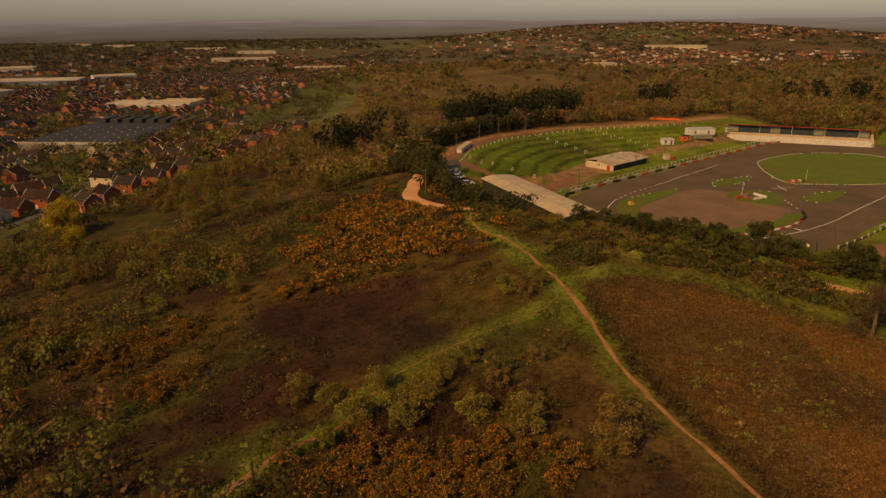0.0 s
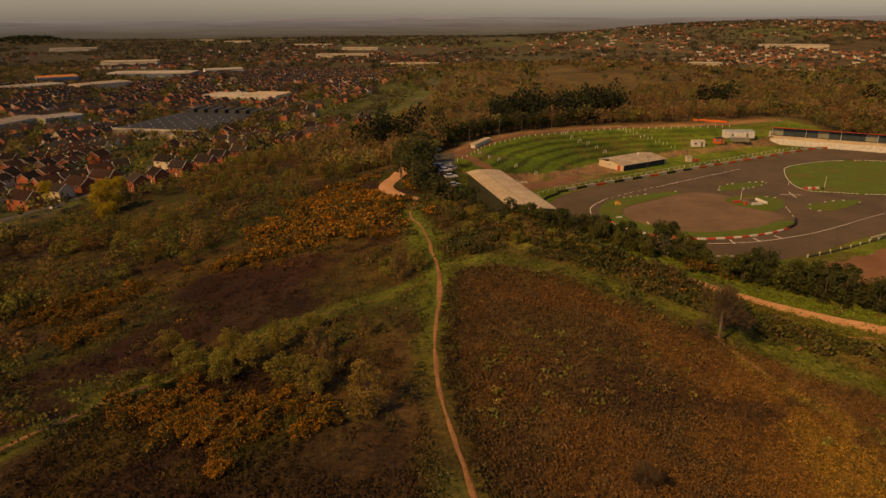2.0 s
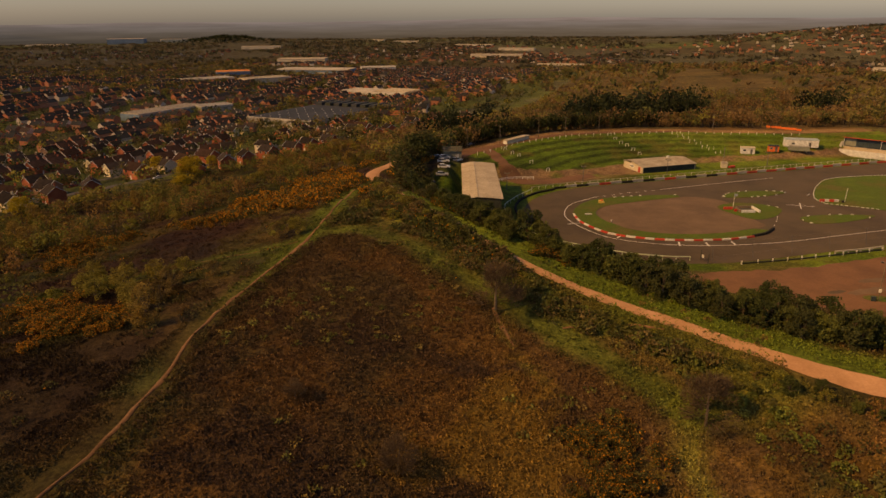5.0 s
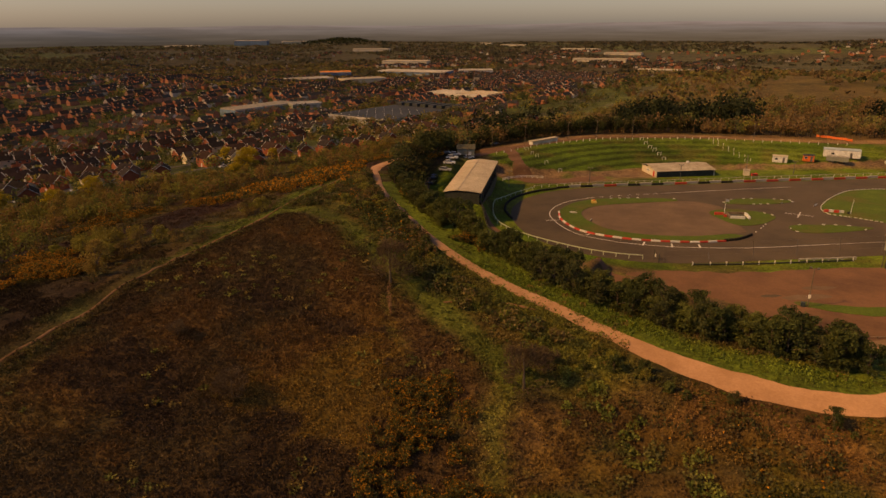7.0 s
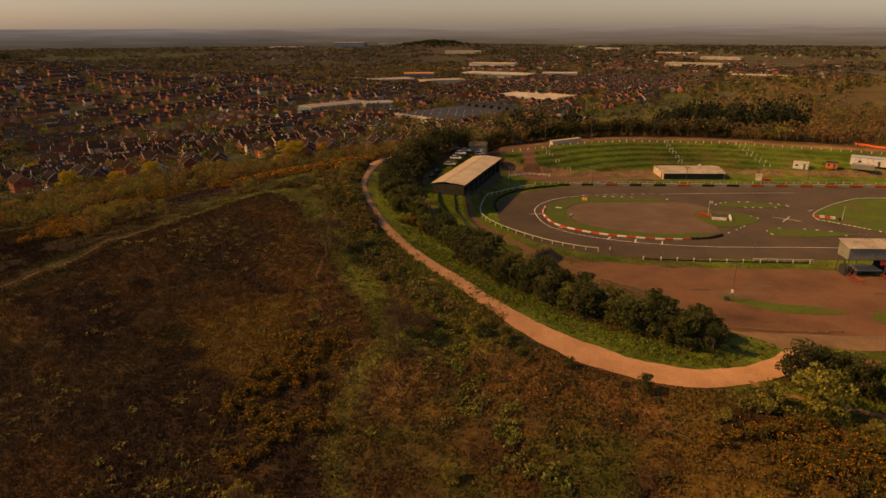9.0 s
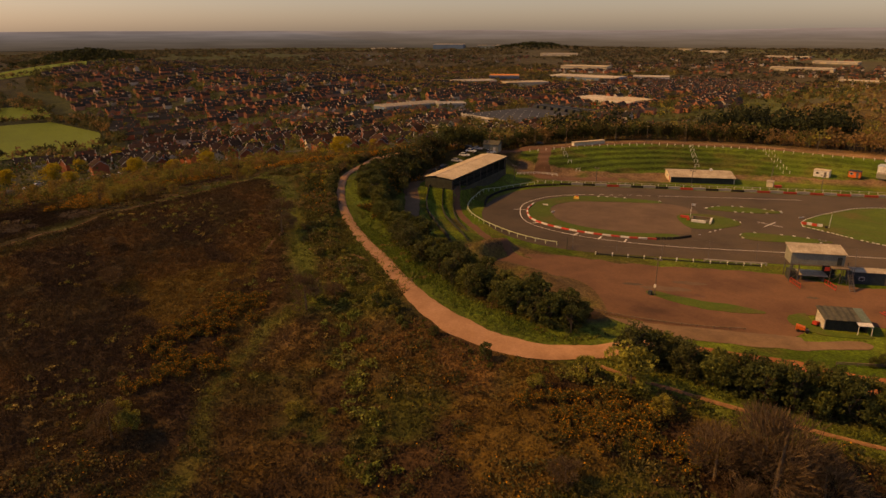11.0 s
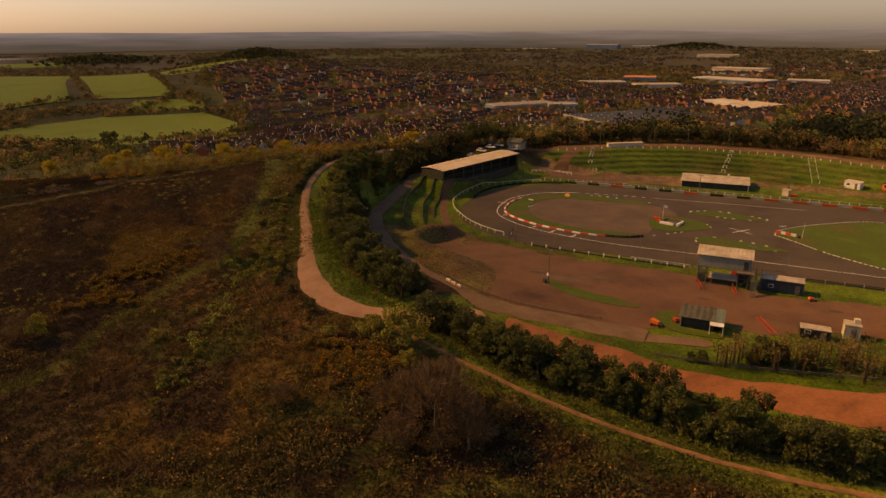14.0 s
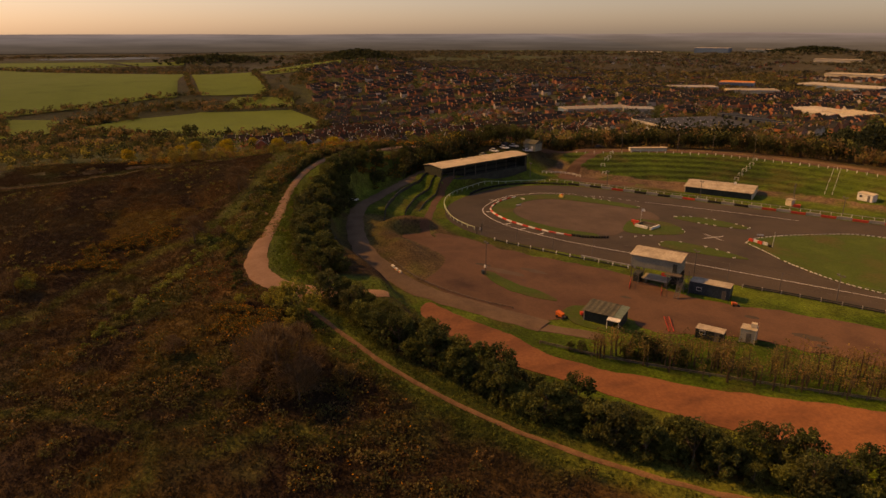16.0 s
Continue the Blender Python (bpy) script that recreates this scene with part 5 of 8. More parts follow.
def container(u, v, L, D, H, mat, label, turn=35.0, roof=M_OLDSHEET, name="site_cabin", group="cabins in the car park", sides=2):
    t = frame_box(name, u, v, label, "cabin", turn, group)
    g = Geo().box(0, 0, 0.12, L - 0.16, D - 0.16, H - 0.12)
    part("body", g, mat, t)
    n = int(L / 0.3)
    for s in (-1, 1):
        ribs = Geo()
        for i in range(n):
            ribs.box(-L / 2 + 0.2 + i * (L - 0.4) / max(n - 1, 1), s * (D / 2 - 0.06), 0.15, 0.14, 0.06, H - 0.25)
        part("side_ribs", ribs, mat, t)
    for a in (-1, 1):
        for b in (-1, 1):
            part("corner_post", Geo().box(a * (L / 2 - 0.08), b * (D / 2 - 0.08), 0, 0.16, 0.16, H), mat, t)
    part("roof", sheet_roof(L, D, H + 0.08, H + 0.02, 0.05, 0.04, 0.3), roof, t)
    d = part("door", Geo().box(L / 2 - 1.2, -D / 2 - 0.02, 0.15, 0.9, 0.08, 2.0), M_STEEL, t)
    part("handle", Geo().rod((L / 2 - 0.9, -D / 2 - 0.09, 1.0), (L / 2 - 0.9, -D / 2 - 0.09, 1.15), 0.03, None, 4), M_WHITE, d)
    if sides > 1:
        window_on(t, -L / 4, -D / 2 - 0.01, 1.1, 1.1, 0.8)
    return t


container(237.6, 48.2, 8.8, 3.4, 3.0, M_BLUE, "navy site cabin with a pale rusty corrugated roof")
container(242.8, 24.6, 5.2, 2.4, 2.1, M_DARKWALL, "low dark green store with white end panels", group="cabins in the car park")
cream = container(249.2, 27.6, 2.8, 2.6, 2.9, M_CREAM, "small cream block cabin with a box on its roof", sides=1)
part("roof_box", Geo().box(0.7, 0.4, 3.0, 1.0, 1.0, 0.8), M_CREAM, cream)


def lean_shed():
    t = frame_box("shed", 222.6, 21.4, "dark open shed with a mossy corrugated roof and pale awning", "shed", 35)
    L, D = 7.8, 4.8
    part("back_wall", Geo().box(0, D / 2 - 0.1, 0, L, 0.2, 2.9), M_DARKWALL, t)
    for s in (-1, 1):
        part("side_wall", Geo().prism([(s * (L / 2 - 0.1) - 0.1, -D / 2), (s * (L / 2 - 0.1) + 0.1, -D / 2), (s * (L / 2 - 0.1) + 0.1, D / 2 - 0.2), (s * (L / 2 - 0.1) - 0.1, D / 2 - 0.2)], 0, [2.3, 2.3, 2.95, 2.95]), M_CONCRETE if s < 0 else M_DARKWALL, t)
    part("front_wall", Geo().box(-0.6, -D / 2 + 0.3, 0, L - 1.6, 0.15, 2.1), M_DARKWALL, t)
    part("roof", sheet_roof(L * 0.78, D, 3.1, 2.4, 0.3, 0.1, 0.55), M_DARKSHEET, t, "mossy dark ribbed roof sheets").location.x = -0.85
    part("roof_patch", sheet_roof(L * 0.2, D, 3.1, 2.4, 0.25, 0.05, 0.4), surface("green_sheet", (0.10, 0.14, 0.11), (0.15, 0.19, 0.15), 0.6, 4, 0.8, 0.2), t, "faded green roof sheets").location.x = 3.2
    part("awning", Geo().prism([(1.6, -D / 2 - 1.5), (4.2, -D / 2 - 1.5), (4.2, -D / 2 + 0.3), (1.6, -D / 2 + 0.3)], [2.0, 2.0, 2.3, 2.3], [2.08, 2.08, 2.38, 2.38]), M_WHITE, t, "pale flat awning")
    for px in (1.7, 4.1):
        part("post", Geo().rod((px, -D / 2 - 1.4, 0), (px, -D / 2 - 1.4, 2.0), 0.07, None, 5), M_WHITE, t)
    part("gutter_post", Geo().rod((L / 2 + 0.3, D / 2, 0), (L / 2 + 0.3, -D / 2, 2.4), 0.05, None, 4), M_TIMBER, t)


lean_shed()


def kiosk(x, y, L, D, H, mat, roof, label, turn=4.0, category="cabin", window=True):
    t = thing("kiosk", x, y, float(gz(x, y)), label, category, "cabins behind the far straight", turn)
    part("wall", Geo().box(0, 0, 0, L, D, H), mat, t)
    part("roof", sheet_roof(L, D, H + 0.22, H + 0.04, 0.15, 0.03, 0.4), roof, t)
    if window:
        window_on(t, -L / 4, -D / 2 - 0.01, 1.0, 1.2, 0.9)
        d = part("door", Geo().box(L / 4, -D / 2 - 0.02, 0.05, 0.85, 0.06, 2.0), M_STEEL, t)
        part("handle", Geo().rod((L / 4 + 0.3, -D / 2 - 0.08, 1.0), (L / 4 + 0.3, -D / 2 - 0.08, 1.12), 0.03, None, 4), M_WHITE, d)
    return t


kiosk(122.9, 284.4, 5.4, 2.6, 2.5, M_WHITE, M_CREAM, "white ticket kiosk with a flat pale roof")
kiosk(133.0, 288.6, 4.0, 2.6, 2.3, M_ORANGEPAINT, M_FLATROOF, "small orange-red cabin with a grey roof")
kiosk(144.6, 299.0, 13.0, 4.2, 3.0, M_WHITE, surface("pale_blue_sheet", (0.36, 0.42, 0.42), (0.46, 0.52, 0.52), 0.4, 3, 0.7, 0.1), "long white tea hut with a pale blue-grey roof", 2.0)
kiosk(112.9, 260.4, 2.2, 2.0, 2.0, M_CREAM, M_OLDSHEET, "small cream box hut beside a mast", 10.0, window=False)


def trailer():
    x, y = 143.2, 292.4
    t = thing("trailer", x, y, float(gz(x, y)), "grey box trailer parked on gravel", "trailer", "", 0)
    part("body", Geo().prism([(-3.9, -1.2), (3.9, -1.2), (3.9, 1.2), (-3.9, 1.2)], 0.75, 2.5), M_GREYWALL, t)
    part("roof", Geo().prism([(-3.8, -1.1), (3.8, -1.1), (3.8, 1.1), (-3.8, 1.1)], 2.5, 2.62), M_FARROOF, t)
    for px in (-2.6, -1.5, 2.4):
        for py in (-1.05, 1.05):
            w = part("wheel", Geo().rod((px, py - 0.12, 0.42), (px, py + 0.12, 0.42), 0.42, None, 12), M_RUBBER, t)
            part("hub", Geo().rod((px, py - 0.14, 0.42), (px, py + 0.14, 0.42), 0.18, None, 8), M_STEEL, w)
    part("tow_bar", Geo().rod((3.9, 0, 0.7), (5.3, 0, 0.5), 0.07, None, 5), M_STEEL, t)


trailer()


def far_stand():
    """Open terrace stand at the far bend, tan steps under a dark blue roof."""
    a, b = Vector((160.0, 302.0, 0)), Vector((214.0, 275.5, 0))
    d = (b - a).normalized()
    mid = (a + b) / 2
    L = (b - a).length
    t = thing("grandstand", mid.x, mid.y, 0.9, "terraced grandstand with tan steps, white front wall and dark blue back", "grandstand", "", math.degrees(math.atan2(d.y, d.x)))
    part("front_wall", Geo().box(0, 0.1, -1.2, L, 0.25, 2.9), M_WHITE, t, "white painted front wall")
    for i in range(5):
        part("seat_step", Geo().box(0, 0.8 + 0.95 * i, -1.2, L - 0.2, 0.95, 2.0 + 0.38 * i), M_ROOFSHEET, t)
    part("back_wall", Geo().box(0, 5.6, -1.2, L, 0.25, 7.1), M_BLUE, t, "dark blue back wall")
    part("roof", Geo().prism([(-L / 2 - 0.3, 3.8), (L / 2 + 0.3, 3.8), (L / 2 + 0.3, 6.2), (-L / 2 - 0.3, 6.2)], [6.1, 6.1, 5.8, 5.8], [6.22, 6.22, 5.92, 5.92]), M_FLATROOF, t)
    for i in range(14):
        px = -L / 2 + 0.3 + i * (L - 0.6) / 13
        part("post", Geo().rod((px, 4.0, 2.0), (px, 4.0, 6.1), 0.08, None, 5), M_WHITE if i % 3 == 0 else M_BLUE, t)
        if i < 13:
            part("back_panel", Geo().box(px + (L - 0.6) / 26, 5.42, 2.6, (L - 0.6) / 13 - 0.35, 0.12, 3.0), M_BLUE if i % 4 else M_GREYWALL, t)
    part("fascia", Geo().box(0, 3.75, 6.05, L + 0.6, 0.1, 0.22), M_RED, t, "thin red fascia")
    for s in (-1, 1):
        part("end_stair", Geo().prism([(s * (L / 2 + 0.6) - 0.5, 0.2), (s * (L / 2 + 0.6) + 0.5, 0.2), (s * (L / 2 + 0.6) + 0.5, 5.6), (s * (L / 2 + 0.6) - 0.5, 5.6)], -1.2, [0.4, 0.4, 4.2, 4.2]), M_CONCRETE, t)


far_stand()


def podium():
    t = frame_box("podium", 208.0, 96.0, "low walled podium with red and white boards on grass", "podium", 20)
    for cx, cy, sx, sy, m in ((-4.2, 0.5, 2.6, 0.6, M_RED), (0.2, -3.2, 4.2, 0.5, M_WHITE), (3.6, -1.0, 0.5, 5.0, M_WHITE), (-1.9, -1.2, 0.5, 4.0, M_TIMBER), (0.6, 1.6, 5.4, 0.4, M_TIMBER), (-2.9, -1.8, 0.8, 0.6, M_RED)):
        part("board", Geo().box(cx, cy, 0.1, sx, sy, 0.75), m, t)
    part("floor", Geo().box(0.8, -0.8, 0.1, 4.4, 4.0, 0.18), M_DARKSHEET, t)
    pole = part("flag_pole", Geo().rod((-2.6, 0.9, 0.1), (-2.6, 0.9, 5.0), 0.07, 0.05, 6), M_WHITE, t)
    part("flag", Geo().add([(-2.6, 0.9, 4.9), (-1.5, 1.2, 4.7), (-1.6, 1.15, 4.0), (-2.6, 0.9, 4.1), (-2.6, 0.93, 4.9), (-1.5, 1.23, 4.7), (-1.6, 1.18, 4.0), (-2.6, 0.93, 4.1)], [(0, 1, 2, 3), (7, 6, 5, 4), (0, 4, 5, 1), (1, 5, 6, 2), (2, 6, 7, 3), (3, 7, 4, 0)]), M_WHITE, pole)


podium()


def marshal_post():
    t = frame_box("marshal_post", 240.5, 95.4, "red and white marshal barrier with a pale flag mast on grass", "barrier", 10)
    for k in range(4):
        part("board", Geo().box(-2.6 + 1.4 * k, 0.3 * (k % 2), 0.12, 1.35, 0.5, 0.75), M_WHITE if k % 2 else M_RED, t)
    part("tyre_stack", Geo().rod((3.4, -0.3, 0.1), (3.4, -0.3, 0.7), 0.4, None, 10), M_RUBBER, t)
    part("mast", Geo().rod((4.0, 0, 0.1), (4.2, 0, 4.6), 0.08, 0.05, 6), M_WHITE, t)


marshal_post()
b = frame_box("straw_block", 170.8, 115.6, "small orange-yellow block on the grass ring", "block", 20)
part("body", Geo().prism([(-0.9, -0.5), (0.9, -0.5), (0.7, 0.5), (-0.8, 0.45)], 0.1, [0.8, 0.6, 0.9, 1.0]), M_YELLOW, b)
part("cap", Geo().box(0.1, 0.0, 0.85, 0.7, 0.5, 0.35), M_ORANGEPAINT, b)
for u, v, a in ((160.6, 104.5, -20), (163.4, 96, 60), (239.5, 103.5, 30)):
    t = frame_box("guard_board", u, v, "short white guard board lying on grass", "board", 35 + a, "loose white boards")
    part("plank", Geo().box(0, 0, 0.25, 2.0, 0.12, 0.35), M_WHITE, t)
    for s in (-0.7, 0.7):
        part("foot", Geo().box(s, 0, 0.0, 0.15, 0.4, 0.3), M_TIMBER, t)


def lamp_pole(x, y, high, label, head=True, group="lamp poles", mat=M_TIMBER):
    t = thing("lamp_pole", x, y, float(gz(x, y)), label, "pole", group)
    part("shaft", Geo().rod((0, 0, -0.2), (0, 0, high), 0.14, 0.09, 8), mat, t)
    part("cross_arm", Geo().rod((-0.8, 0, high - 0.3), (0.8, 0, high - 0.3), 0.06, None, 5), M_STEEL, t)
    if head:
        for s in (-0.7, 0.7):
            part("lamp_head", Geo().prism([(s - 0.25, -0.2), (s + 0.25, -0.2), (s + 0.2, 0.25), (s - 0.2, 0.25)], high - 0.25, high + 0.05), M_STEEL, t)
    return t


lp = lamp_pole(136.4, 133.2, 8.6, "tall timber lamp pole with a white box on dirt")
part("meter_box", Geo().box(0, -0.2, 2.0, 0.45, 0.3, 0.7), M_WHITE, lp, "white box on the pole")
part("base_cabinet", Geo().box(-0.9, -0.3, 0, 0.8, 0.6, 1.0), M_BLUE, lp, "dark blue cabinet at the foot")
for x, y, h in ((24, 254, 8.5), (36, 276, 8.5), (46, 287, 8.5), (12, 246, 8), (60, 297, 8.5), (110, 318, 8), (21, 205, 7), (8, 176, 7), (27, 151, 6)):
    lamp_pole(x, y, h, "slim dark pole among trees behind the terraces", head=False)
for u, v in ((231, 60.8), (262, 60.5), (147, 137.5), (178, 142.5), (213, 143.5), (258, 144)):
    lamp_pole(*W(u, v), 6.0, "slim dark floodlight pole beside the track", mat=M_STEEL)
mast = thing("lattice_mast", *W(242.5, 150.2), 0.0, "dark lattice mast behind the far straight", "mast")
for s in ((-0.3, -0.3), (0.3, -0.3), (0.0, 0.35)):
    part("leg", Geo().rod((s[0], s[1], 0), (s[0] * 0.4, s[1] * 0.4, 7.5), 0.06, None, 4), M_STEEL, mast)
for k in range(7):
    part("brace", Geo().rod((-0.28, -0.28, k), (0.26, -0.26, k + 1), 0.04, None, 3).rod((0.26, -0.26, k + 1), (0, 0.3, k + 1.6), 0.04, None, 3), M_STEEL, mast)
sk = frame_box("skip", 244.2, 147.0, "small red skip beside the cream hut", "skip", 35)
part("tub", Geo().prism([(-1.1, -0.6), (1.1, -0.6), (1.1, 0.6), (-1.1, 0.6)], 0.1, [0.7, 1.0, 1.0, 0.7]), M_RED, sk)
part("rim", Geo().box(0, -0.62, 0.75, 2.3, 0.08, 0.12).box(0, 0.62, 0.75, 2.3, 0.08, 0.12), M_RED, sk)


def barrow(u, v, label, mat, size=1.0, turn=20, name="dumper"):
    t = frame_box(name, u, v, label, "machine", turn)
    part("hopper", Geo().prism([(-0.9 * size, -0.55 * size), (0.7 * size, -0.55 * size), (0.7 * size, 0.55 * size), (-0.9 * size, 0.55 * size)], 0.5 * size, [1.35 * size, 1.0 * size, 1.0 * size, 1.35 * size]), mat, t)
    part("chassis", Geo().box(0.5 * size, 0, 0.35 * size, 1.8 * size, 0.5 * size, 0.25 * size), M_STEEL, t)
    for a in (-0.5, 1.1):
        for c in (-0.6, 0.6):
            part("wheel", Geo().rod((a * size, (c - 0.1) * size, 0.32 * size), (a * size, (c + 0.1) * size, 0.32 * size), 0.32 * size, None, 10), M_RUBBER, t)


barrow(214.2, 17.6, "small orange-red dumper parked at the lane edge", M_ORANGEPAINT)
barrow(218.0, 21.0, "red mower parked beside the shed", M_RED, 0.8, 80, "mower")
barrow(243.6, 44.4, "small orange machine parked by the cabin", M_ORANGEPAINT, 0.7, 60)
fr = frame_box("steel_frame", 234.4, 26.2, "red steel frame trestle lying on dirt", "trestle", 150)
for s in (-0.5, 0.5):
    part("side_bar", Geo().rod((-3.4, s, 0.15), (3.4, s, 0.6), 0.08, None, 4), M_RED, fr)
for k in range(8):
    part("rung", Geo().rod((-3.0 + 0.85 * k, -0.5, 0.18 + 0.055 * k), (-3.0 + 0.85 * k, 0.5, 0.18 + 0.055 * k), 0.05, None, 4), M_RED, fr)
for u, v in ((167, 20.6), (168.6, 19.9), (170.3, 19.2)):
    t = frame_box("road_barrier", u, v, "white plastic barrier beside the lane", "barrier", 15, "white plastic barriers")
    part("body", Geo().prism([(-0.6, -0.2), (0.6, -0.2), (0.5, 0.2), (-0.5, 0.2)], 0.05, 0.75), M_WHITE, t)
    part("band", Geo().box(0, -0.2, 0.4, 0.9, 0.05, 0.15), M_ORANGEPAINT if u > 168 else M_WHITE, t)
rail_fence([(163, 24.5), (172, 20.5), (184, 17), (196, 15.6), (204, 16)], "low dark timber rail beside the lane", 3.0, 0.6, (0.45,), M_TIMBER, M_TIMBER, "timber_rail", group="")
rail_fence([(216, 4.0), (228, 5.0), (244, 8.4), (262, 13), (285, 20)], "low dark timber rail along the orange track", 3.4, 0.8, (0.4, 0.7), M_TIMBER, M_TIMBER, "timber_rail", group="")

# sign gate at the corner of the fence
gt = frame_box("fence_gate", 168.5, 60.6, "green mesh gate with a white notice at the bank", "gate", 125)
for px in (-1.4, 1.4):
    part("post", Geo().rod((px, 0, 0), (px, 0, 2.6), 0.09, None, 6), M_DARKWALL, gt)
for k in range(5):
    part("bar", Geo().rod((-1.4, 0, 0.4 + 0.5 * k), (1.4, 0, 0.4 + 0.5 * k), 0.03, None, 4), M_DARKWALL, gt)
part("notice", Geo().box(0.6, 0.06, 0.9, 0.7, 0.05, 0.8), M_WHITE, gt, "white notice plate")

# shack, wall and orange netting on the rim
t = thing("shack", 17.2, 211.0, float(gz(17.2, 211.0)), "small grey gatehouse with a low pitched roof", "hut", "", 25)
part("wall", Geo().box(0, 0, -0.5, 6.4, 5.0, 3.4), M_GREYWALL, t)
part("roof", Geo().add([(-3.6, -2.9, 2.8), (3.6, -2.9, 2.8), (3.6, 2.9, 2.8), (-3.6, 2.9, 2.8), (-3.6, 0, 4.2), (3.6, 0, 4.2)], [(0, 1, 5, 4), (2, 3, 4, 5), (0, 4, 3), (1, 2, 5), (0, 3, 2, 1)]), M_DARKSHEET, t)
d = part("door", Geo().box(1.6, -2.53, -0.4, 1.0, 0.08, 2.1), M_WHITE, t)
part("handle", Geo().rod((1.9, -2.6, 0.6), (1.9, -2.6, 0.75), 0.03, None, 4), M_STEEL, d)
t = thing("block_wall", 28.3, 265.5, float(gz(28.3, 265.5)), "long low white-topped block store on the rim", "store", "", 70)
part("wall", Geo().box(0, 0, -0.4, 17.0, 2.2, 2.0), M_CREAM, t)
part("roof", Geo().box(0, 0, 1.6, 17.6, 2.8, 0.16), M_ROOFSHEET, t)
part("end_panel", Geo().box(-8.55, 0, -0.2, 0.1, 1.8, 1.6), M_WHITE, t)
t = thing("safety_netting", 142.0, 334.0, float(gz(142, 334)), "orange plastic netting strung between stakes", "netting", "", -28)
for k in range(8):
    part("stake", Geo().rod((-8 + 2.3 * k, 0, -0.2), (-8 + 2.3 * k, 0, 1.3), 0.05, None, 4), M_TIMBER, t)
    if k < 7:
        part("net_panel", Geo().box(-6.85 + 2.3 * k, 0, 0.15 + 0.08 * (k % 3), 2.3, 0.05, 1.0), M_ORANGEPAINT, t)


def car_thing(name, x, y, turn, paint, label, group="parked cars", z=None, van=False):
    t = thing(name, x, y, float(gz(x, y)) if z is None else z, label, "car", group, turn)
    L, Wd = (5.0, 1.95) if van else (4.2, 1.75)
    if van:
        side = [(-2.4, 0.35), (2.4, 0.35), (2.45, 1.0), (1.7, 1.25), (1.2, 2.1), (-2.4, 2.15)]
    else:
        side = [(-2.05, 0.32), (2.05, 0.32), (2.08, 0.72), (1.2, 0.9), (-1.7, 0.95), (-2.1, 0.85)]
    v = [(a, -Wd / 2, h) for a, h in side] + [(a, Wd / 2, h) for a, h in side]
    n = len(side)
    part("body", Geo().add(v, [tuple(range(n)), tuple(range(n, 2 * n))[::-1]] + [(i, i + n, (i + 1) % n + n, (i + 1) % n) for i in range(n)]), paint, t)
    if not van:
        low, top = [(-1.75, -0.8), (0.85, -0.8), (0.85, 0.8), (-1.75, 0.8)], [(-1.35, -0.62), (0.25, -0.62), (0.25, 0.62), (-1.35, 0.62)]
        vv_ = [(a, b, 0.93) for a, b in low] + [(a, b, 1.4) for a, b in top]
        part("glasshouse", Geo().add(vv_, [(0, 1, 5, 4), (1, 2, 6, 5), (2, 3, 7, 6), (3, 0, 4, 7)]), M_GLASS, t)
        part("roof", Geo().prism(top, 1.395, 1.45), paint, t)
    else:
        part("windscreen", Geo().add([(1.72, -0.85, 1.26), (1.72, 0.85, 1.26), (1.24, 0.8, 2.05), (1.24, -0.8, 2.05)], [(0, 1, 2, 3)]), M_GLASS, t)
    for px in (-1.3, 1.3):
        for py in (-Wd / 2 + 0.08, Wd / 2 - 0.08):
            w = part("wheel", Geo().rod((px, py - 0.1, 0.32), (px, py + 0.1, 0.32), 0.32, None, 12), M_RUBBER, t)
            part("rim", Geo().rod((px, py - 0.11, 0.32), (px, py + 0.11, 0.32), 0.19, None, 8), M_STEEL, w)
    for s in (-0.6, 0.6):
        part("headlight", Geo().box((2.4 if van else 2.05), s, 0.6, 0.08, 0.3, 0.14), M_WHITE, t)
    return t


for x, y, a, k, nm in ((20.6, 206.5, 60, 0, 0), (15.4, 197.6, 200, 4, 0), (22.0, 178, 110, 2, 0), (19.2, 196.0, 20, 0, 0), (21.4, 190.0, 20, 0, 0), (17.6, 201.4, 25, 1, 0), (22.8, 184.4, 20, 1, 0), (24.4, 172.6, 100, 4, 0), (67.2, 116.4, 130, 0, 0), (12.0, 250, 70, 4, 0)):
    car_thing("car", x, y, a, M_CARS[k], ("white", "silver", "dark blue", "red", "black")[k] + " car parked on the gravel behind the grandstand" if y > 150 else "white car parked on the shaded drive")

# ---- the estate below the hill ----
M_TOWN = tinted("estate_brick_and_tile", 0.9, 0.9, 0.0, lo=0.7, hi=1.25)
HOUSE_WALLS = [np.array(c) for c in ((0.52, 0.205, 0.110), (0.58, 0.255, 0.150), (0.44, 0.245, 0.165), (0.64, 0.54, 0.44), (0.48, 0.225, 0.135), (0.44, 0.180, 0.105))]
HOUSE_ROOFS = [np.array(c) for c in ((0.036, 0.036, 0.035), (0.044, 0.040, 0.037), (0.064, 0.044, 0.035), (0.038, 0.040, 0.042))]


def gable_roof(L, D, eaves, ridge, over=0.35, thick=0.18):
    a, b = L / 2 + over, D / 2 + over
    drop = (ridge - eaves) * over / (D / 2)
    v = []
    for t in (0, thick):
        v += [(-a, -b, eaves - drop + t), (a, -b, eaves - drop + t), (a, 0, ridge + t), (-a, 0, ridge + t), (-a, b, eaves - drop + t), (a, b, eaves - drop + t)]
    return Geo().add(v, [(6, 7, 8, 9), (9, 8, 11, 10), (0, 3, 2, 1), (3, 4, 5, 2), (0, 1, 7, 6), (4, 10, 11, 5), (1, 2, 8, 7), (2, 5, 11, 8), (3, 0, 6, 9), (4, 3, 9, 10)])


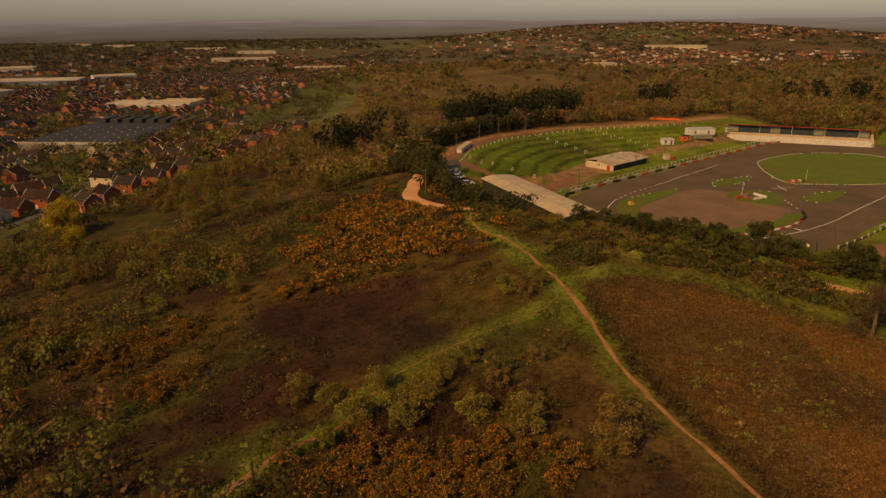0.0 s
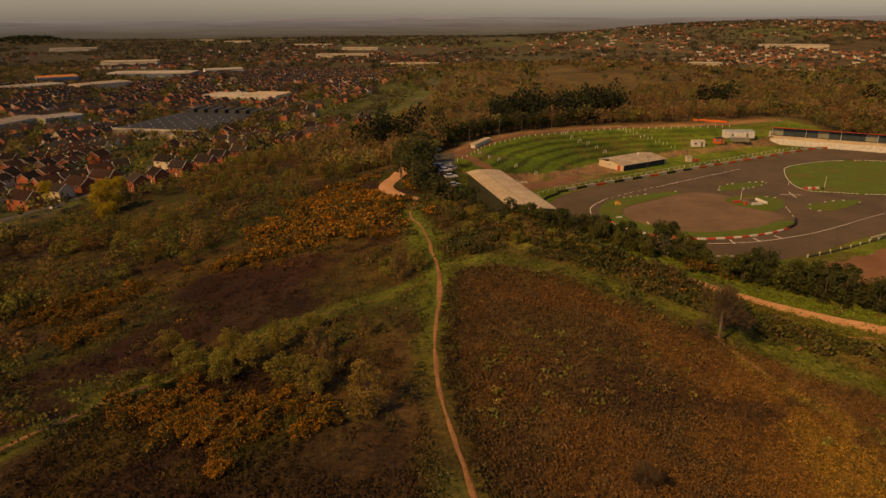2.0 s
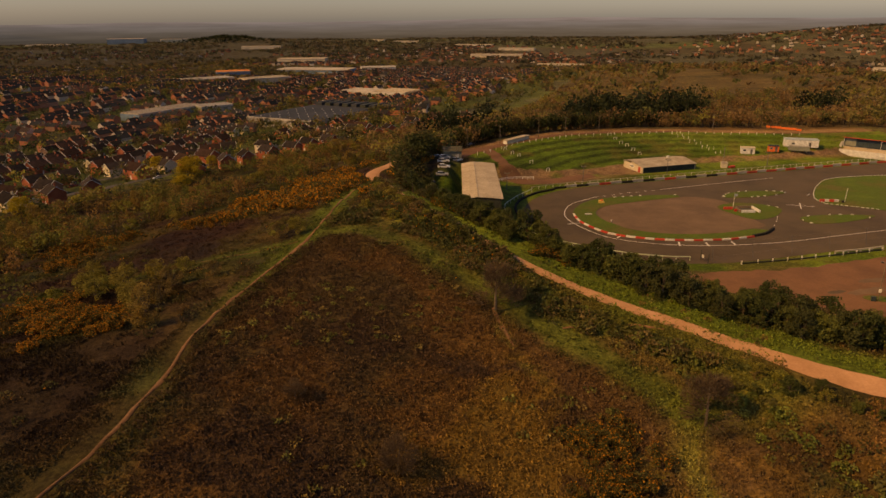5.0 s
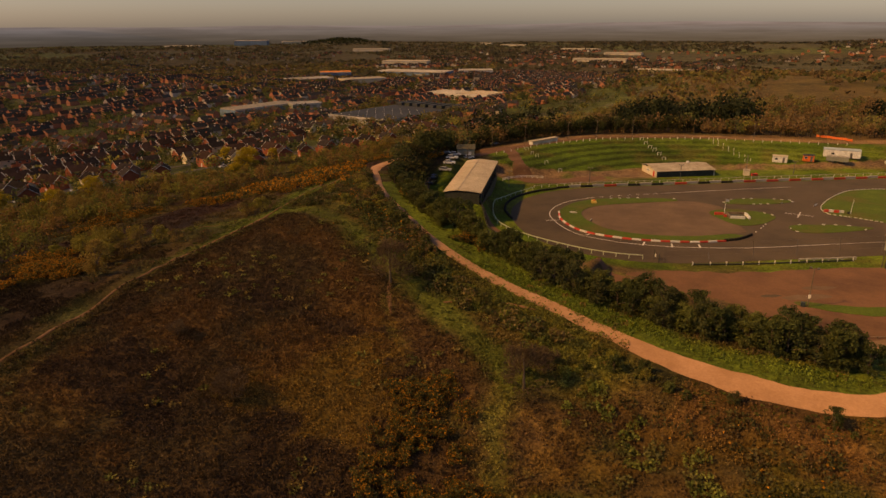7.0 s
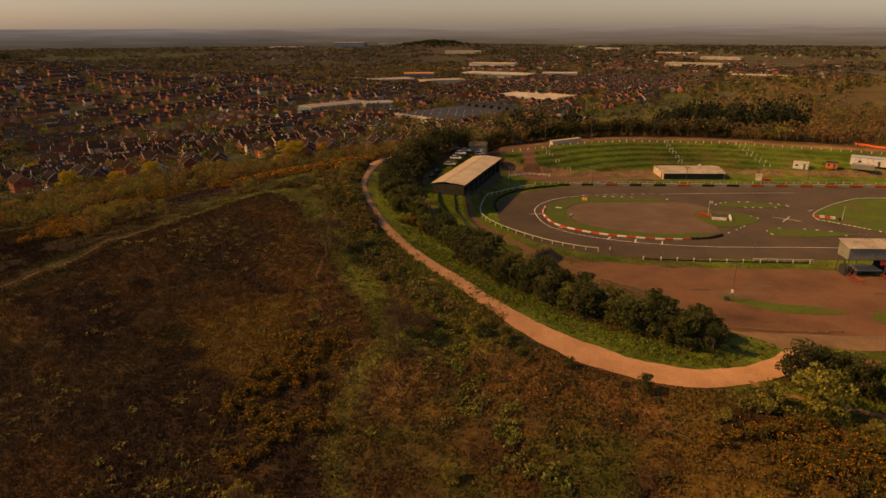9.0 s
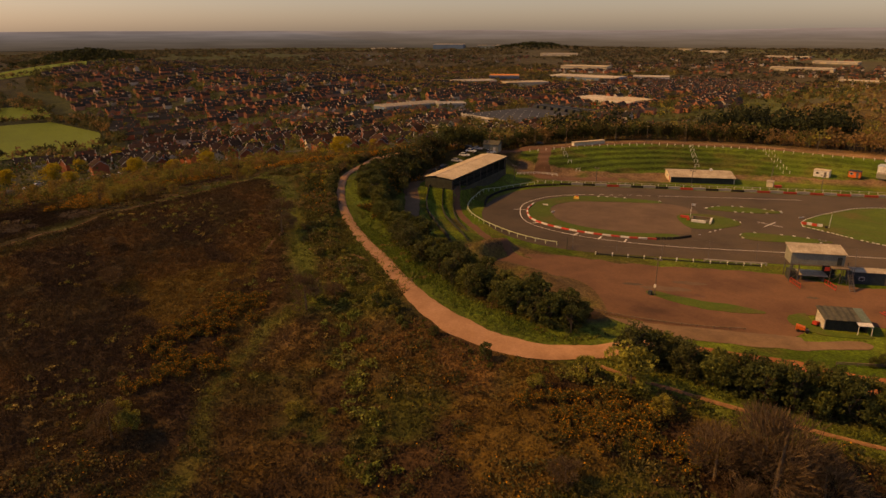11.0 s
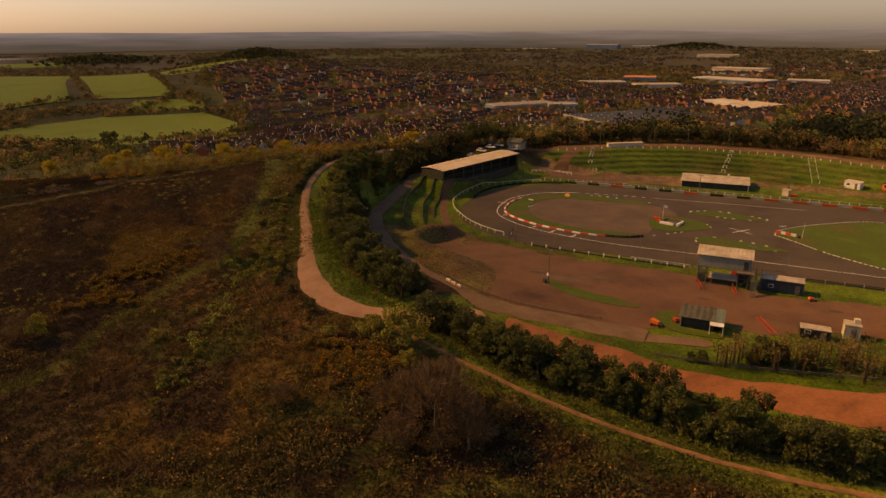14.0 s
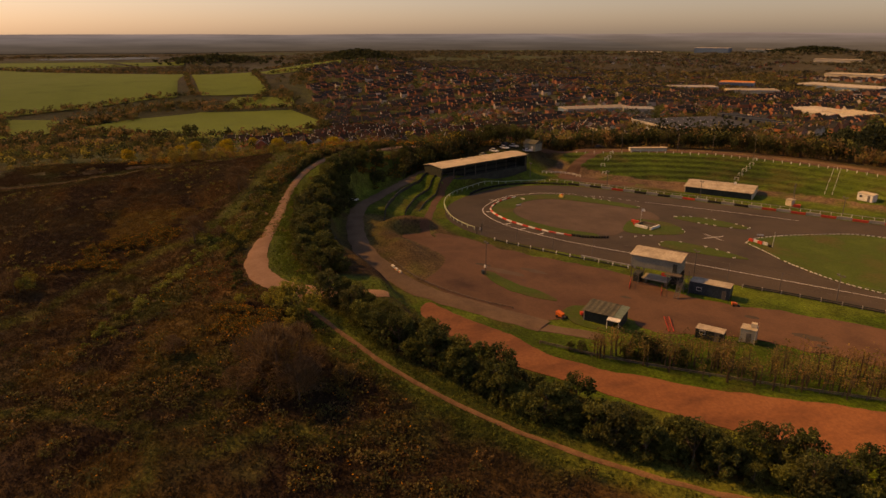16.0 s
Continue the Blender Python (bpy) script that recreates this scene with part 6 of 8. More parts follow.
def make_house(L, D, eaves, ridge, wall, roof, label, porch=False):
    """A brick house, ridge along x, built at the origin."""
    t = new("house")
    tagged(t, label, "house", "houses of the estate")
    body = Geo().box(0, 0, -1.5, L, D, eaves + 1.5)
    for s in (-1, 1):
        x0, x1 = sorted((s * L / 2, s * (L / 2 - 0.25)))
        body.add([(x0, -D / 2, eaves), (x1, -D / 2, eaves), (x1, D / 2, eaves), (x0, D / 2, eaves), (x0, 0, ridge), (x1, 0, ridge)], [(0, 1, 5, 4), (2, 3, 4, 5), (0, 4, 3), (1, 2, 5), (0, 3, 2, 1)])
    part("wall", body, wall, t)
    part("roof", gable_roof(L, D, eaves, ridge), roof, t)
    for s in (-1, 1):
        x = s * (L / 2 + 0.38)
        g = Geo()
        for q in (-1, 1):
            g.rod((x, q * (D / 2 + 0.35), eaves - 0.1), (x, 0, ridge + 0.12), 0.11, None, 4)
        part("bargeboard", g, M_BARGE, t)
    part("chimney", Geo().box(L * 0.22, 0.5, ridge - 0.8, 0.9, 0.6, 2.0), wall, t)
    for s in (-1, 1):
        for k in (-1, 1):
            w = part("window", Geo().box(k * L * 0.25, s * (D / 2 + 0.02), eaves - 1.7, 1.6, 0.1, 1.2), M_BARGE, t)
            part("pane", Geo().box(k * L * 0.25, s * (D / 2 + 0.05), eaves - 1.62, 1.4, 0.1, 1.04), M_GLASS, w)
    part("door", Geo().box(0.2, -D / 2 - 0.02, 0, 1.0, 0.1, 2.05), M_BARGE, t)
    if porch:
        part("garage", Geo().box(-L / 2 - 1.5, -0.6, -1.0, 2.9, D * 0.7, 3.6), wall, t)
        part("garage_roof", Geo().box(-L / 2 - 1.55, -0.6, 2.6, 3.1, D * 0.72, 0.2), roof, t)
    return t


PROTO = [make_house(8.6, 7.4, 4.9, 7.6, M_BRICK, M_TILE, "red brick house with white bargeboards and a dark tiled roof", True),
         make_house(11.5, 8.2, 5.0, 8.0, M_BRICK, M_REDTILE, "red brick semi-detached pair with a brown tiled roof"),
         make_house(9.2, 7.8, 4.8, 7.7, M_BROWNBRICK, M_TILE, "brown brick house with a dark tiled roof", True),
         make_house(12.5, 7.8, 4.7, 7.2, M_CREAM, M_TILE, "cream rendered pair of houses with a dark tiled roof")]
spots = []
EDGE_N = [(-158, 100), (-153, 145), (-156, 168), (-154, 184), (-151, 199), (-146, 212), (-141, 228), (-136, 246), (-131, 262), (-127, 280), (-122, 298), (-117, 318), (-112, 338), (-107, 358), (-101, 380), (-96, 402), (-92, 424), (-90, 446), (-86, 466), (-80, 486), (-74, 506)]
first_row = curve_points(EDGE_N, 0.5)
walked = np.concatenate([[0], np.cumsum(np.hypot(*np.diff(first_row, axis=0).T))])
for row, back in ((0, 0), (1, 26), (2, 52)):
    group_turn, pull = 0.0, 0.0
    for n, s in enumerate(np.arange(4 + 5 * row, walked[-1], 16.5 if row == 0 else 14.5)):
        if n % 4 == 0:
            group_turn, pull = RNG.normal(0, 14), RNG.normal(0, 3.5)
        if RNG.random() < 0.16 or n % 9 == 8:
            continue
        i = min(np.searchsorted(walked, s), len(first_row) - 2)
        t = first_row[i + 1] - first_row[i]
        ang = math.atan2(t[1], t[0])
        x, y = first_row[i] + np.array((-math.sin(ang), math.cos(ang))) * (back + pull + RNG.normal(0, 1.5))
        spots.append((x, y, math.degrees(ang) - (118 if row == 0 else 90 if row == 1 else 0) + group_turn + RNG.normal(0, 3), row))


def in_estate(x, y):
    edge = np.interp(y, EDGE_Y, EDGE_X)
    inner = np.interp(y, (-60, 40, 130, 205, 290, 560, 700, 1050), (-262, -285, -300, -345, -1090, -1120, -860, -800))
    return x < edge - (75 if y > 130 else 12) and x > inner and -50 < y < 1050


FACTORIES = [(-224, 530, 72, 112, 7, -8, "grey"), (-290, 760, 46, 36, 6, -10, "red"), (-238, 752, 44, 40, 6, -10, "cream"), (-252, 722, 66, 14, 5, -10, "red"), (-402, 526, 84, 26, 6, 84, "grey_shed"), (-372, 566, 34, 22, 6, 60, "pale"), (-700, 1040, 60, 36, 13, 40, "orange"), (-612, 856, 76, 34, 7, 62, "pale"), (-552, 925, 76, 34, 8, 60, "cream"), (-650, 1262, 160, 56, 9, 8, "blue"), (-545, 1350, 76, 40, 8, 30, "white"),
             (-2690, 2820, 180, 80, 26, 33, "blue"), (-2500, 3010, 210, 60, 16, 43, "cream"), (-2900, 2520, 190, 60, 5, 25, "cream"), (-900, 1620, 130, 60, 9, 20, "cream"), (520, 1330, 70, 30, 8, 8, "cream"), (610, 1345, 60, 26, 8, 8, "white"), (-160, 1500, 110, 36, 7, 5, "cream"), (-420, 1900, 150, 40, 8, 8, "cream"), (520, 1650, 70, 40, 9, 0, "cream"), (-1500, 2300, 150, 50, 10, 30, "cream"), (900, 2100, 180, 60, 10, -10, "cream"), (-1410, 3220, 60, 40, 8, 10, "cream"), (-1190, 3060, 120, 50, 7, 10, "cream"), (-700, 2590, 150, 50, 6, 5, "cream"), (-440, 2240, 120, 50, 6, 5, "cream")]


def clear_of_factories(x, y, gap=12):
    for cx, cy, L, D, H, turn, kind_ in FACTORIES:
        c, s = math.cos(radians(turn)), math.sin(radians(turn))
        p, q = (x - cx) * c + (y - cy) * s, -(x - cx) * s + (y - cy) * c
        if abs(p) < L / 2 + gap and abs(q) < D / 2 + gap:
            return False
    return True


c15, s15 = math.cos(radians(24)), math.sin(radians(24))
for bi in range(-14, 14):
    for bj in range(-4, 17):
        gx, gy = bi * 84.0, bj * 66.0
        bx, by = -420 + gx * c15 - gy * s15, 350 + gx * s15 + gy * c15
        ang = 84 + 60 * (float(vnoise(bx, by, 190, 61, 2)) - 0.5) 
        cross = 90 if RNG.random() < 0.22 else 0
        ca, sa = math.cos(radians(ang)), math.sin(radians(ang))
        for r in (-23, -6, 15):
            for k in range(6):
                p, q = -33 + 12.6 * k + RNG.normal(0, 0.6), r + RNG.normal(0, 1.0)
                x, y = bx + p * ca - q * sa, by + p * sa + q * ca
                if in_estate(x, y) and clear_of_factories(x, y) and RNG.random() < 0.74:
                    spots.append((x, y, ang + cross + RNG.normal(0, 2), 5))
spots.sort(key=lambda s: math.hypot(s[0] - 60, s[1] - 40) + (0 if s[3] < 3 else 60))
NEAR_HOUSES = 165
for n, (x, y, turn, row) in enumerate(spots[:NEAR_HOUSES]):
    k = 0 if row == 0 else int(RNG.choice([0, 1, 1, 2, 0, 3] if row != 1 else [1, 2, 2, 1, 3]))
    z = float(gz(x, y))
    m = pose(x, y, z, 0, 0, turn)
    if n < len(PROTO):
        k = n
        PROTO[n].matrix_basis = m
    else:
        copy_thing(PROTO[k], m)


def house_stuff(name, places, label, far=False):
    """Many small houses in one mesh: walls and gable roofs, coloured house by house."""
    V, F, T = [], [], []
    for x, y, turn in places:
        L, D = RNG.uniform(8, 13), RNG.uniform(7, 8.5)
        e, r = RNG.uniform(4.4, 5.2), RNG.uniform(7.0, 8.2)
        if far:
            L *= 1.1
        c, s = math.cos(radians(turn)), math.sin(radians(turn))
        z = float(gz(x, y))
        o = len(V)
        wall, roof = HOUSE_WALLS[RNG.integers(len(HOUSE_WALLS))] * RNG.uniform(0.8, 1.15), HOUSE_ROOFS[RNG.integers(4)] * RNG.uniform(0.7, 1.3)
        if far:
            # far walls dimmed in their colour to stand in for haze
            wall = wall * 0.72
            if RNG.random() < 0.12:
                wall = np.array((0.55, 0.50, 0.44))
        for px, py, pz in ((-1, -1, -1.5), (1, -1, -1.5), (1, 1, -1.5), (-1, 1, -1.5), (-1, -1, e), (1, -1, e), (1, 1, e), (-1, 1, e), (-1, 0, r), (1, 0, r)):
            a, b = px * L / 2, py * D / 2
            V.append((x + a * c - b * s, y + a * s + b * c, z + pz))
            T.append(wall)
        F += [(o, o + 1, o + 5, o + 4), (o + 2, o + 3, o + 7, o + 6), (o + 1, o + 2, o + 6, o + 5), (o + 3, o, o + 4, o + 7), (o + 5, o + 6, o + 9, o + 9), (o + 7, o + 4, o + 8, o + 8)]
        o = len(V)
        for px, py, pz in ((-1.06, -1.08, e - 0.2), (1.06, -1.08, e - 0.2), (1.06, 0, r + 0.15), (-1.06, 0, r + 0.15), (1.06, 1.08, e - 0.2), (-1.06, 1.08, e - 0.2)):
            a, b = px * L / 2, py * D / 2
            V.append((x + a * c - b * s, y + a * s + b * c, z + pz))
            T.append(roof)
        F += [(o, o + 1, o + 2, o + 3), (o + 3, o + 2, o + 4, o + 5)]
        o = len(V)
        for dz in (0, 1.6):
            for px, py in ((1.6, 0.1), (2.6, 0.1), (2.6, 0.8), (1.6, 0.8)):
                V.append((x + px * c - py * s, y + px * s + py * c, z + r - 0.6 + dz))
                T.append(wall)
        F += [(o, o + 1, o + 5, o + 4), (o + 1, o + 2, o + 6, o + 5), (o + 2, o + 3, o + 7, o + 6), (o + 3, o, o + 4, o + 7), (o + 4, o + 5, o + 6, o + 7)]
    me = bpy.data.meshes.new(name)
    me.from_pydata(V, [], [tuple(dict.fromkeys(f)) for f in F])
    at = me.color_attributes.new("tint", "FLOAT_COLOR", "POINT")
    at.data.foreach_set("color", np.hstack([np.array(T), np.ones((len(T), 1))]).astype(np.float32).ravel())
    me.materials.append(M_TOWN)
    tagged(new(name, me), label, "houses", kind="stuff")


house_stuff("estate_houses", [s[:3] for s in spots[NEAR_HOUSES:]], "brick houses of the estate in streets below the hill")
far_spots = []
for cx, cy, w, h, n, turn in ((-560, 1250, 300, 150, 260, 20), (-230, 1080, 170, 130, 170, 5), (300, 1800, 700, 260, 420, 10), (900, 1750, 420, 300, 200, -15), (-700, 1800, 500, 220, 320, 15), (-1250, 1150, 300, 200, 200, 30), (-100, 2300, 900, 220, 300, 0), (-1700, 1700, 420, 260, 160, 40), (-240, 880, 110, 60, 40, 20), (-1270, 790, 400, 110, 420, 15), (-330, 1240, 130, 230, 260, 70), (-850, 1560, 180, 60, 150, 12), (650, 1350, 260, 120, 120, 10), (1050, 2720, 850, 330, 620, -12), (1800, 2450, 420, 320, 260, -30)):
    for _ in range(n):
        a, b = RNG.uniform(-w, w), RNG.uniform(-h, h)
        b = round(b / 34) * 34 + RNG.normal(0, 4)
        c, s = math.cos(radians(turn)), math.sin(radians(turn))
        x, y = cx + a * c - b * s, cy + a * s + b * c
        if vnoise(x, y, 160, 66, 2) > 0.40 and clear_of_factories(x, y, 20):
            far_spots.append((x, y, turn + RNG.choice([0, 90]) + RNG.normal(0, 6)))
house_stuff("distant_houses", far_spots, "far rows of brick and white houses across the plain", True)

ROOF_OF = {"grey": (M_FLATROOF, M_CONCRETE), "grey_shed": (M_OLDSHEET, M_FARBLUE), "red": (M_FARROOF, M_RED), "white": (M_FARROOF, M_WHITE), "pale": (M_FARROOF, M_GREYWALL), "orange": (M_FARORANGE, M_FARBLUE), "cream": (M_OLDSHEET, M_CREAM), "blue": (M_FARROOF, M_FARBLUE)}
for cx, cy, L, D, H, turn, kind_ in FACTORIES:
    t = thing("factory", cx, cy, float(gz(cx, cy)), {"grey": "huge factory with a flat dark grey roof and pale walls", "grey_shed": "long shed with a weathered grey-green roof and blue walls", "red": "shop unit with red fascia and a pale roof", "white": "white industrial unit beyond the estate", "orange": "blue industrial unit with an orange roof", "blue": "long blue-clad warehouse with a pale roof", "pale": "industrial shed with a pale flat roof", "cream": "cream industrial shed with a buff roof"}[kind_], "factory", "factories beyond the estate", turn)
    roof, wall = ROOF_OF[kind_]
    part("wall", Geo().box(0, 0, -6, L, D, H + 6), wall, t)
    n = 5 if kind_ != "grey" else 1
    for i in range(n):
        b0, b1 = -D / 2 + i * D / n, -D / 2 + (i + 1) * D / n
        rise = 0.3 if kind_ == "grey" else 1.4
        part("roof_bay", Geo().add([(-L / 2, b0, H), (L / 2, b0, H), (L / 2, (b0 + b1) / 2, H + rise), (-L / 2, (b0 + b1) / 2, H + rise), (L / 2, b1, H), (-L / 2, b1, H)], [(0, 1, 2, 3), (3, 2, 4, 5), (0, 3, 5), (1, 4, 2), (0, 5, 4, 1)]), roof, t)
    part("parapet", Geo().box(0, -D / 2 - 0.3, H - 1.4, L + 0.6, 0.5, 2.0), M_FARROOF, t)
    if kind_ == "grey":
        for i in range(9):
            part("roof_unit", Geo().box(-L / 2 + 8 + 10.5 * i, D / 2 - 8, H, 6.5, 22, 3.2), M_DARKWALL if i % 2 else M_FLATROOF, t)
        for i in range(9):
            for j in range(6):
                part("skylight", Geo().box(-L / 2 + 8 + 11 * i, -D / 2 + 9 + 12 * j, H + 0.2, 0.6, 0.6, 0.35), M_WHITE, t)
    elif H < 12:
        for i in range(4):
            part("loading_door", Geo().box(-L / 2 + L * (i + 0.5) / 4, -D / 2 - 0.2, -1, L / 9, 0.3, 5), M_FARROOF, t)

for pts, w in (([(-170, 60), (-172, 120), (-170, 165), (-166, 200), (-156, 235), (-146, 275), (-134, 320), (-122, 365), (-112, 420), (-106, 470)], 6), ([(-210, 110), (-196, 180), (-186, 250), (-168, 310), (-152, 370), (-140, 440)], 6), ([(-300, 120), (-330, 220), (-380, 330), (-470, 460), (-540, 600), (-600, 760)], 9), ([(-170, 165), (-230, 190), (-330, 222), (-430, 250), (-520, 290)], 7), ([(-146, 275), (-220, 330), (-300, 420), (-380, 520)], 7), ([(-480, 230), (-540, 420), (-640, 620), (-700, 830)], 8), ([(-250, 480), (-180, 500), (-120, 480)], 7)):
    ribbon("estate_road", pts, w, M_ROAD, "grey asphalt estate road between houses", "road", 0.35, 3, 0.03, 6.0)
k = 0
for pts in ([(-170, 60), (-170, 165), (-156, 235), (-134, 320), (-112, 420)], [(-210, 110), (-196, 180), (-186, 250), (-168, 310)]):
    c = curve_points(pts, 7.0)
    for i in range(0, len(c) - 1):
        if RNG.random() < 0.45:
            d = c[i + 1] - c[i]
            a = math.atan2(d[1], d[0])
            off = RNG.choice([-4.6, 4.6])
            kind_ = int(RNG.choice([0, 0, 1, 1, 2, 3, 4]))
            car_thing("car", c[i][0] - math.sin(a) * off, c[i][1] + math.cos(a) * off, math.degrees(a) + RNG.choice([0, 180]), M_CARS[kind_], ("white", "silver", "dark blue", "red", "black")[kind_] + " car parked beside an estate road", "cars in the estate")

lake = [(-2860 + 130 * math.cos(a) * (1 + 0.12 * math.sin(3 * a)), -255 + 235 * math.sin(a)) for a in np.linspace(0, 2 * math.pi, 40, endpoint=False)]
plate("water", ccw(lake), -39.5, M_WATER, "pale still lake far out on the plain", "water", 8.0)

# ---- plants ----
def cards(points, size, tint, rng, stretch=1.0, up=0.35, jitter=0.25, upright=1.0, tri=False):
    """Small leaf-like quads at points, turned every way; size and tint per point."""
    n = len(points)
    nrm = rng.normal(size=(n, 3))
    nrm[:, 2] = (nrm[:, 2] + up) * upright
    nrm /= np.linalg.norm(nrm, axis=1)[:, None]
    a = np.cross(nrm, rng.normal(size=(n, 3)))
    a /= np.linalg.norm(a, axis=1)[:, None] + 1e-9
    b = np.cross(nrm, a)
    s = (np.asarray(size) * rng.uniform(1 - jitter, 1 + jitter, n))[:, None] / 2
    P = np.asarray(points)
    sh = rng.uniform(0.55, 1.0, (n, 1))
    if tri:
        s = s * 1.3
        three = np.stack([P - a * s - b * s * 0.6, P + a * s * sh - b * s * 0.6, P + a * s * (0.5 - sh * 0.5) + b * s], 1)
        return three.reshape(-1, 3), np.repeat(np.asarray(tint), 3, axis=0)
    quad = np.stack([P - a * s * stretch - b * s * sh, P + a * s * stretch * sh - b * s, P + a * s * stretch + b * s * sh, P - a * s * stretch * sh + b * s], 1)
    return quad.reshape(-1, 3), np.repeat(np.asarray(tint), 4, axis=0)


def as_triangles(v, c):
    """Quads cut into triangles."""
    order = np.array((0, 1, 2, 0, 2, 3))
    return v.reshape(-1, 4, 3)[:, order].reshape(-1, 3), c.reshape(-1, 4, 3)[:, order].reshape(-1, 3)


def cards_mesh(name, verts, tints, mat=M_LEAF, k=4):
    return mesh_from(name, verts, np.arange(len(verts)).reshape(-1, k), mat, tints)


def crown_points(rng, clumps, per, spread, low, high, clump_r, top=0.6):
    """Points on the shells of many clumps that make an uneven crown."""
    out, shade = [], []
    for _ in range(clumps):
        a, h = rng.uniform(0, 2 * math.pi), rng.uniform(0, 1) ** 0.8
        w = math.sin(math.pi * (0.15 + 0.75 * h)) ** top
        r = spread * w * math.sqrt(rng.uniform(0.05, 1))
        c = np.array((r * math.cos(a), r * math.sin(a), low + (high - low) * h))
        d = rng.normal(size=(per, 3))
        d /= np.linalg.norm(d, axis=1)[:, None]
        d[:, 2] *= 0.8
        rr = clump_r * rng.uniform(0.6, 1.15)
        out.append(c + d * rr * rng.uniform(0.45, 1.0, (per, 1)) ** 0.5)
        shade.append(np.full(per, rng.uniform(0.75, 1.3)))
    return np.vstack(out), np.concatenate(shade)


def limbs(rng, high, spread, n, r=0.12):
    """One tapering, bent trunk."""
    g = Geo()
    bend = rng.normal(0, 0.25, 2)
    v, f, m = [], [], 6
    for h, k in ((-0.4, 1.0), (high * 0.3, 0.8), (high * 0.6, 0.55), (high * 0.92, 0.15)):
        w = (max(h, 0) / high) ** 1.4
        v += [(bend[0] * w + r * k * math.cos(i * math.tau / m), bend[1] * w + r * k * math.sin(i * math.tau / m), h) for i in range(m)]
    for j in range(3):
        f += [(j * m + i, j * m + (i + 1) % m, (j + 1) * m + (i + 1) % m, (j + 1) * m + i) for i in range(m)]
    return g.add(v, f + [tuple(range(m))[::-1], tuple(range(3 * m, 4 * m))])


def limb_cards(rng, P, n, high, r):
    """Limbs as narrow tapering blades from the trunk out into the crown."""
    q = P[rng.integers(len(P), size=n)]
    base = np.stack([q[:, 0] * 0.08, q[:, 1] * 0.08, q[:, 2] * rng.uniform(0.35, 0.75, n)], 1)
    side = np.cross(q - base, rng.normal(size=(n, 3)))
    side /= np.linalg.norm(side, axis=1)[:, None] + 1e-9
    v = np.stack([base - side * r, base + side * r, q + side * r * 0.25, q - side * r * 0.25], 1).reshape(-1, 3)
    return v, np.tile(np.array((0.15, 0.11, 0.075)), (4 * n, 1))


def make_plant(name, rng, label, category, group, high, spread, clumps, per, clump_r, leaf, tone, low=0.5, limbs_n=6, second=None, share=0.0, up=0.35, trunk=True):
    t = new(name)
    tagged(t, label, category, group)
    if trunk:
        part("trunk", limbs(rng, high, spread, limbs_n, 0.03 * high ** 0.9), M_BARK, t)
    P, sh = crown_points(rng, clumps, per, spread, low, high, clump_r)
    P[:, 2] = np.maximum(P[:, 2], 0.05)
    T = np.array(tone)[None] * sh[:, None] * rng.uniform(0.75, 1.25, (len(P), 1))
    if second is not None:
        pick = rng.random(len(P)) < share
        pick &= P[:, 2] > low * 0.6
        v, c = cards(P[~pick], leaf, T[~pick], rng, up=up, tri=True)
        part("crown", cards_mesh("crown", v, c, M_LEAF, 3), None, t)
        # blossom stands a little outside the foliage
        Q = P[pick] * np.array((1.04, 1.04, 1.05)) + rng.normal(0, 0.05, (pick.sum(), 3))
        v, c = cards(Q, leaf * 0.8, np.array(second)[None] * rng.uniform(0.7, 1.25, (pick.sum(), 1)), rng, up=0.8, tri=True)
        part("blossom", cards_mesh("blossom", v, c, M_LEAF, 3), None, t)
    else:
        v, c = cards(P, leaf, T, rng, up=up, tri=True)
        if limbs_n:
            lv, lc = as_triangles(*limb_cards(rng, P, limbs_n * 3, high, 0.012 * high))
            v, c = np.vstack([v, lv]), np.vstack([c, lc])
        part("crown", cards_mesh("crown", v, c, M_LEAF, 3), None, t)
    return t


vr = np.random.default_rng(11)
HEDGE = [make_plant("tree", vr, "dense dark green tree in the belt beside the track", "tree", "dark trees of the belt", h, s, 40, 62, 0.85, 0.27, tone, 0.3, 7)
         for h, s, tone in ((5.6, 2.3, (0.082, 0.096, 0.028)), (6.4, 2.6, (0.066, 0.080, 0.025)), (4.8, 2.2, (0.100, 0.108, 0.030)), (5.9, 2.7, (0.076, 0.082, 0.029)), (4.2, 1.9, (0.120, 0.132, 0.034)))]
SCRUB = [make_plant("birch", vr, lab, "tree", "young birches on the heath", h, s, cl, 60, r, 0.185, tone, 0.6, 8)
         for h, s, cl, r, tone, lab in ((4.6, 2.0, 34, 0.72, (0.235, 0.190, 0.042), "young birch with thin olive spring leaf"), (3.6, 1.9, 30, 0.7, (0.225, 0.195, 0.040), "bushy young birch with olive leaf"), (5.4, 2.2, 38, 0.74, (0.25, 0.170, 0.045), "young birch with thin bronze leaf"), (3.0, 1.7, 26, 0.62, (0.215, 0.205, 0.042), "low sallow bush with yellow-green leaf"), (4.0, 1.9, 28, 0.68, (0.20, 0.140, 0.048), "young birch with sparse brown twigs"))]
GORSE = [make_plant("gorse_bush", vr, "gorse bush covered in orange-yellow blossom", "bush", "gorse on the heath", h, s, 16, 52, 0.5, 0.185, (0.095, 0.085, 0.025), 0.25, 0, (0.46, 0.20, 0.022), sh, trunk=False)
         for h, s, sh in ((1.3, 1.3, 0.5), (1.6, 1.7, 0.42), (1.1, 1.2, 0.6), (1.8, 1.6, 0.35), (1.4, 1.8, 0.22))]
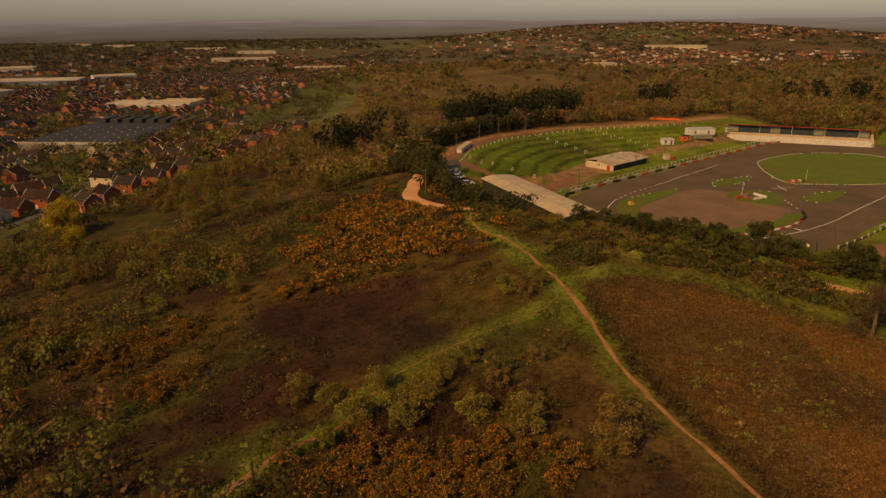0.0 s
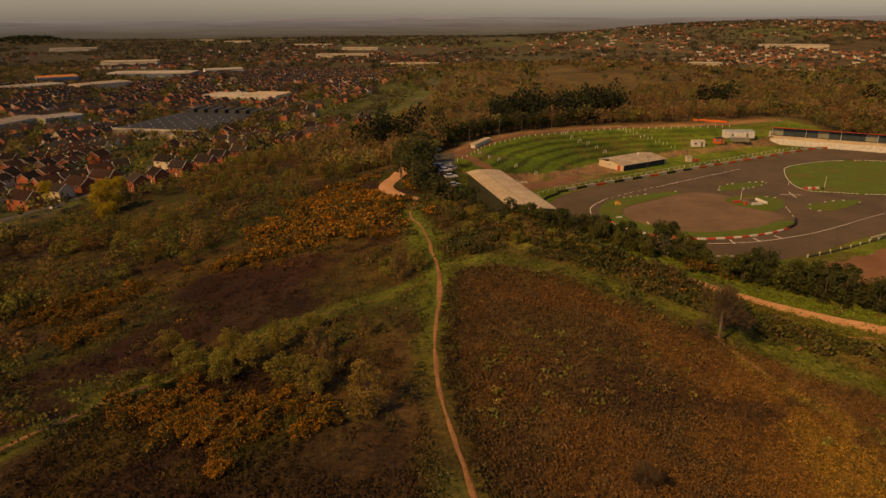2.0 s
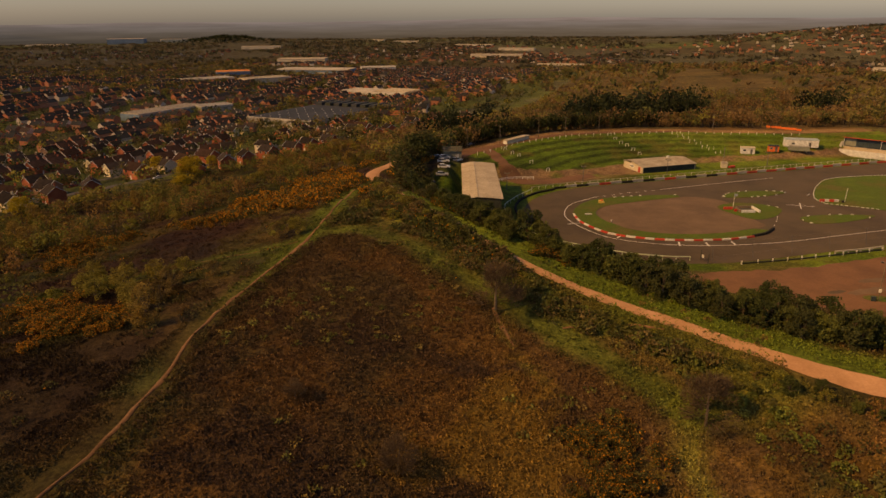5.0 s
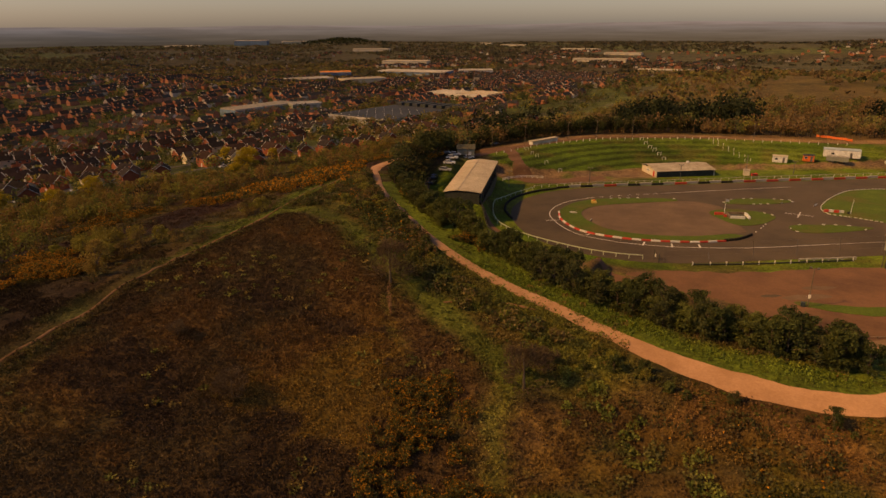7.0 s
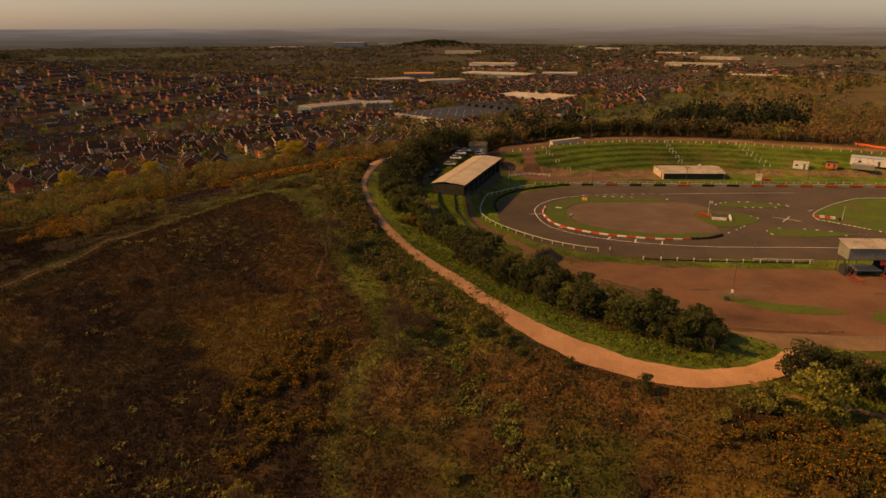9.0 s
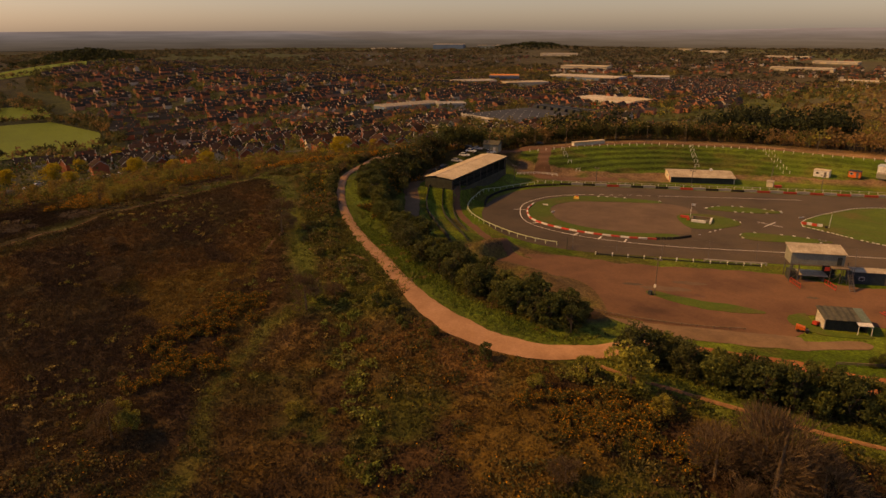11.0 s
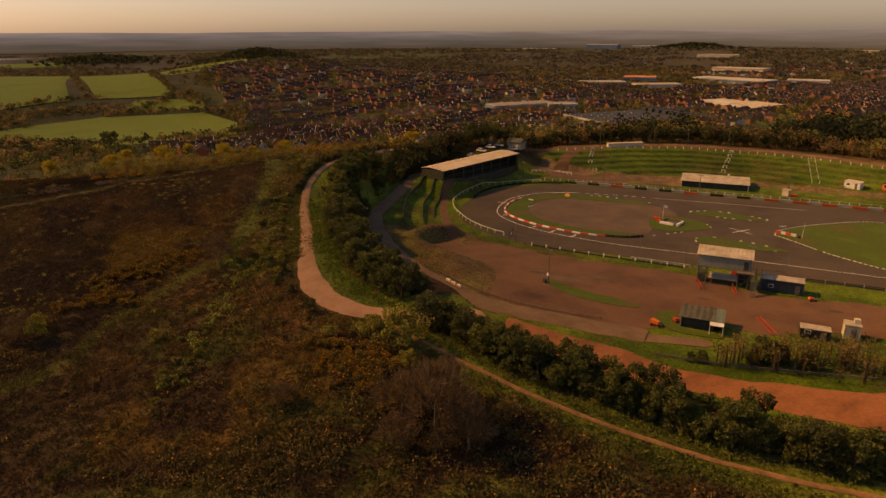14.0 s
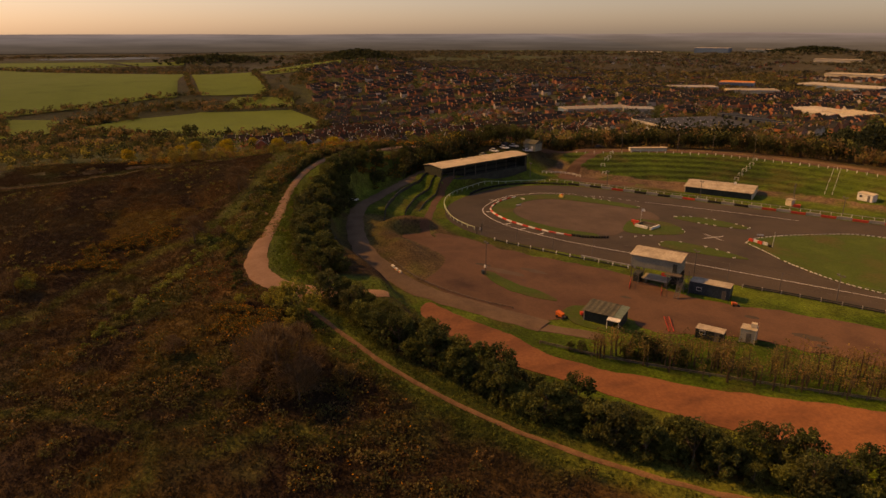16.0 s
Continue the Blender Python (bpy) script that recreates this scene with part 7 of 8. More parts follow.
BIG = make_plant("tree", vr, "tall rounded tree with fresh yellow-green leaf at the estate edge", "tree", "", 11.5, 6.5, 70, 90, 1.7, 0.42, (0.38, 0.29, 0.030), 1.2, 10)


def bare_tree(rng, high, spread, label):
    """A leafless tree: trunk, limbs and a haze of fine twigs."""
    t = new("bare_tree")
    tagged(t, label, "tree", "leafless trees on the heath")
    part("trunk", limbs(rng, high, spread, 12, 0.035 * high), M_BARK, t)
    P, sh = crown_points(rng, 36, 62, spread, high * 0.22, high * 0.95, 0.85)
    n = len(P)
    d = P - np.array((0, 0, high * 0.25))
    d = d / np.linalg.norm(d, axis=1)[:, None] + rng.normal(0, 0.35, (n, 3))
    d /= np.linalg.norm(d, axis=1)[:, None]
    side = np.cross(d, rng.normal(size=(n, 3)))
    side /= np.linalg.norm(side, axis=1)[:, None]
    ln = rng.uniform(0.35, 0.8, (n, 1))
    w = 0.027
    q = np.stack([P - side * w, P + side * w, P + d * ln + side * w * 0.4, P + d * ln - side * w * 0.4], 1).reshape(-1, 3)
    T = np.repeat(np.array((0.125, 0.085, 0.048))[None] * rng.uniform(0.7, 1.3, (n, 1)), 4, axis=0)
    part("twig_haze", cards_mesh("twig_haze", q, T), None, t)
    return t


BARE = [bare_tree(vr, 5.2, 2.7, "leafless brown tree with fine twigs on the heath"), bare_tree(vr, 4.0, 2.2, "low leafless thorn with fine twigs")]
used = {}


def plant(proto, x, y, scale=1.0, turn=None, sink=0.15, tall=1.0):
    """The prototype first, then copies of it."""
    turn = float(vr.uniform(0, 360)) if turn is None else turn
    m = pose(x, y, float(gz(x, y)) - sink, 0, 0, turn)
    ob = proto
    if used.get(proto.name):
        ob = copy_thing(proto, m)
    used[proto.name] = 1
    ob.matrix_basis = m
    ob.scale = (scale, scale, scale * tall)
    return ob


# the dark belt between heath and raceway
def belt(line, gap, wide, rows=2, sizes=(0.8, 1.15)):
    c = curve_points(line, 0.3)
    w = np.concatenate([[0], np.cumsum(np.hypot(*np.diff(c, axis=0).T))])
    for r in range(rows):
        for s in np.arange(gap * 0.5 * r, w[-1], gap):
            i = min(np.searchsorted(w, s), len(c) - 2)
            d = c[i + 1] - c[i]
            d /= np.hypot(*d)
            off = (r - (rows - 1) / 2) * wide / max(rows - 1, 1) + vr.normal(0, 0.5)
            plant(HEDGE[vr.integers(len(HEDGE))], c[i][0] - d[1] * off + vr.normal(0, 0.4), c[i][1] + d[0] * off + vr.normal(0, 0.4), float(vr.uniform(*sizes)))


belt([(41, 134), (47, 126.5), (55, 118), (66, 110.5)], 3.1, 4.6, 3, (0.62, 0.86))
belt([(69, 113), (77, 107.2), (84, 103.4), (87, 102.4)], 2.9, 4.6, 3, (0.78, 1.05))
belt([(87, 102.6), (93, 100), (105, 96.5), (117, 94), (128, 92.8), (138, 92.6), (143.5, 94)], 3.0, 4.6, 3, (0.70, 1.02))
belt([(155.5, 94), (164, 95.4), (173, 98.6), (183, 104), (193, 110.6), (203, 118.6), (213, 128.4), (222, 138.4), (232, 149.4), (242, 161)], 3.5, 4.6, 3, (0.66, 1.1))
BACK_BELT = np.vstack([curve_points([(37, 141), (33, 147), (26, 157), (19, 171), (13.5, 186), (11, 199), (7, 212), (4, 224), (5, 240), (12, 258), (22, 278), (36, 296), (56, 312), (84, 326)], 1.9) + np.array(k) for k in ((-2.5, 0.0), (0.5, 1.0), (-4.6, 1.0))])

for x, y, s, k in ((20, 94.5, 0.75, 4), (22.5, 97, 0.8, 1), (17.5, 97, 0.85, 3), (-6, 70, 0.95, 1), (-14, 79, 0.8, 0), (13.5, 61.5, 0.95, 0), (22, 55.5, 0.95, 2), (0, 66.5, 0.85, 1), (5, 75.5, 0.8, 0), (12, 72, 0.8, 4), (-2, 71, 0.8, 3), (-10, 76, 0.75, 1), (2.5, 70.5, 0.9, 0), (8.5, 66, 0.9, 1), (-9.5, 66, 0.7, 3), (15, 66, 0.75, 4), (-3, 76.5, 0.75, 0), (9, 79, 0.7, 1), (18, 76, 0.6, 4), (27, 108, 0.55, 3), (31, 112, 0.6, 1), (47, 104, 0.6, 3), (42, 114, 0.5, 3), (46, 109.5, 0.45, 1), (36, 120, 0.5, 3), (53, 104.5, 0.45, 3), (31, 126, 0.5, 0), (40, 106, 0.6, 3), (159.5, 83.6, 1.75, 3), (154, 80.2, 1.0, 3), (112, 29.5, 0.95, 3), (108, 30, 0.7, 1), (176, 79, 0.9, 0), (184, 87, 0.75, 4), (150, 74, 0.6, 3), (166, 81, 0.7, 1), (125, 49, 0.6, 1), (46.5, 109, 0.62, 3), (50, 106, 0.55, 1), (54, 103.2, 0.5, 3), (43, 111.5, 0.66, 4), (39, 115.5, 0.7, 1), (35.5, 119.5, 0.72, 3), (32, 123, 0.7, 0), (28.5, 127.5, 0.75, 4), (25.5, 131, 0.7, 1), (22.5, 135.5, 0.6, 3), (37, 122.8, 0.5, 3), (30.5, 130, 0.5, 1), (59, 99.2, 0.45, 3), (65, 95.6, 0.42, 4), (71, 91.5, 0.4, 3), (78, 88.6, 0.36, 1), (88, 84.6, 0.38, 3), (108, 78.5, 0.42, 1), (110.5, 77.6, 0.5, 3), (116, 75.4, 0.4, 1)):
    plant(SCRUB[k], x, y, 1.2 * s)
for x, y, s, k in ((69, 80.5, 1.45, 0), (101, 66.5, 1.3, 0), (68, 43, 0.95, 1), (52, 48, 0.6, 1), (102, 72.5, 0.8, 1), (112, 27.5, 1.0, 0), (182, 77, 1.9, 0), (176, 75, 1.6, 1), (186.5, 79.5, 1.5, 1), (179, 81, 1.5, 0), (164, 62, 0.8, 1), (181, 71, 0.9, 0)):
    plant(BARE[k], x, y, s)
plant(BIG, -118, 228, 1.0)
for x, y, s in ((-104, 206, 0.62), (-128, 150, 0.7), (-122, 130, 0.6), (-140, 118, 0.8), (-165, 60, 0.75), (-150, 90, 0.6), (-175, 30, 0.7), (-135, 265, 0.55), (-178, 89, 0.8), (-232, 137, 0.75), (-165, 258, 0.7), (-188, 70, 0.7), (-203, 109, 0.65)):
    plant(BIG, x, y, s)

# slope of birch scrub towards the estate
count = 0
for _ in range(2400):
    x, y = vr.uniform(-115, 6), vr.uniform(58, 320)
    edge = np.interp(y, (60, 110, 140, 200, 300), (-8, -22, -26, -18, -10))
    if x > edge or x < np.interp(y, EDGE_Y, EDGE_X) + 14:
        continue
    if abs(y - 106) < 11 and abs(x + 14) < 15 or vnoise(x, y, 22, 91, 2) < 0.47:
        continue
    plant(SCRUB[vr.integers(len(SCRUB))], x, y, float(vr.uniform(0.75, 1.4)))
    count += 1
    if count >= 150:
        break

SLOPE_PLACES = []
for _ in range(9000):
    x, y = vr.uniform(-135, 10), vr.uniform(56, 340)
    if x > np.interp(y, (60, 110, 140, 200, 250, 340), (-12, -24, -26, -14, -8, -20)) or x < np.interp(y, EDGE_Y, EDGE_X) + (30 if y < 270 else 16):
        continue
    if (abs(y - 106) < 12 and abs(x + 14) < 16) or vnoise(x, y, 24, 91, 2) < 0.40:
        continue
    SLOPE_PLACES.append((x, y))

# gorse, thick on the shoulders of the hill
GORSE_BEDS = [(27, 137, 6, 6), (38, 121, 8, 4), (48, 112, 6, 3), (22, 142, 4, 5), (2, 150, 17, 24), (4, 126, 13, 9), (-10, 160, 10, 20), (-16, 118, 9, 5), (8, 54, 9, 7), (-6, 61, 7, 5), (34, 136, 9, 6), (46, 124, 8, 5), (26, 150, 5, 8), (92, 51, 4, 10), (88, 58, 4, 5), (-20, 140, 8, 8), (-50, 108, 12, 8), (164, 76, 8, 5), (158, 72, 7, 4), (-38, 92, 6, 4), (0, 58, 6, 5), (100, 44, 4, 6), (10, 180, 7, 12), (72, 104, 5, 3)]
bushes = []
for cx, cy, a, b in GORSE_BEDS:
    for _ in range(int(a * b * 0.62) + 3):
        x, y = cx + a * vr.normal() * 0.55, cy + b * vr.normal() * 0.55
        if line_distance(np.array(x), np.array(y), HILL_TRACK) < 5.2 or line_distance(np.array(x), np.array(y), CREST_PATH) < 2.4 or line_distance(np.array(x), np.array(y), FOOT_PATH) < 2.4:
            continue
        bushes.append((x, y))
bushes.sort(key=lambda p: p[1])
for x, y in bushes[:290]:
    plant(GORSE[vr.integers(5) if x < 60 else 4], x, y, float(vr.uniform(0.75, 1.25)))


def bush_stuff(name, places, rng, high, spread, per, leaf, tones, label, category, flowers=0.0, flower=(0.46, 0.20, 0.022), mat=M_LEAF, lift=0.0, upright=1.0):
    """Many bushes in one mesh."""
    n = len(places)
    places = np.array(places)
    d = rng.normal(size=(n, per, 3))
    d /= np.linalg.norm(d, axis=2)[..., None]
    d *= rng.uniform(0.35, 1, (n, per, 1)) ** 0.5
    size = rng.uniform(0.65, 1.3, (n, 1))
    lump = 1 + 0.3 * np.sin(3 * np.arctan2(d[..., 1], d[..., 0]) + rng.uniform(0, 6, (n, 1)))
    P = np.empty((n, per, 3))
    P[..., 0] = places[:, None, 0] + d[..., 0] * spread * size * lump
    P[..., 1] = places[:, None, 1] + d[..., 1] * spread * size * lump
    P[..., 2] = gz(places[:, 0], places[:, 1])[:, None] + lift * size + (0.45 + 0.55 * d[..., 2]) * high * size
    tone = cover_at(places[:, 0], places[:, 1]) * 1.15 if tones is None else np.array(tones)[rng.integers(len(tones), size=n)]
    tone = tone[:, None, :] * rng.uniform(0.75, 1.3, (n, 1, 1)) * rng.uniform(0.75, 1.25, (n, per, 1))
    if flowers:
        pick = (rng.random((n, per)) < flowers * rng.uniform(0.3, 1.5, (n, 1))) & (d[..., 2] > -0.3)
        tone[pick] = np.array(flower) * rng.uniform(0.7, 1.25, (pick.sum(), 1))
    v, c = cards(P.reshape(-1, 3), np.full(n * per, leaf) * np.repeat(size[:, 0], per) ** 0.5, tone.reshape(-1, 3), rng, upright=upright, tri=mat is M_HEATH)
    return tagged(new(name, cards_mesh(name, v, c, mat, 3 if mat is M_HEATH else 4)), label, category, kind="stuff")


if len(bushes) > 290:
    bush_stuff("gorse_thicket", bushes[290:], vr, 1.5, 1.5, 115, 0.36, [(0.095, 0.085, 0.025), (0.11, 0.09, 0.028)], "thick gorse in orange-yellow blossom on the shoulder of the hill", "gorse", 0.45)


def scatter(n, x0, x1, y0, y1, keep, rng=vr):
    x, y = rng.uniform(x0, x1, n), rng.uniform(y0, y1, n)
    k = keep(x, y)
    return np.stack([x[k], y[k]], 1)


def off_paths(x, y, gap=1.0):
    return (line_distance(x, y, HILL_TRACK) > 2.8 + 2.2 * gap) & (line_distance(x, y, CREST_PATH) > 0.9 + gap) & (line_distance(x, y, FOOT_PATH) > 0.9 + gap) & (line_distance(x, y, LOWER_TRAIL) > 0.5 + gap) & (line_distance(x, y, DRIVE) > 3 + gap)


def south_of_belt(x, y):
    return y < np.interp(x, (-80, 0, 40, 60, 80, 100, 140, 160, 185, 215, 245), (210, 205, 135, 118, 101, 94, 88, 93, 104, 128, 160))


def moor_zone(x, y):
    return (x > 28) & (x < 112) & (y < 97) & (line_distance(x, y, CREST_PATH) > 2.5) & (line_distance(x, y, SIDE_GRASS) > 3.5)


# heather and bilberry over the moor
low = scatter(90000, -150, 235, 8, 300, lambda x, y: south_of_belt(x, y) & off_paths(x, y, 0.6) & (vnoise(x, y, 5, 101, 3) > 0.36) & (line_distance(x, y, SIDE_GRASS) > 2.2))
pick = moor_zone(low[:, 0], low[:, 1])
hs = scatter(60000, 26, 114, -14, 100, lambda x, y: moor_zone(x, y) & (vr.random(len(x)) < smooth(-14, 12, y)))
low_side = scatter(16000, -18, 30, 2, 72, lambda x, y: off_paths(x, y, 0.5) & (vnoise(x, y, 9, 109, 3) > 0.40) & (vr.random(len(x)) < smooth(2, 14, y)))[:5200]
bush_stuff("heather", np.vstack([hs[:25500], low_side]), vr, 0.34, 0.6, 10, 0.23, None, "low brown heather and bilberry covering the hilltop", "heather", mat=M_HEATH, upright=0.22)
rest = low[~pick]
bush_stuff("moor_scrub", np.vstack([rest[:12500], scatter(52000, 88, 262, -22, 112, lambda x, y: south_of_belt(x, y) & off_paths(x, y, 0.4) & ~moor_zone(x, y) & (vr.random(len(x)) < smooth(-22, 12, y) * (1 - smooth(226, 262, x))))[:18000]]), vr, 0.45, 0.8, 10, 0.26, None, "low heath scrub of heather, bramble and bracken", "scrub", mat=M_HEATH, upright=0.28)
gap = scatter(16000, -150, 235, 8, 300, lambda x, y: south_of_belt(x, y) & off_paths(x, y, 1.4) & ~moor_zone(x, y) & (vnoise(x, y, 14, 103, 3) > 0.5) & (np.hypot((x + 12) / 16, (y - 106) / 10) > 1))
bush_stuff("bramble", np.vstack([gap[:1500], scatter(9000, 105, 240, 0, 95, lambda x, y: south_of_belt(x, y) & off_paths(x, y, 1.6) & (vnoise(x, y, 17, 177, 3) > 0.55))[:900]]), vr, 1.05, 1.25, 58, 0.24, [(0.095, 0.085, 0.028), (0.080, 0.075, 0.026), (0.13, 0.085, 0.036), (0.125, 0.10, 0.034), (0.07, 0.066, 0.025)], "waist-high bramble and broom thicket on the heath", "bramble", 0.03)
gap = scatter(4000, 34, 112, 8, 96, lambda x, y: moor_zone(x, y) & (vnoise(x, y, 12, 107, 3) > 0.58))
bush_stuff("moor_grass", gap[:350], vr, 0.5, 0.7, 26, 0.28, [(0.17, 0.17, 0.045), (0.22, 0.16, 0.05)], "tufts of moor grass among the heather", "grass")
gap = scatter(22000, -60, 235, 8, 165, lambda x, y: (((line_distance(x, y, CREST_PATH) < 3.6) & (line_distance(x, y, CREST_PATH) > 0.9) & (y > 62)) | (line_distance(x, y, SIDE_GRASS) < 3.6) | ((line_distance(x, y, FOOT_PATH) < 4) & (line_distance(x, y, FOOT_PATH) > 0.9)) | ((line_distance(x, y, HILL_TRACK) < 7) & (line_distance(x, y, HILL_TRACK) > 3) & (x > 40))))
bush_stuff("verge_grass", gap[:6000], vr, 0.2, 0.4, 6, 0.26, [(0.085, 0.110, 0.022), (0.105, 0.115, 0.028), (0.085, 0.095, 0.024)], "short bright grass along the footpaths", "grass")
side_row = curve_points(CREST_PATH[3:], 0.35)
side_row = side_row + np.stack([vr.uniform(1.0, 2.8, len(side_row)), np.zeros(len(side_row))], 1)
bush_stuff("path_side_heather", side_row[side_row[:, 1] < 92], vr, 0.62, 0.7, 26, 0.22, [(0.085, 0.055, 0.026), (0.10, 0.085, 0.03), (0.075, 0.055, 0.024)], "knee-high heather beside the crest path", "heather")
row = scatter(1400, 60, 160, 78, 108, lambda x, y: (line_distance(x, y, HILL_TRACK) > 5.5) & (line_distance(x, y, HILL_TRACK) < 11) & (y < np.interp(x, (47, 61.5, 74, 87, 111, 131, 145), (114, 102.8, 96, 91.3, 83.5, 79.2, 82.6))))
bush_stuff("track_side_bushes", row[:130], vr, 1.45, 1.35, 110, 0.27, [(0.09, 0.1, 0.03), (0.13, 0.125, 0.036), (0.17, 0.125, 0.05)], "mixed bushes on the bank beside the track", "bushes")
row = np.array([(c[0] + vr.normal(0, 1.9), c[1] + vr.normal(0, 1.9)) for c in curve_points([(21, 136), (28, 127), (35, 119), (43, 110), (53, 101), (61, 96.5), (70, 92.5)], 0.42)])
row = row[line_distance(row[:, 0], row[:, 1], HILL_TRACK) > 3.4]
bush_stuff("bank_bushes", row, vr, 1.7, 1.5, 130, 0.27, [(0.075, 0.082, 0.026), (0.095, 0.095, 0.028), (0.15, 0.105, 0.045), (0.085, 0.095, 0.026)], "dark gorse and bramble on the bank above the track", "bushes", 0.05)
row = scatter(1500, 26, 62, 97, 118, lambda x, y: (line_distance(x, y, HILL_TRACK) > 6) & off_paths(x, y, 1.2) & (line_distance(x, y, SIDE_GRASS) > 3) & (vnoise(x, y, 8, 183, 2) > 0.5))
bush_stuff("crest_bushes", row[:150], vr, 1.2, 1.3, 100, 0.26, [(0.07, 0.078, 0.024), (0.09, 0.092, 0.028), (0.13, 0.10, 0.04)], "low dark bramble between the crest path and the track", "bushes")
row = np.array([(c[0] + vr.normal(0, 1.4), c[1] + vr.normal(0, 1.4)) for c in curve_points([(73, 88), (85, 83), (97, 78.5), (108, 70), (118, 63), (135, 54), (148, 47)], 0.8)])
bush_stuff("gully_scrub", row, vr, 1.3, 1.0, 90, 0.26, [(0.14, 0.165, 0.036), (0.12, 0.11, 0.036), (0.17, 0.18, 0.042)], "green bramble along a shallow gully", "bramble")
# tall scrub leaning over the upper track, and thorn bushes by its bend
er = np.random.default_rng(611)
edge = curve_points([(20, 146.5), (34, 129), (47, 114.4), (61.5, 102.8), (70, 98)], 0.5)
edge = edge[vnoise(edge[:, 0], edge[:, 1], 7, 229, 2) > 0.36]
edge = edge - er.uniform(1.9, 3.6, (len(edge), 1)) * np.array([[0.72, 0.69]])
bush_stuff("track_edge_scrub", edge, er, 2.3, 1.05, 150, 0.26, [(0.085, 0.088, 0.028), (0.10, 0.098, 0.03), (0.15, 0.105, 0.045), (0.075, 0.085, 0.025)], "head-high brown and green scrub leaning over the track", "bushes")
for i, (x, y, k) in enumerate(((111.5, 75.2, 0.46), (115.5, 76.4, 0.36), (107.2, 74.4, 0.32), (127.7, 74.6, 0.34), (119.5, 74, 0.38), (122, 73.2, 0.28), (139.3, 74.6, 0.44), (141.6, 73.4, 0.22), (136.5, 74.4, 0.18))):
    plant(HEDGE[i % 5], x, y, k, turn=47.0 * i)
# thin scrub trees between the car park and the orange track
spots2 = []
for u in vr.uniform(226, 318, 330):
    v0 = np.interp(u, (221, 234, 247, 272, 300), (3.6, 5.5, 7, 15, 23))
    v1 = np.interp(u, (221, 234, 247, 272, 300), (6, 12.5, 17, 26, 34))
    spots2.append(W(u, vr.uniform(v0, v1)))
SAPLINGS = (spots2,  [(0.24, 0.155, 0.06), (0.21, 0.165, 0.055), (0.16, 0.115, 0.05)], "thin leafless saplings between track and car park")
for u, v, k in ((234, 9, 0.8), (236.5, 10.2, 0.7), (232, 7.6, 0.6), (241, 10, 0.6), (222, 4.6, 0.35), (224, 5.4, 0.4)):
    plant(HEDGE[int(vr.integers(5))], *W(u, v), k)

# ---- woods and distant trees ----
def tree_stuff(name, places, rng, high, spread, per, leaf, tones, label, category, weights=None, trunk=True):
    """Many far trees in one mesh: a tapered trunk and a loose crown each."""
    places = np.array(places)
    n = len(places)
    size = rng.uniform(0.65, 1.3, (n, 1))
    z = gz(places[:, 0], places[:, 1])[:, None]
    clumps = 5
    cd = rng.normal(size=(n, clumps, 3))
    cd /= np.linalg.norm(cd, axis=2)[..., None]
    cd *= rng.uniform(0.25, 0.75, (n, clumps, 1))
    d = rng.normal(size=(n, per, 3))
    d /= np.linalg.norm(d, axis=2)[..., None]
    which = rng.integers(clumps, size=(n, per))
    c = np.take_along_axis(cd, which[..., None].repeat(3, 2), 1)
    off = c + d * 0.5
    P = np.empty((n, per, 3))
    P[..., 0] = places[:, None, 0] + off[..., 0] * spread * size
    P[..., 1] = places[:, None, 1] + off[..., 1] * spread * size
    P[..., 2] = z + (0.6 + 0.40 * off[..., 2]) * high * size
    tone = np.array(tones)[rng.choice(len(tones), size=n, p=weights)][:, None, :] * rng.uniform(0.65, 1.35, (n, 1, 1)) * rng.uniform(0.9, 1.1, (n, per, 1))
    v, t = cards(P.reshape(-1, 3), np.full(n * per, leaf) * np.repeat(size[:, 0], per), tone.reshape(-1, 3), rng, up=0.6, tri=not trunk)
    if trunk:
        w = 0.03 * high * size[:, 0]
        zz = z[:, 0]
        hh = high * 0.62 * size[:, 0]
        q = []
        for ax in ((1, 0), (0, 1)):
            q.append(np.stack([np.stack([places[:, 0] - ax[0] * w, places[:, 1] - ax[1] * w, zz - 1], 1), np.stack([places[:, 0] + ax[0] * w, places[:, 1] + ax[1] * w, zz - 1], 1),
                               np.stack([places[:, 0] + ax[0] * w * 0.4, places[:, 1] + ax[1] * w * 0.4, zz + hh], 1), np.stack([places[:, 0] - ax[0] * w * 0.4, places[:, 1] - ax[1] * w * 0.4, zz + hh], 1)], 1))
        q = np.concatenate(q).reshape(-1, 3)
        v = np.vstack([v, q])
        t = np.vstack([t, np.tile(np.array((0.12, 0.09, 0.06)), (len(q), 1))])
    return tagged(new(name, cards_mesh(name, v, t, M_FARLEAF, 4 if trunk else 3)), label, category, kind="stuff")


BROWN, OLIVE, GREEN, DARK, BRONZE, LIME = (0.215, 0.138, 0.060), (0.195, 0.162, 0.050), (0.120, 0.125, 0.040), (0.040, 0.050, 0.022), (0.245, 0.146, 0.060), (0.27, 0.235, 0.052)


def wood_zone(x, y):
    u, v = UV(x, y)
    out = ~((u > 138) & (u < 350) & (v < np.interp(u, RIM_U, RIM_V) + 17))
    west = x > np.interp(y, (250, 300, 350, 450, 540, 640, 760, 1000, 1250), (-30, -60, -88, -72, -40, -20, -70, -180, -200))
    return out & west & (y > 215 + 0 * x)


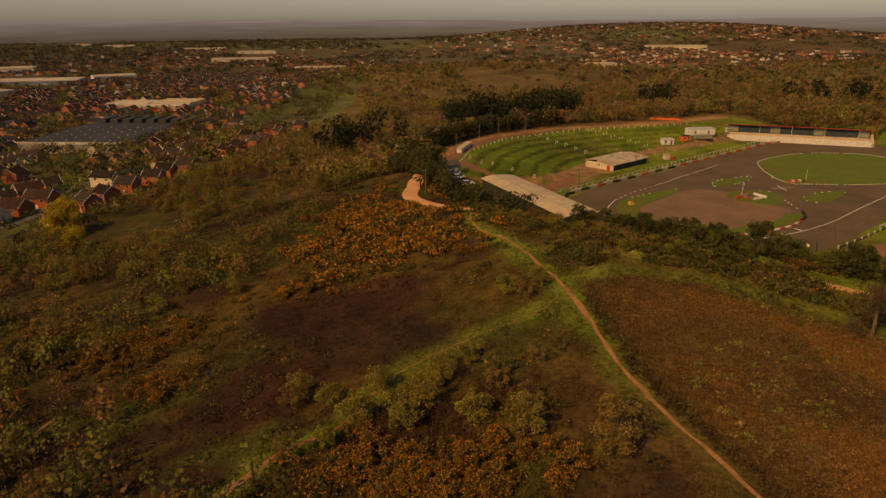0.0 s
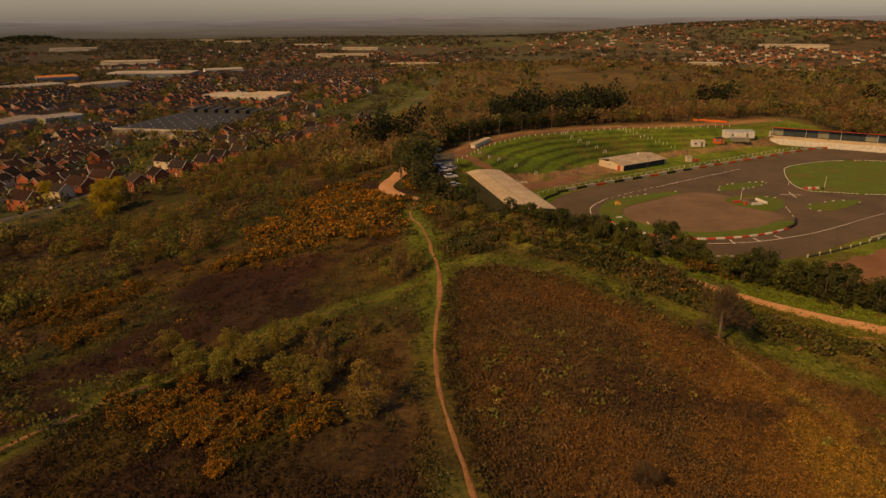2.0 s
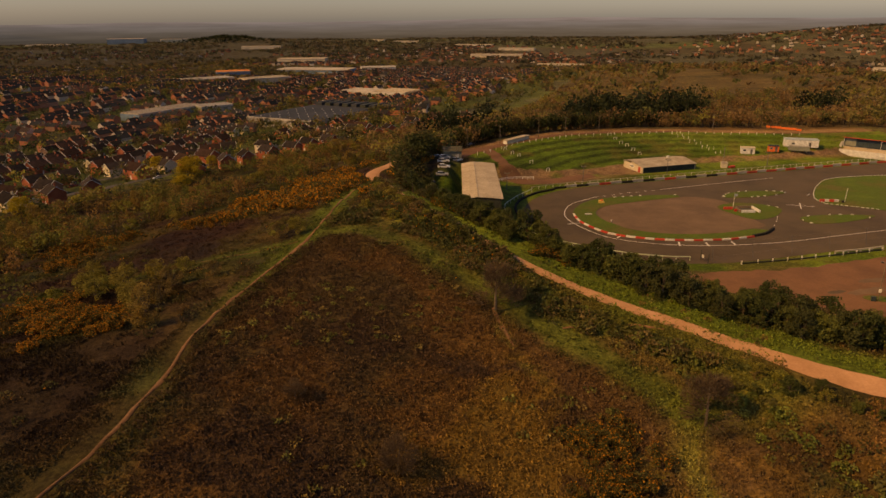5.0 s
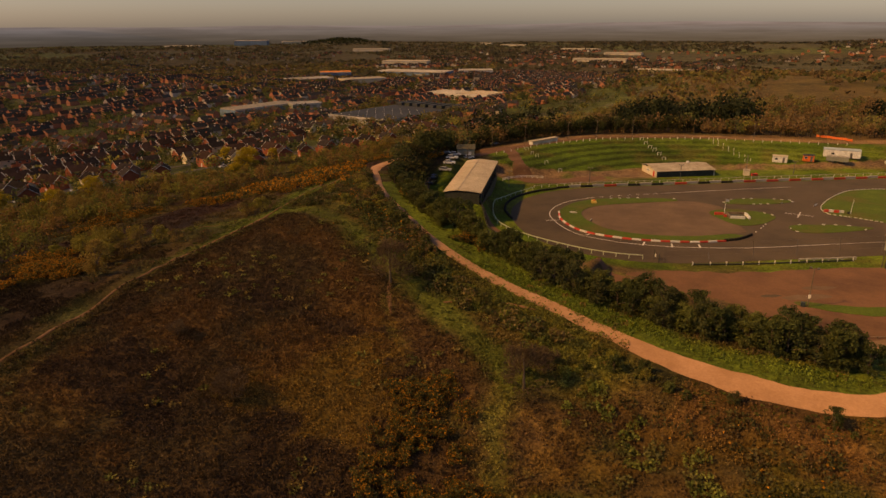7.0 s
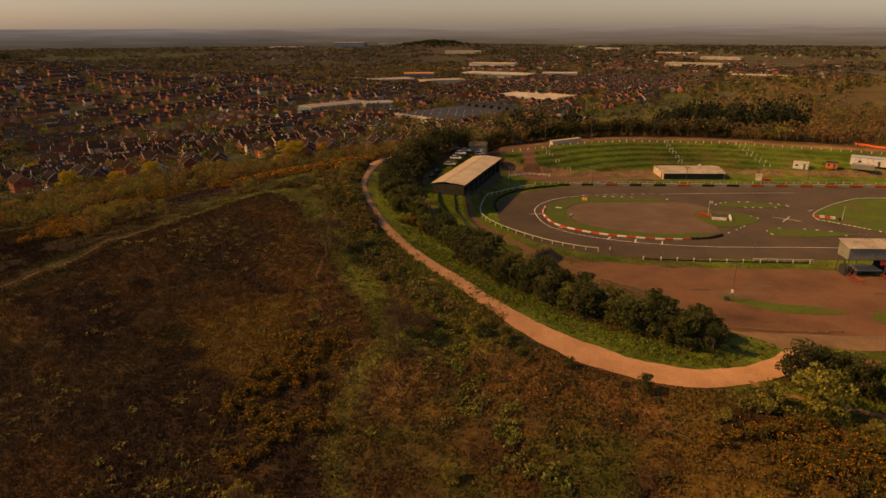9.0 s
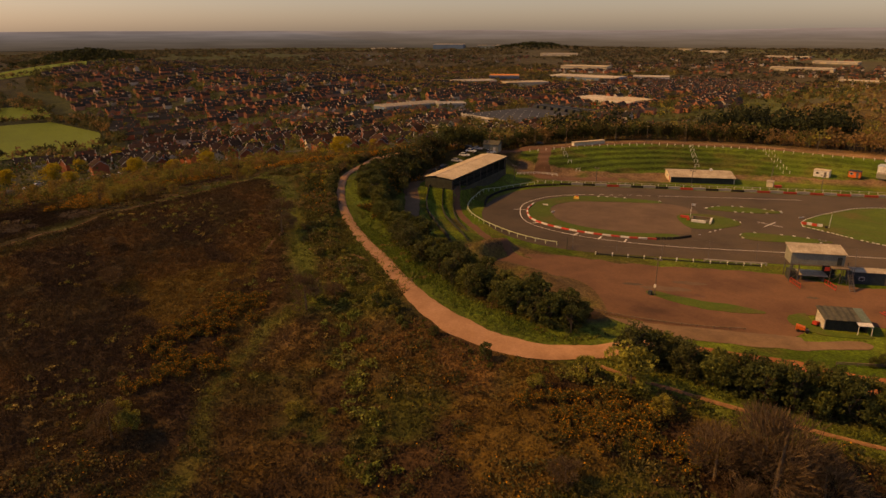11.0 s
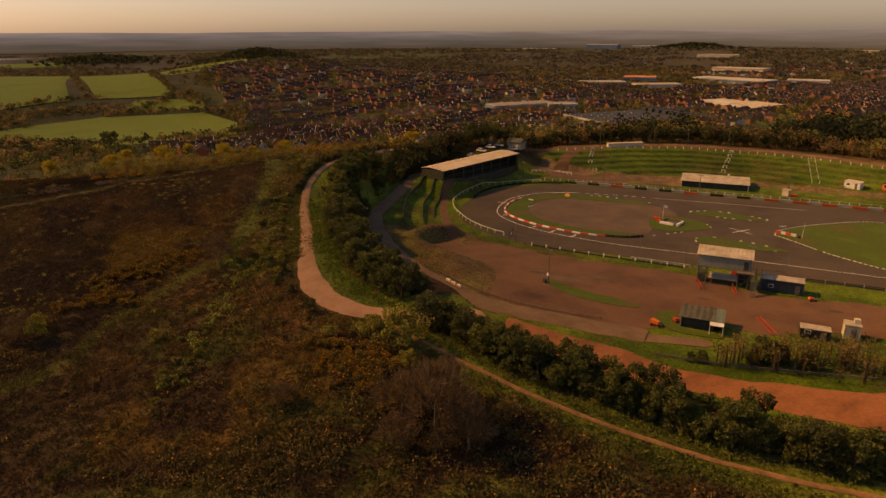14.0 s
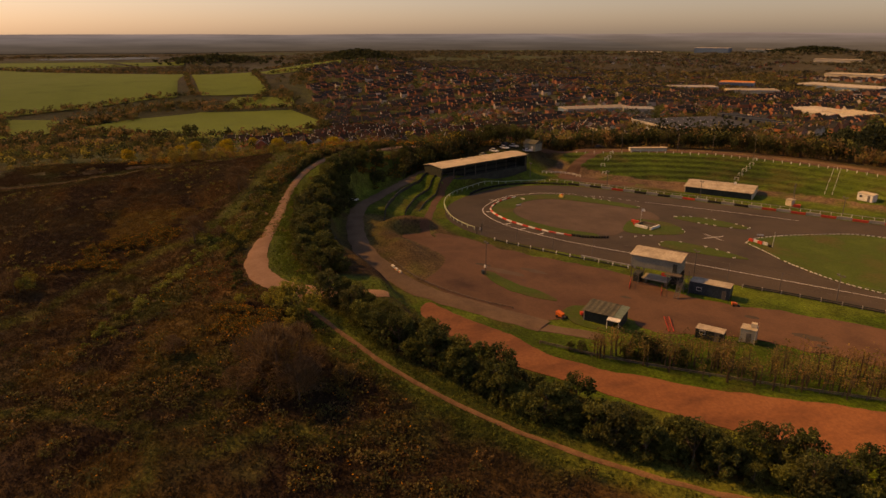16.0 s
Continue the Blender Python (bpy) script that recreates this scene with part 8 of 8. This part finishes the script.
wn_ = scatter(9000, -120, 420, 215, 620, lambda x, y: wood_zone(x, y) & (vnoise(x, y, 60, 121, 2) > 0.36) & ~((np.abs(x - 150) < 30) & (np.abs(y - 420) < 22)))
tree_stuff("woodland", wn_[:1900], vr, 8.5, 4.2, 72, 0.74, [BROWN, OLIVE, GREEN, BRONZE, LIME], "spring woodland in bronze, brown and olive leaf", "woodland", (0.32, 0.28, 0.12, 0.2, 0.08))
near_w = scatter(5000, -70, 330, 215, 430, lambda x, y: wood_zone(x, y) & (y < 380 + 0.2 * np.abs(x)))
tree_stuff("wood_edge", near_w[:820], vr, 7.0, 3.6, 100, 0.62, [BROWN, OLIVE, GREEN, BRONZE, DARK], "edge of spring woodland behind the terraces", "woodland", (0.36, 0.26, 0.14, 0.14, 0.10))
wf = scatter(14000, -250, 1500, 600, 1500, lambda x, y: wood_zone(x, y) & (vnoise(x, y, 120, 122, 2) > 0.32))
tree_stuff("far_woodland", wf[:4200], vr, 9, 6.0, 16, 2.6, [BROWN, OLIVE, GREEN, DARK], "far woodland in brown and olive", "woodland", (0.4, 0.34, 0.18, 0.08), trunk=False)
tree_stuff("back_belt", BACK_BELT + vr.normal(0, 1.2, BACK_BELT.shape), vr, 7.4, 2.8, 190, 0.44, [(0.055, 0.066, 0.022), (0.07, 0.08, 0.026), (0.085, 0.075, 0.03)], "dark belt of trees behind the grandstand and terraces", "trees")
tree_stuff("thin_saplings", SAPLINGS[0], vr, 5.4, 1.3, 74, 0.19, SAPLINGS[1], SAPLINGS[2], "saplings")
pn = np.concatenate([np.stack([vr.uniform(32, 104, 120), vr.normal(384, 13, 120)], 1), np.stack([vr.normal(170, 6, 12), vr.normal(414, 6, 12)], 1), np.stack([vr.normal(-22, 9, 22), vr.normal(338, 9, 22)], 1), np.stack([vr.normal(300, 14, 14), vr.normal(420, 10, 14)], 1)])
tree_stuff("pine_clump", pn, vr, 17, 5.2, 110, 0.95, [DARK, (0.024, 0.03, 0.015)], "clump of tall dark pines behind the terraces", "pines")
tn = scatter(17000, -1150, -60, -60, 1050, lambda x, y: (x < np.interp(y, EDGE_Y, EDGE_X) - 4) & (vnoise(x, y, 50, 131, 2) > 0.34) & (x > np.interp(y, (-60, 40, 130, 205, 290, 560, 700, 1050), (-280, -300, -320, -365, -1120, -1150, -900, -830))))
sp = np.array([s[:2] for s in spots])
keep_ = [k for k, p in enumerate(tn) if np.min(np.hypot(*(sp - p).T)) > 7.5 and clear_of_factories(*p, 4)]
tree_stuff("estate_trees", tn[keep_][:4600], vr, 7.0, 3.9, 24, 1.25, [(0.105, 0.112, 0.036), (0.072, 0.092, 0.030), (0.110, 0.090, 0.036), LIME, DARK], "garden and street trees among the houses", "trees", (0.34, 0.24, 0.2, 0.10, 0.12), trunk=False)
tree_stuff("birch_scrub", SLOPE_PLACES[:1300], vr, 5.0, 2.1, 66, 0.36, [(0.180, 0.155, 0.036), (0.15, 0.150, 0.034), (0.210, 0.130, 0.042), (0.11, 0.110, 0.030), (0.215, 0.122, 0.042)], "dense birch scrub on the slope below the crest", "birches")
edge_t = np.array([(c[0] + vr.normal(9, 7), c[1] + vr.normal(0, 4)) for c in curve_points([(-185, -40), (-160, 40), (-140, 120), (-134, 200), (-114, 280), (-96, 350), (-72, 450), (-48, 540)], 1.7)])
tree_stuff("edge_trees", edge_t, vr, 5.6, 3.0, 80, 0.55, [OLIVE, GREEN, LIME, BROWN, DARK], "belt of mixed trees along the estate edge", "trees", (0.32, 0.25, 0.18, 0.15, 0.1))
hd = []
HEDGES = [([(-385, 50), (-392, 94), (-425, 196), (-480, 210)], 2.5, 3, 7), ([(-528, -48), (-450, 5), (-390, 55)], 3, 4, 8), ([(-545, 224), (-610, 222), (-672, 208), (-705, 150), (-712, 84)], 4, 5, 10), ([(-712, 90), (-760, 150), (-850, 195)], 5, 6, 12), ([(-668, 4), (-640, -30), (-590, -62), (-535, -62)], 3, 6, 14), ([(-690, -158), (-762, -90), (-885, 25), (-892, 90)], 5, 7, 14),
          ([(-892, 80), (-1120, 74), (-1430, 72)], 5, 1.5, 5), ([(-855, 200), (-1235, 208)], 5, 3, 7), ([(-1225, 212), (-1480, 640)], 7, 4, 8), ([(-1112, 232), (-1030, 500)], 5, 8, 22), ([(-2095, -450), (-1433, 74), (-1376, 85), (-1240, 206)], 8, 5, 9), ([(-2257, -97), (-2142, -460)], 9, 4, 8), ([(-490, -108), (-678, -150)], 4, 3, 6)]
for line, gap_, thick, _ in HEDGES:
    for p in curve_points(line, gap_):
        for _ in range(2 if thick > 3 else 1):
            hd.append((p[0] + vr.normal(0, thick), p[1] + vr.normal(0, thick)))
for cx, cy, a, b, n in ((-640, -40, 40, 26, 90), (-720, -20, 40, 40, 60), (-770, 50, 36, 60, 130), (-800, 215, 70, 14, 70), (-960, 280, 90, 40, 150), (-620, 236, 60, 9, 60), (-470, -50, 50, 40, 90), (-400, -70, 60, 30, 120), (-350, 10, 30, 40, 50), (-1000, 440, 50, 70, 110), (-330, -90, 60, 30, 80), (-345, 150, 12, 40, 30)):
    hd += [(cx + a * vr.normal() * 0.55, cy + b * vr.normal() * 0.55) for _ in range(n)]
tree_stuff("field_hedges", hd, vr, 8, 4.6, 26, 1.6, [BROWN, (0.10, 0.085, 0.032), DARK, (0.075, 0.078, 0.028)], "hedgerows and copses between green fields", "hedgerows", (0.3, 0.3, 0.15, 0.25), trunk=False)
lump = np.concatenate([np.stack([vr.normal(cx, a, n), vr.normal(cy, b, n)], 1) for cx, cy, a, b, n in ((-1900, 610, 130, 75, 520), (-2400, 190, 100, 90, 300), (-2150, 2950, 100, 100, 260))])
tree_stuff("hill_wood", lump, vr, 13, 11, 14, 6, [DARK, (0.030, 0.036, 0.018)], "dark wooded knoll on the plain", "woodland", trunk=False)
belts = []
for line, wide, n in (([(-400, 650), (-320, 645), (-292, 590), (-282, 520)], 8, 110), ([(-275, 470), (-225, 458), (-178, 455)], 4, 30), ([(-168, 470), (-166, 540), (-170, 640)], 9, 110), ([(-174, 363), (-130, 372), (-99, 364)], 9, 60), ([(-150, 420), (-120, 470), (-100, 500)], 9, 60), ([(-170, 700), (-200, 800), (-300, 880), (-420, 760)], 16, 150), ([(-330, 480), (-300, 420), (-250, 380)], 8, 50), ([(-520, 640), (-600, 720), (-560, 860), (-420, 820)], 22, 160)):
    c = curve_points(line, 1.0)
    belts += [tuple(c[vr.integers(len(c))] + vr.normal(0, wide, 2)) for _ in range(n)]
belts = [p for p in belts if clear_of_factories(*p, 2)]
tree_stuff("estate_belts", belts, vr, 8.5, 4.2, 40, 1.1, [OLIVE, (0.085, 0.085, 0.028), BROWN, DARK, LIME], "belts of trees round the factory and between the streets", "trees", (0.34, 0.24, 0.2, 0.14, 0.08), trunk=False)
pl = scatter(30000, -3600, 2600, 900, 3900, lambda x, y: (vnoise(x, y, 260, 141, 3) > 0.40) & (np.hypot(x - 100, y - 100) > 1150) & (np.hypot(x - 100, y - 100) < 3900))
tree_stuff("plain_trees", pl[:8500], vr, 7, 15, 9, 6.0, [(0.105, 0.082, 0.050), (0.092, 0.082, 0.046), (0.066, 0.066, 0.040), (0.082, 0.080, 0.044)], "scattered woods across the distant plain", "woodland", (0.3, 0.3, 0.2, 0.2), trunk=False)
in_fields = lambda x, y: ((x < -2350) & (x > -3050) & (np.abs(y + 255) < 330)) | ((x > -1440) & (x < -850) & (y < 215) & (y > -600)) | ((x < -2100) & (x > -2600) & (y < 80)) | ((x > -1480) & (x < -1020) & (y > 210) & (y < 640)) | ((x > -2100) & (x < -1400) & (y < 74 + 0.785 * (x + 1433)))
pl = scatter(12000, -3300, -700, -900, 1250, lambda x, y: (vnoise(x, y, 330, 143, 3) > 0.42) & (np.hypot(x - 100, y - 100) > 1100) & ~in_fields(x, y))
tree_stuff("west_plain_trees", pl[:2600], vr, 7, 15, 10, 5.6, [(0.105, 0.082, 0.050), (0.092, 0.082, 0.046), (0.066, 0.066, 0.040), (0.082, 0.080, 0.044)], "scattered woods across the distant western plain", "woodland", (0.3, 0.3, 0.2, 0.2), trunk=False)
mid = scatter(6000, -1700, -560, 640, 1650, lambda x, y: (y > 640 + 0.0 * x) & (y - 700 > -0.55 * (x + 845)) & (vnoise(x, y, 150, 147, 2) > 0.36) & (np.hypot(x - 100, y - 100) < 1900))
mid = [p for p in mid if clear_of_factories(*p, 6)]
tree_stuff("middle_wood", mid[:2000], vr, 8, 7.0, 16, 2.6, [OLIVE, (0.105, 0.090, 0.034), (0.085, 0.082, 0.030), BROWN], "olive woodland beyond the estate", "woodland", (0.35, 0.3, 0.2, 0.15), trunk=False)
ec = scatter(1500, -360, -185, -110, 62, lambda x, y: (vnoise(x, y, 26, 191, 2) > 0.36) & (x < np.interp(y, EDGE_Y, EDGE_X) + 8))
ec = [p for p in ec if np.min(np.hypot(*(sp - p).T)) > 6.5]
tree_stuff("edge_copse", ec[:420], vr, 6.2, 3.4, 44, 0.95, [(0.105, 0.090, 0.032), (0.075, 0.078, 0.026), BROWN, DARK, LIME], "mixed trees and hedges below the hill beside the last houses", "trees", (0.3, 0.28, 0.18, 0.14, 0.10), trunk=False)
lone = plant(HEDGE[1], -295, 68, 2.6)
for x, y, k in ((-255, 45, 1.7), (-250, 30, 1.4), (-262, 55, 1.3)):
    plant(HEDGE[3], x, y, k)

# ---- glowing backdrop of hills with painted haze at the horizon ----
def haze_mat():
    """Far land that glows, with blue-grey haze painted in towards the top."""
    m = bpy.data.materials.new("painted_distant_haze")
    m.use_nodes = True
    nt = m.node_tree
    b = nt.nodes["Principled BSDF"]
    b.inputs["Base Color"].default_value = (0.05, 0.05, 0.04, 1)
    b.inputs["Roughness"].default_value = 1.0
    b.inputs["Specular IOR Level"].default_value = 0.0
    co = nt.nodes.new("ShaderNodeTexCoord")
    sep = nt.nodes.new("ShaderNodeSeparateXYZ")
    nt.links.new(co.outputs["Object"], sep.inputs[0])
    streak = noise_node(nt, 1.0, 5, 0.6, (0.0022, 0.0022, 0.05))
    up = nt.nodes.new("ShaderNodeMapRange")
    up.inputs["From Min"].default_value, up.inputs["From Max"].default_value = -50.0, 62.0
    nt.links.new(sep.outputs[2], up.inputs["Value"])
    # haze painted by height into the emission colour
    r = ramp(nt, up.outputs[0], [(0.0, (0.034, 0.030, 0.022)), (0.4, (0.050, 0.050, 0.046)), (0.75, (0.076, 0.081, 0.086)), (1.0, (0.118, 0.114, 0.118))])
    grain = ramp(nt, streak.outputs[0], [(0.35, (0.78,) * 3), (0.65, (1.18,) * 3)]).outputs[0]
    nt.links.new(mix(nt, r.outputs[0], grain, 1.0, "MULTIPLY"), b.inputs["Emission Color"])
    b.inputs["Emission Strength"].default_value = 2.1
    return m


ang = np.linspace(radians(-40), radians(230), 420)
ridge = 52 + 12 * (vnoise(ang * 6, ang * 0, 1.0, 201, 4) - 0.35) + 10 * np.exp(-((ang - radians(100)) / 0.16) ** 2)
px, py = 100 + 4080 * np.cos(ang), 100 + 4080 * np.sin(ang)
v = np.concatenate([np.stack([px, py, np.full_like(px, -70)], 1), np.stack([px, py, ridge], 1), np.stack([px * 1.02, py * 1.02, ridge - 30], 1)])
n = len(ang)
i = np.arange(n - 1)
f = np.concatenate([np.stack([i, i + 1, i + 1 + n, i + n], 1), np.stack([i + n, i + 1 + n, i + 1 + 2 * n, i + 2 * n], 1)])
tagged(new("backdrop", mesh_from("backdrop", v, f, haze_mat(), None, True)), "glowing backdrop of blue-grey hills with painted haze at the horizon", "hills", kind="structure")
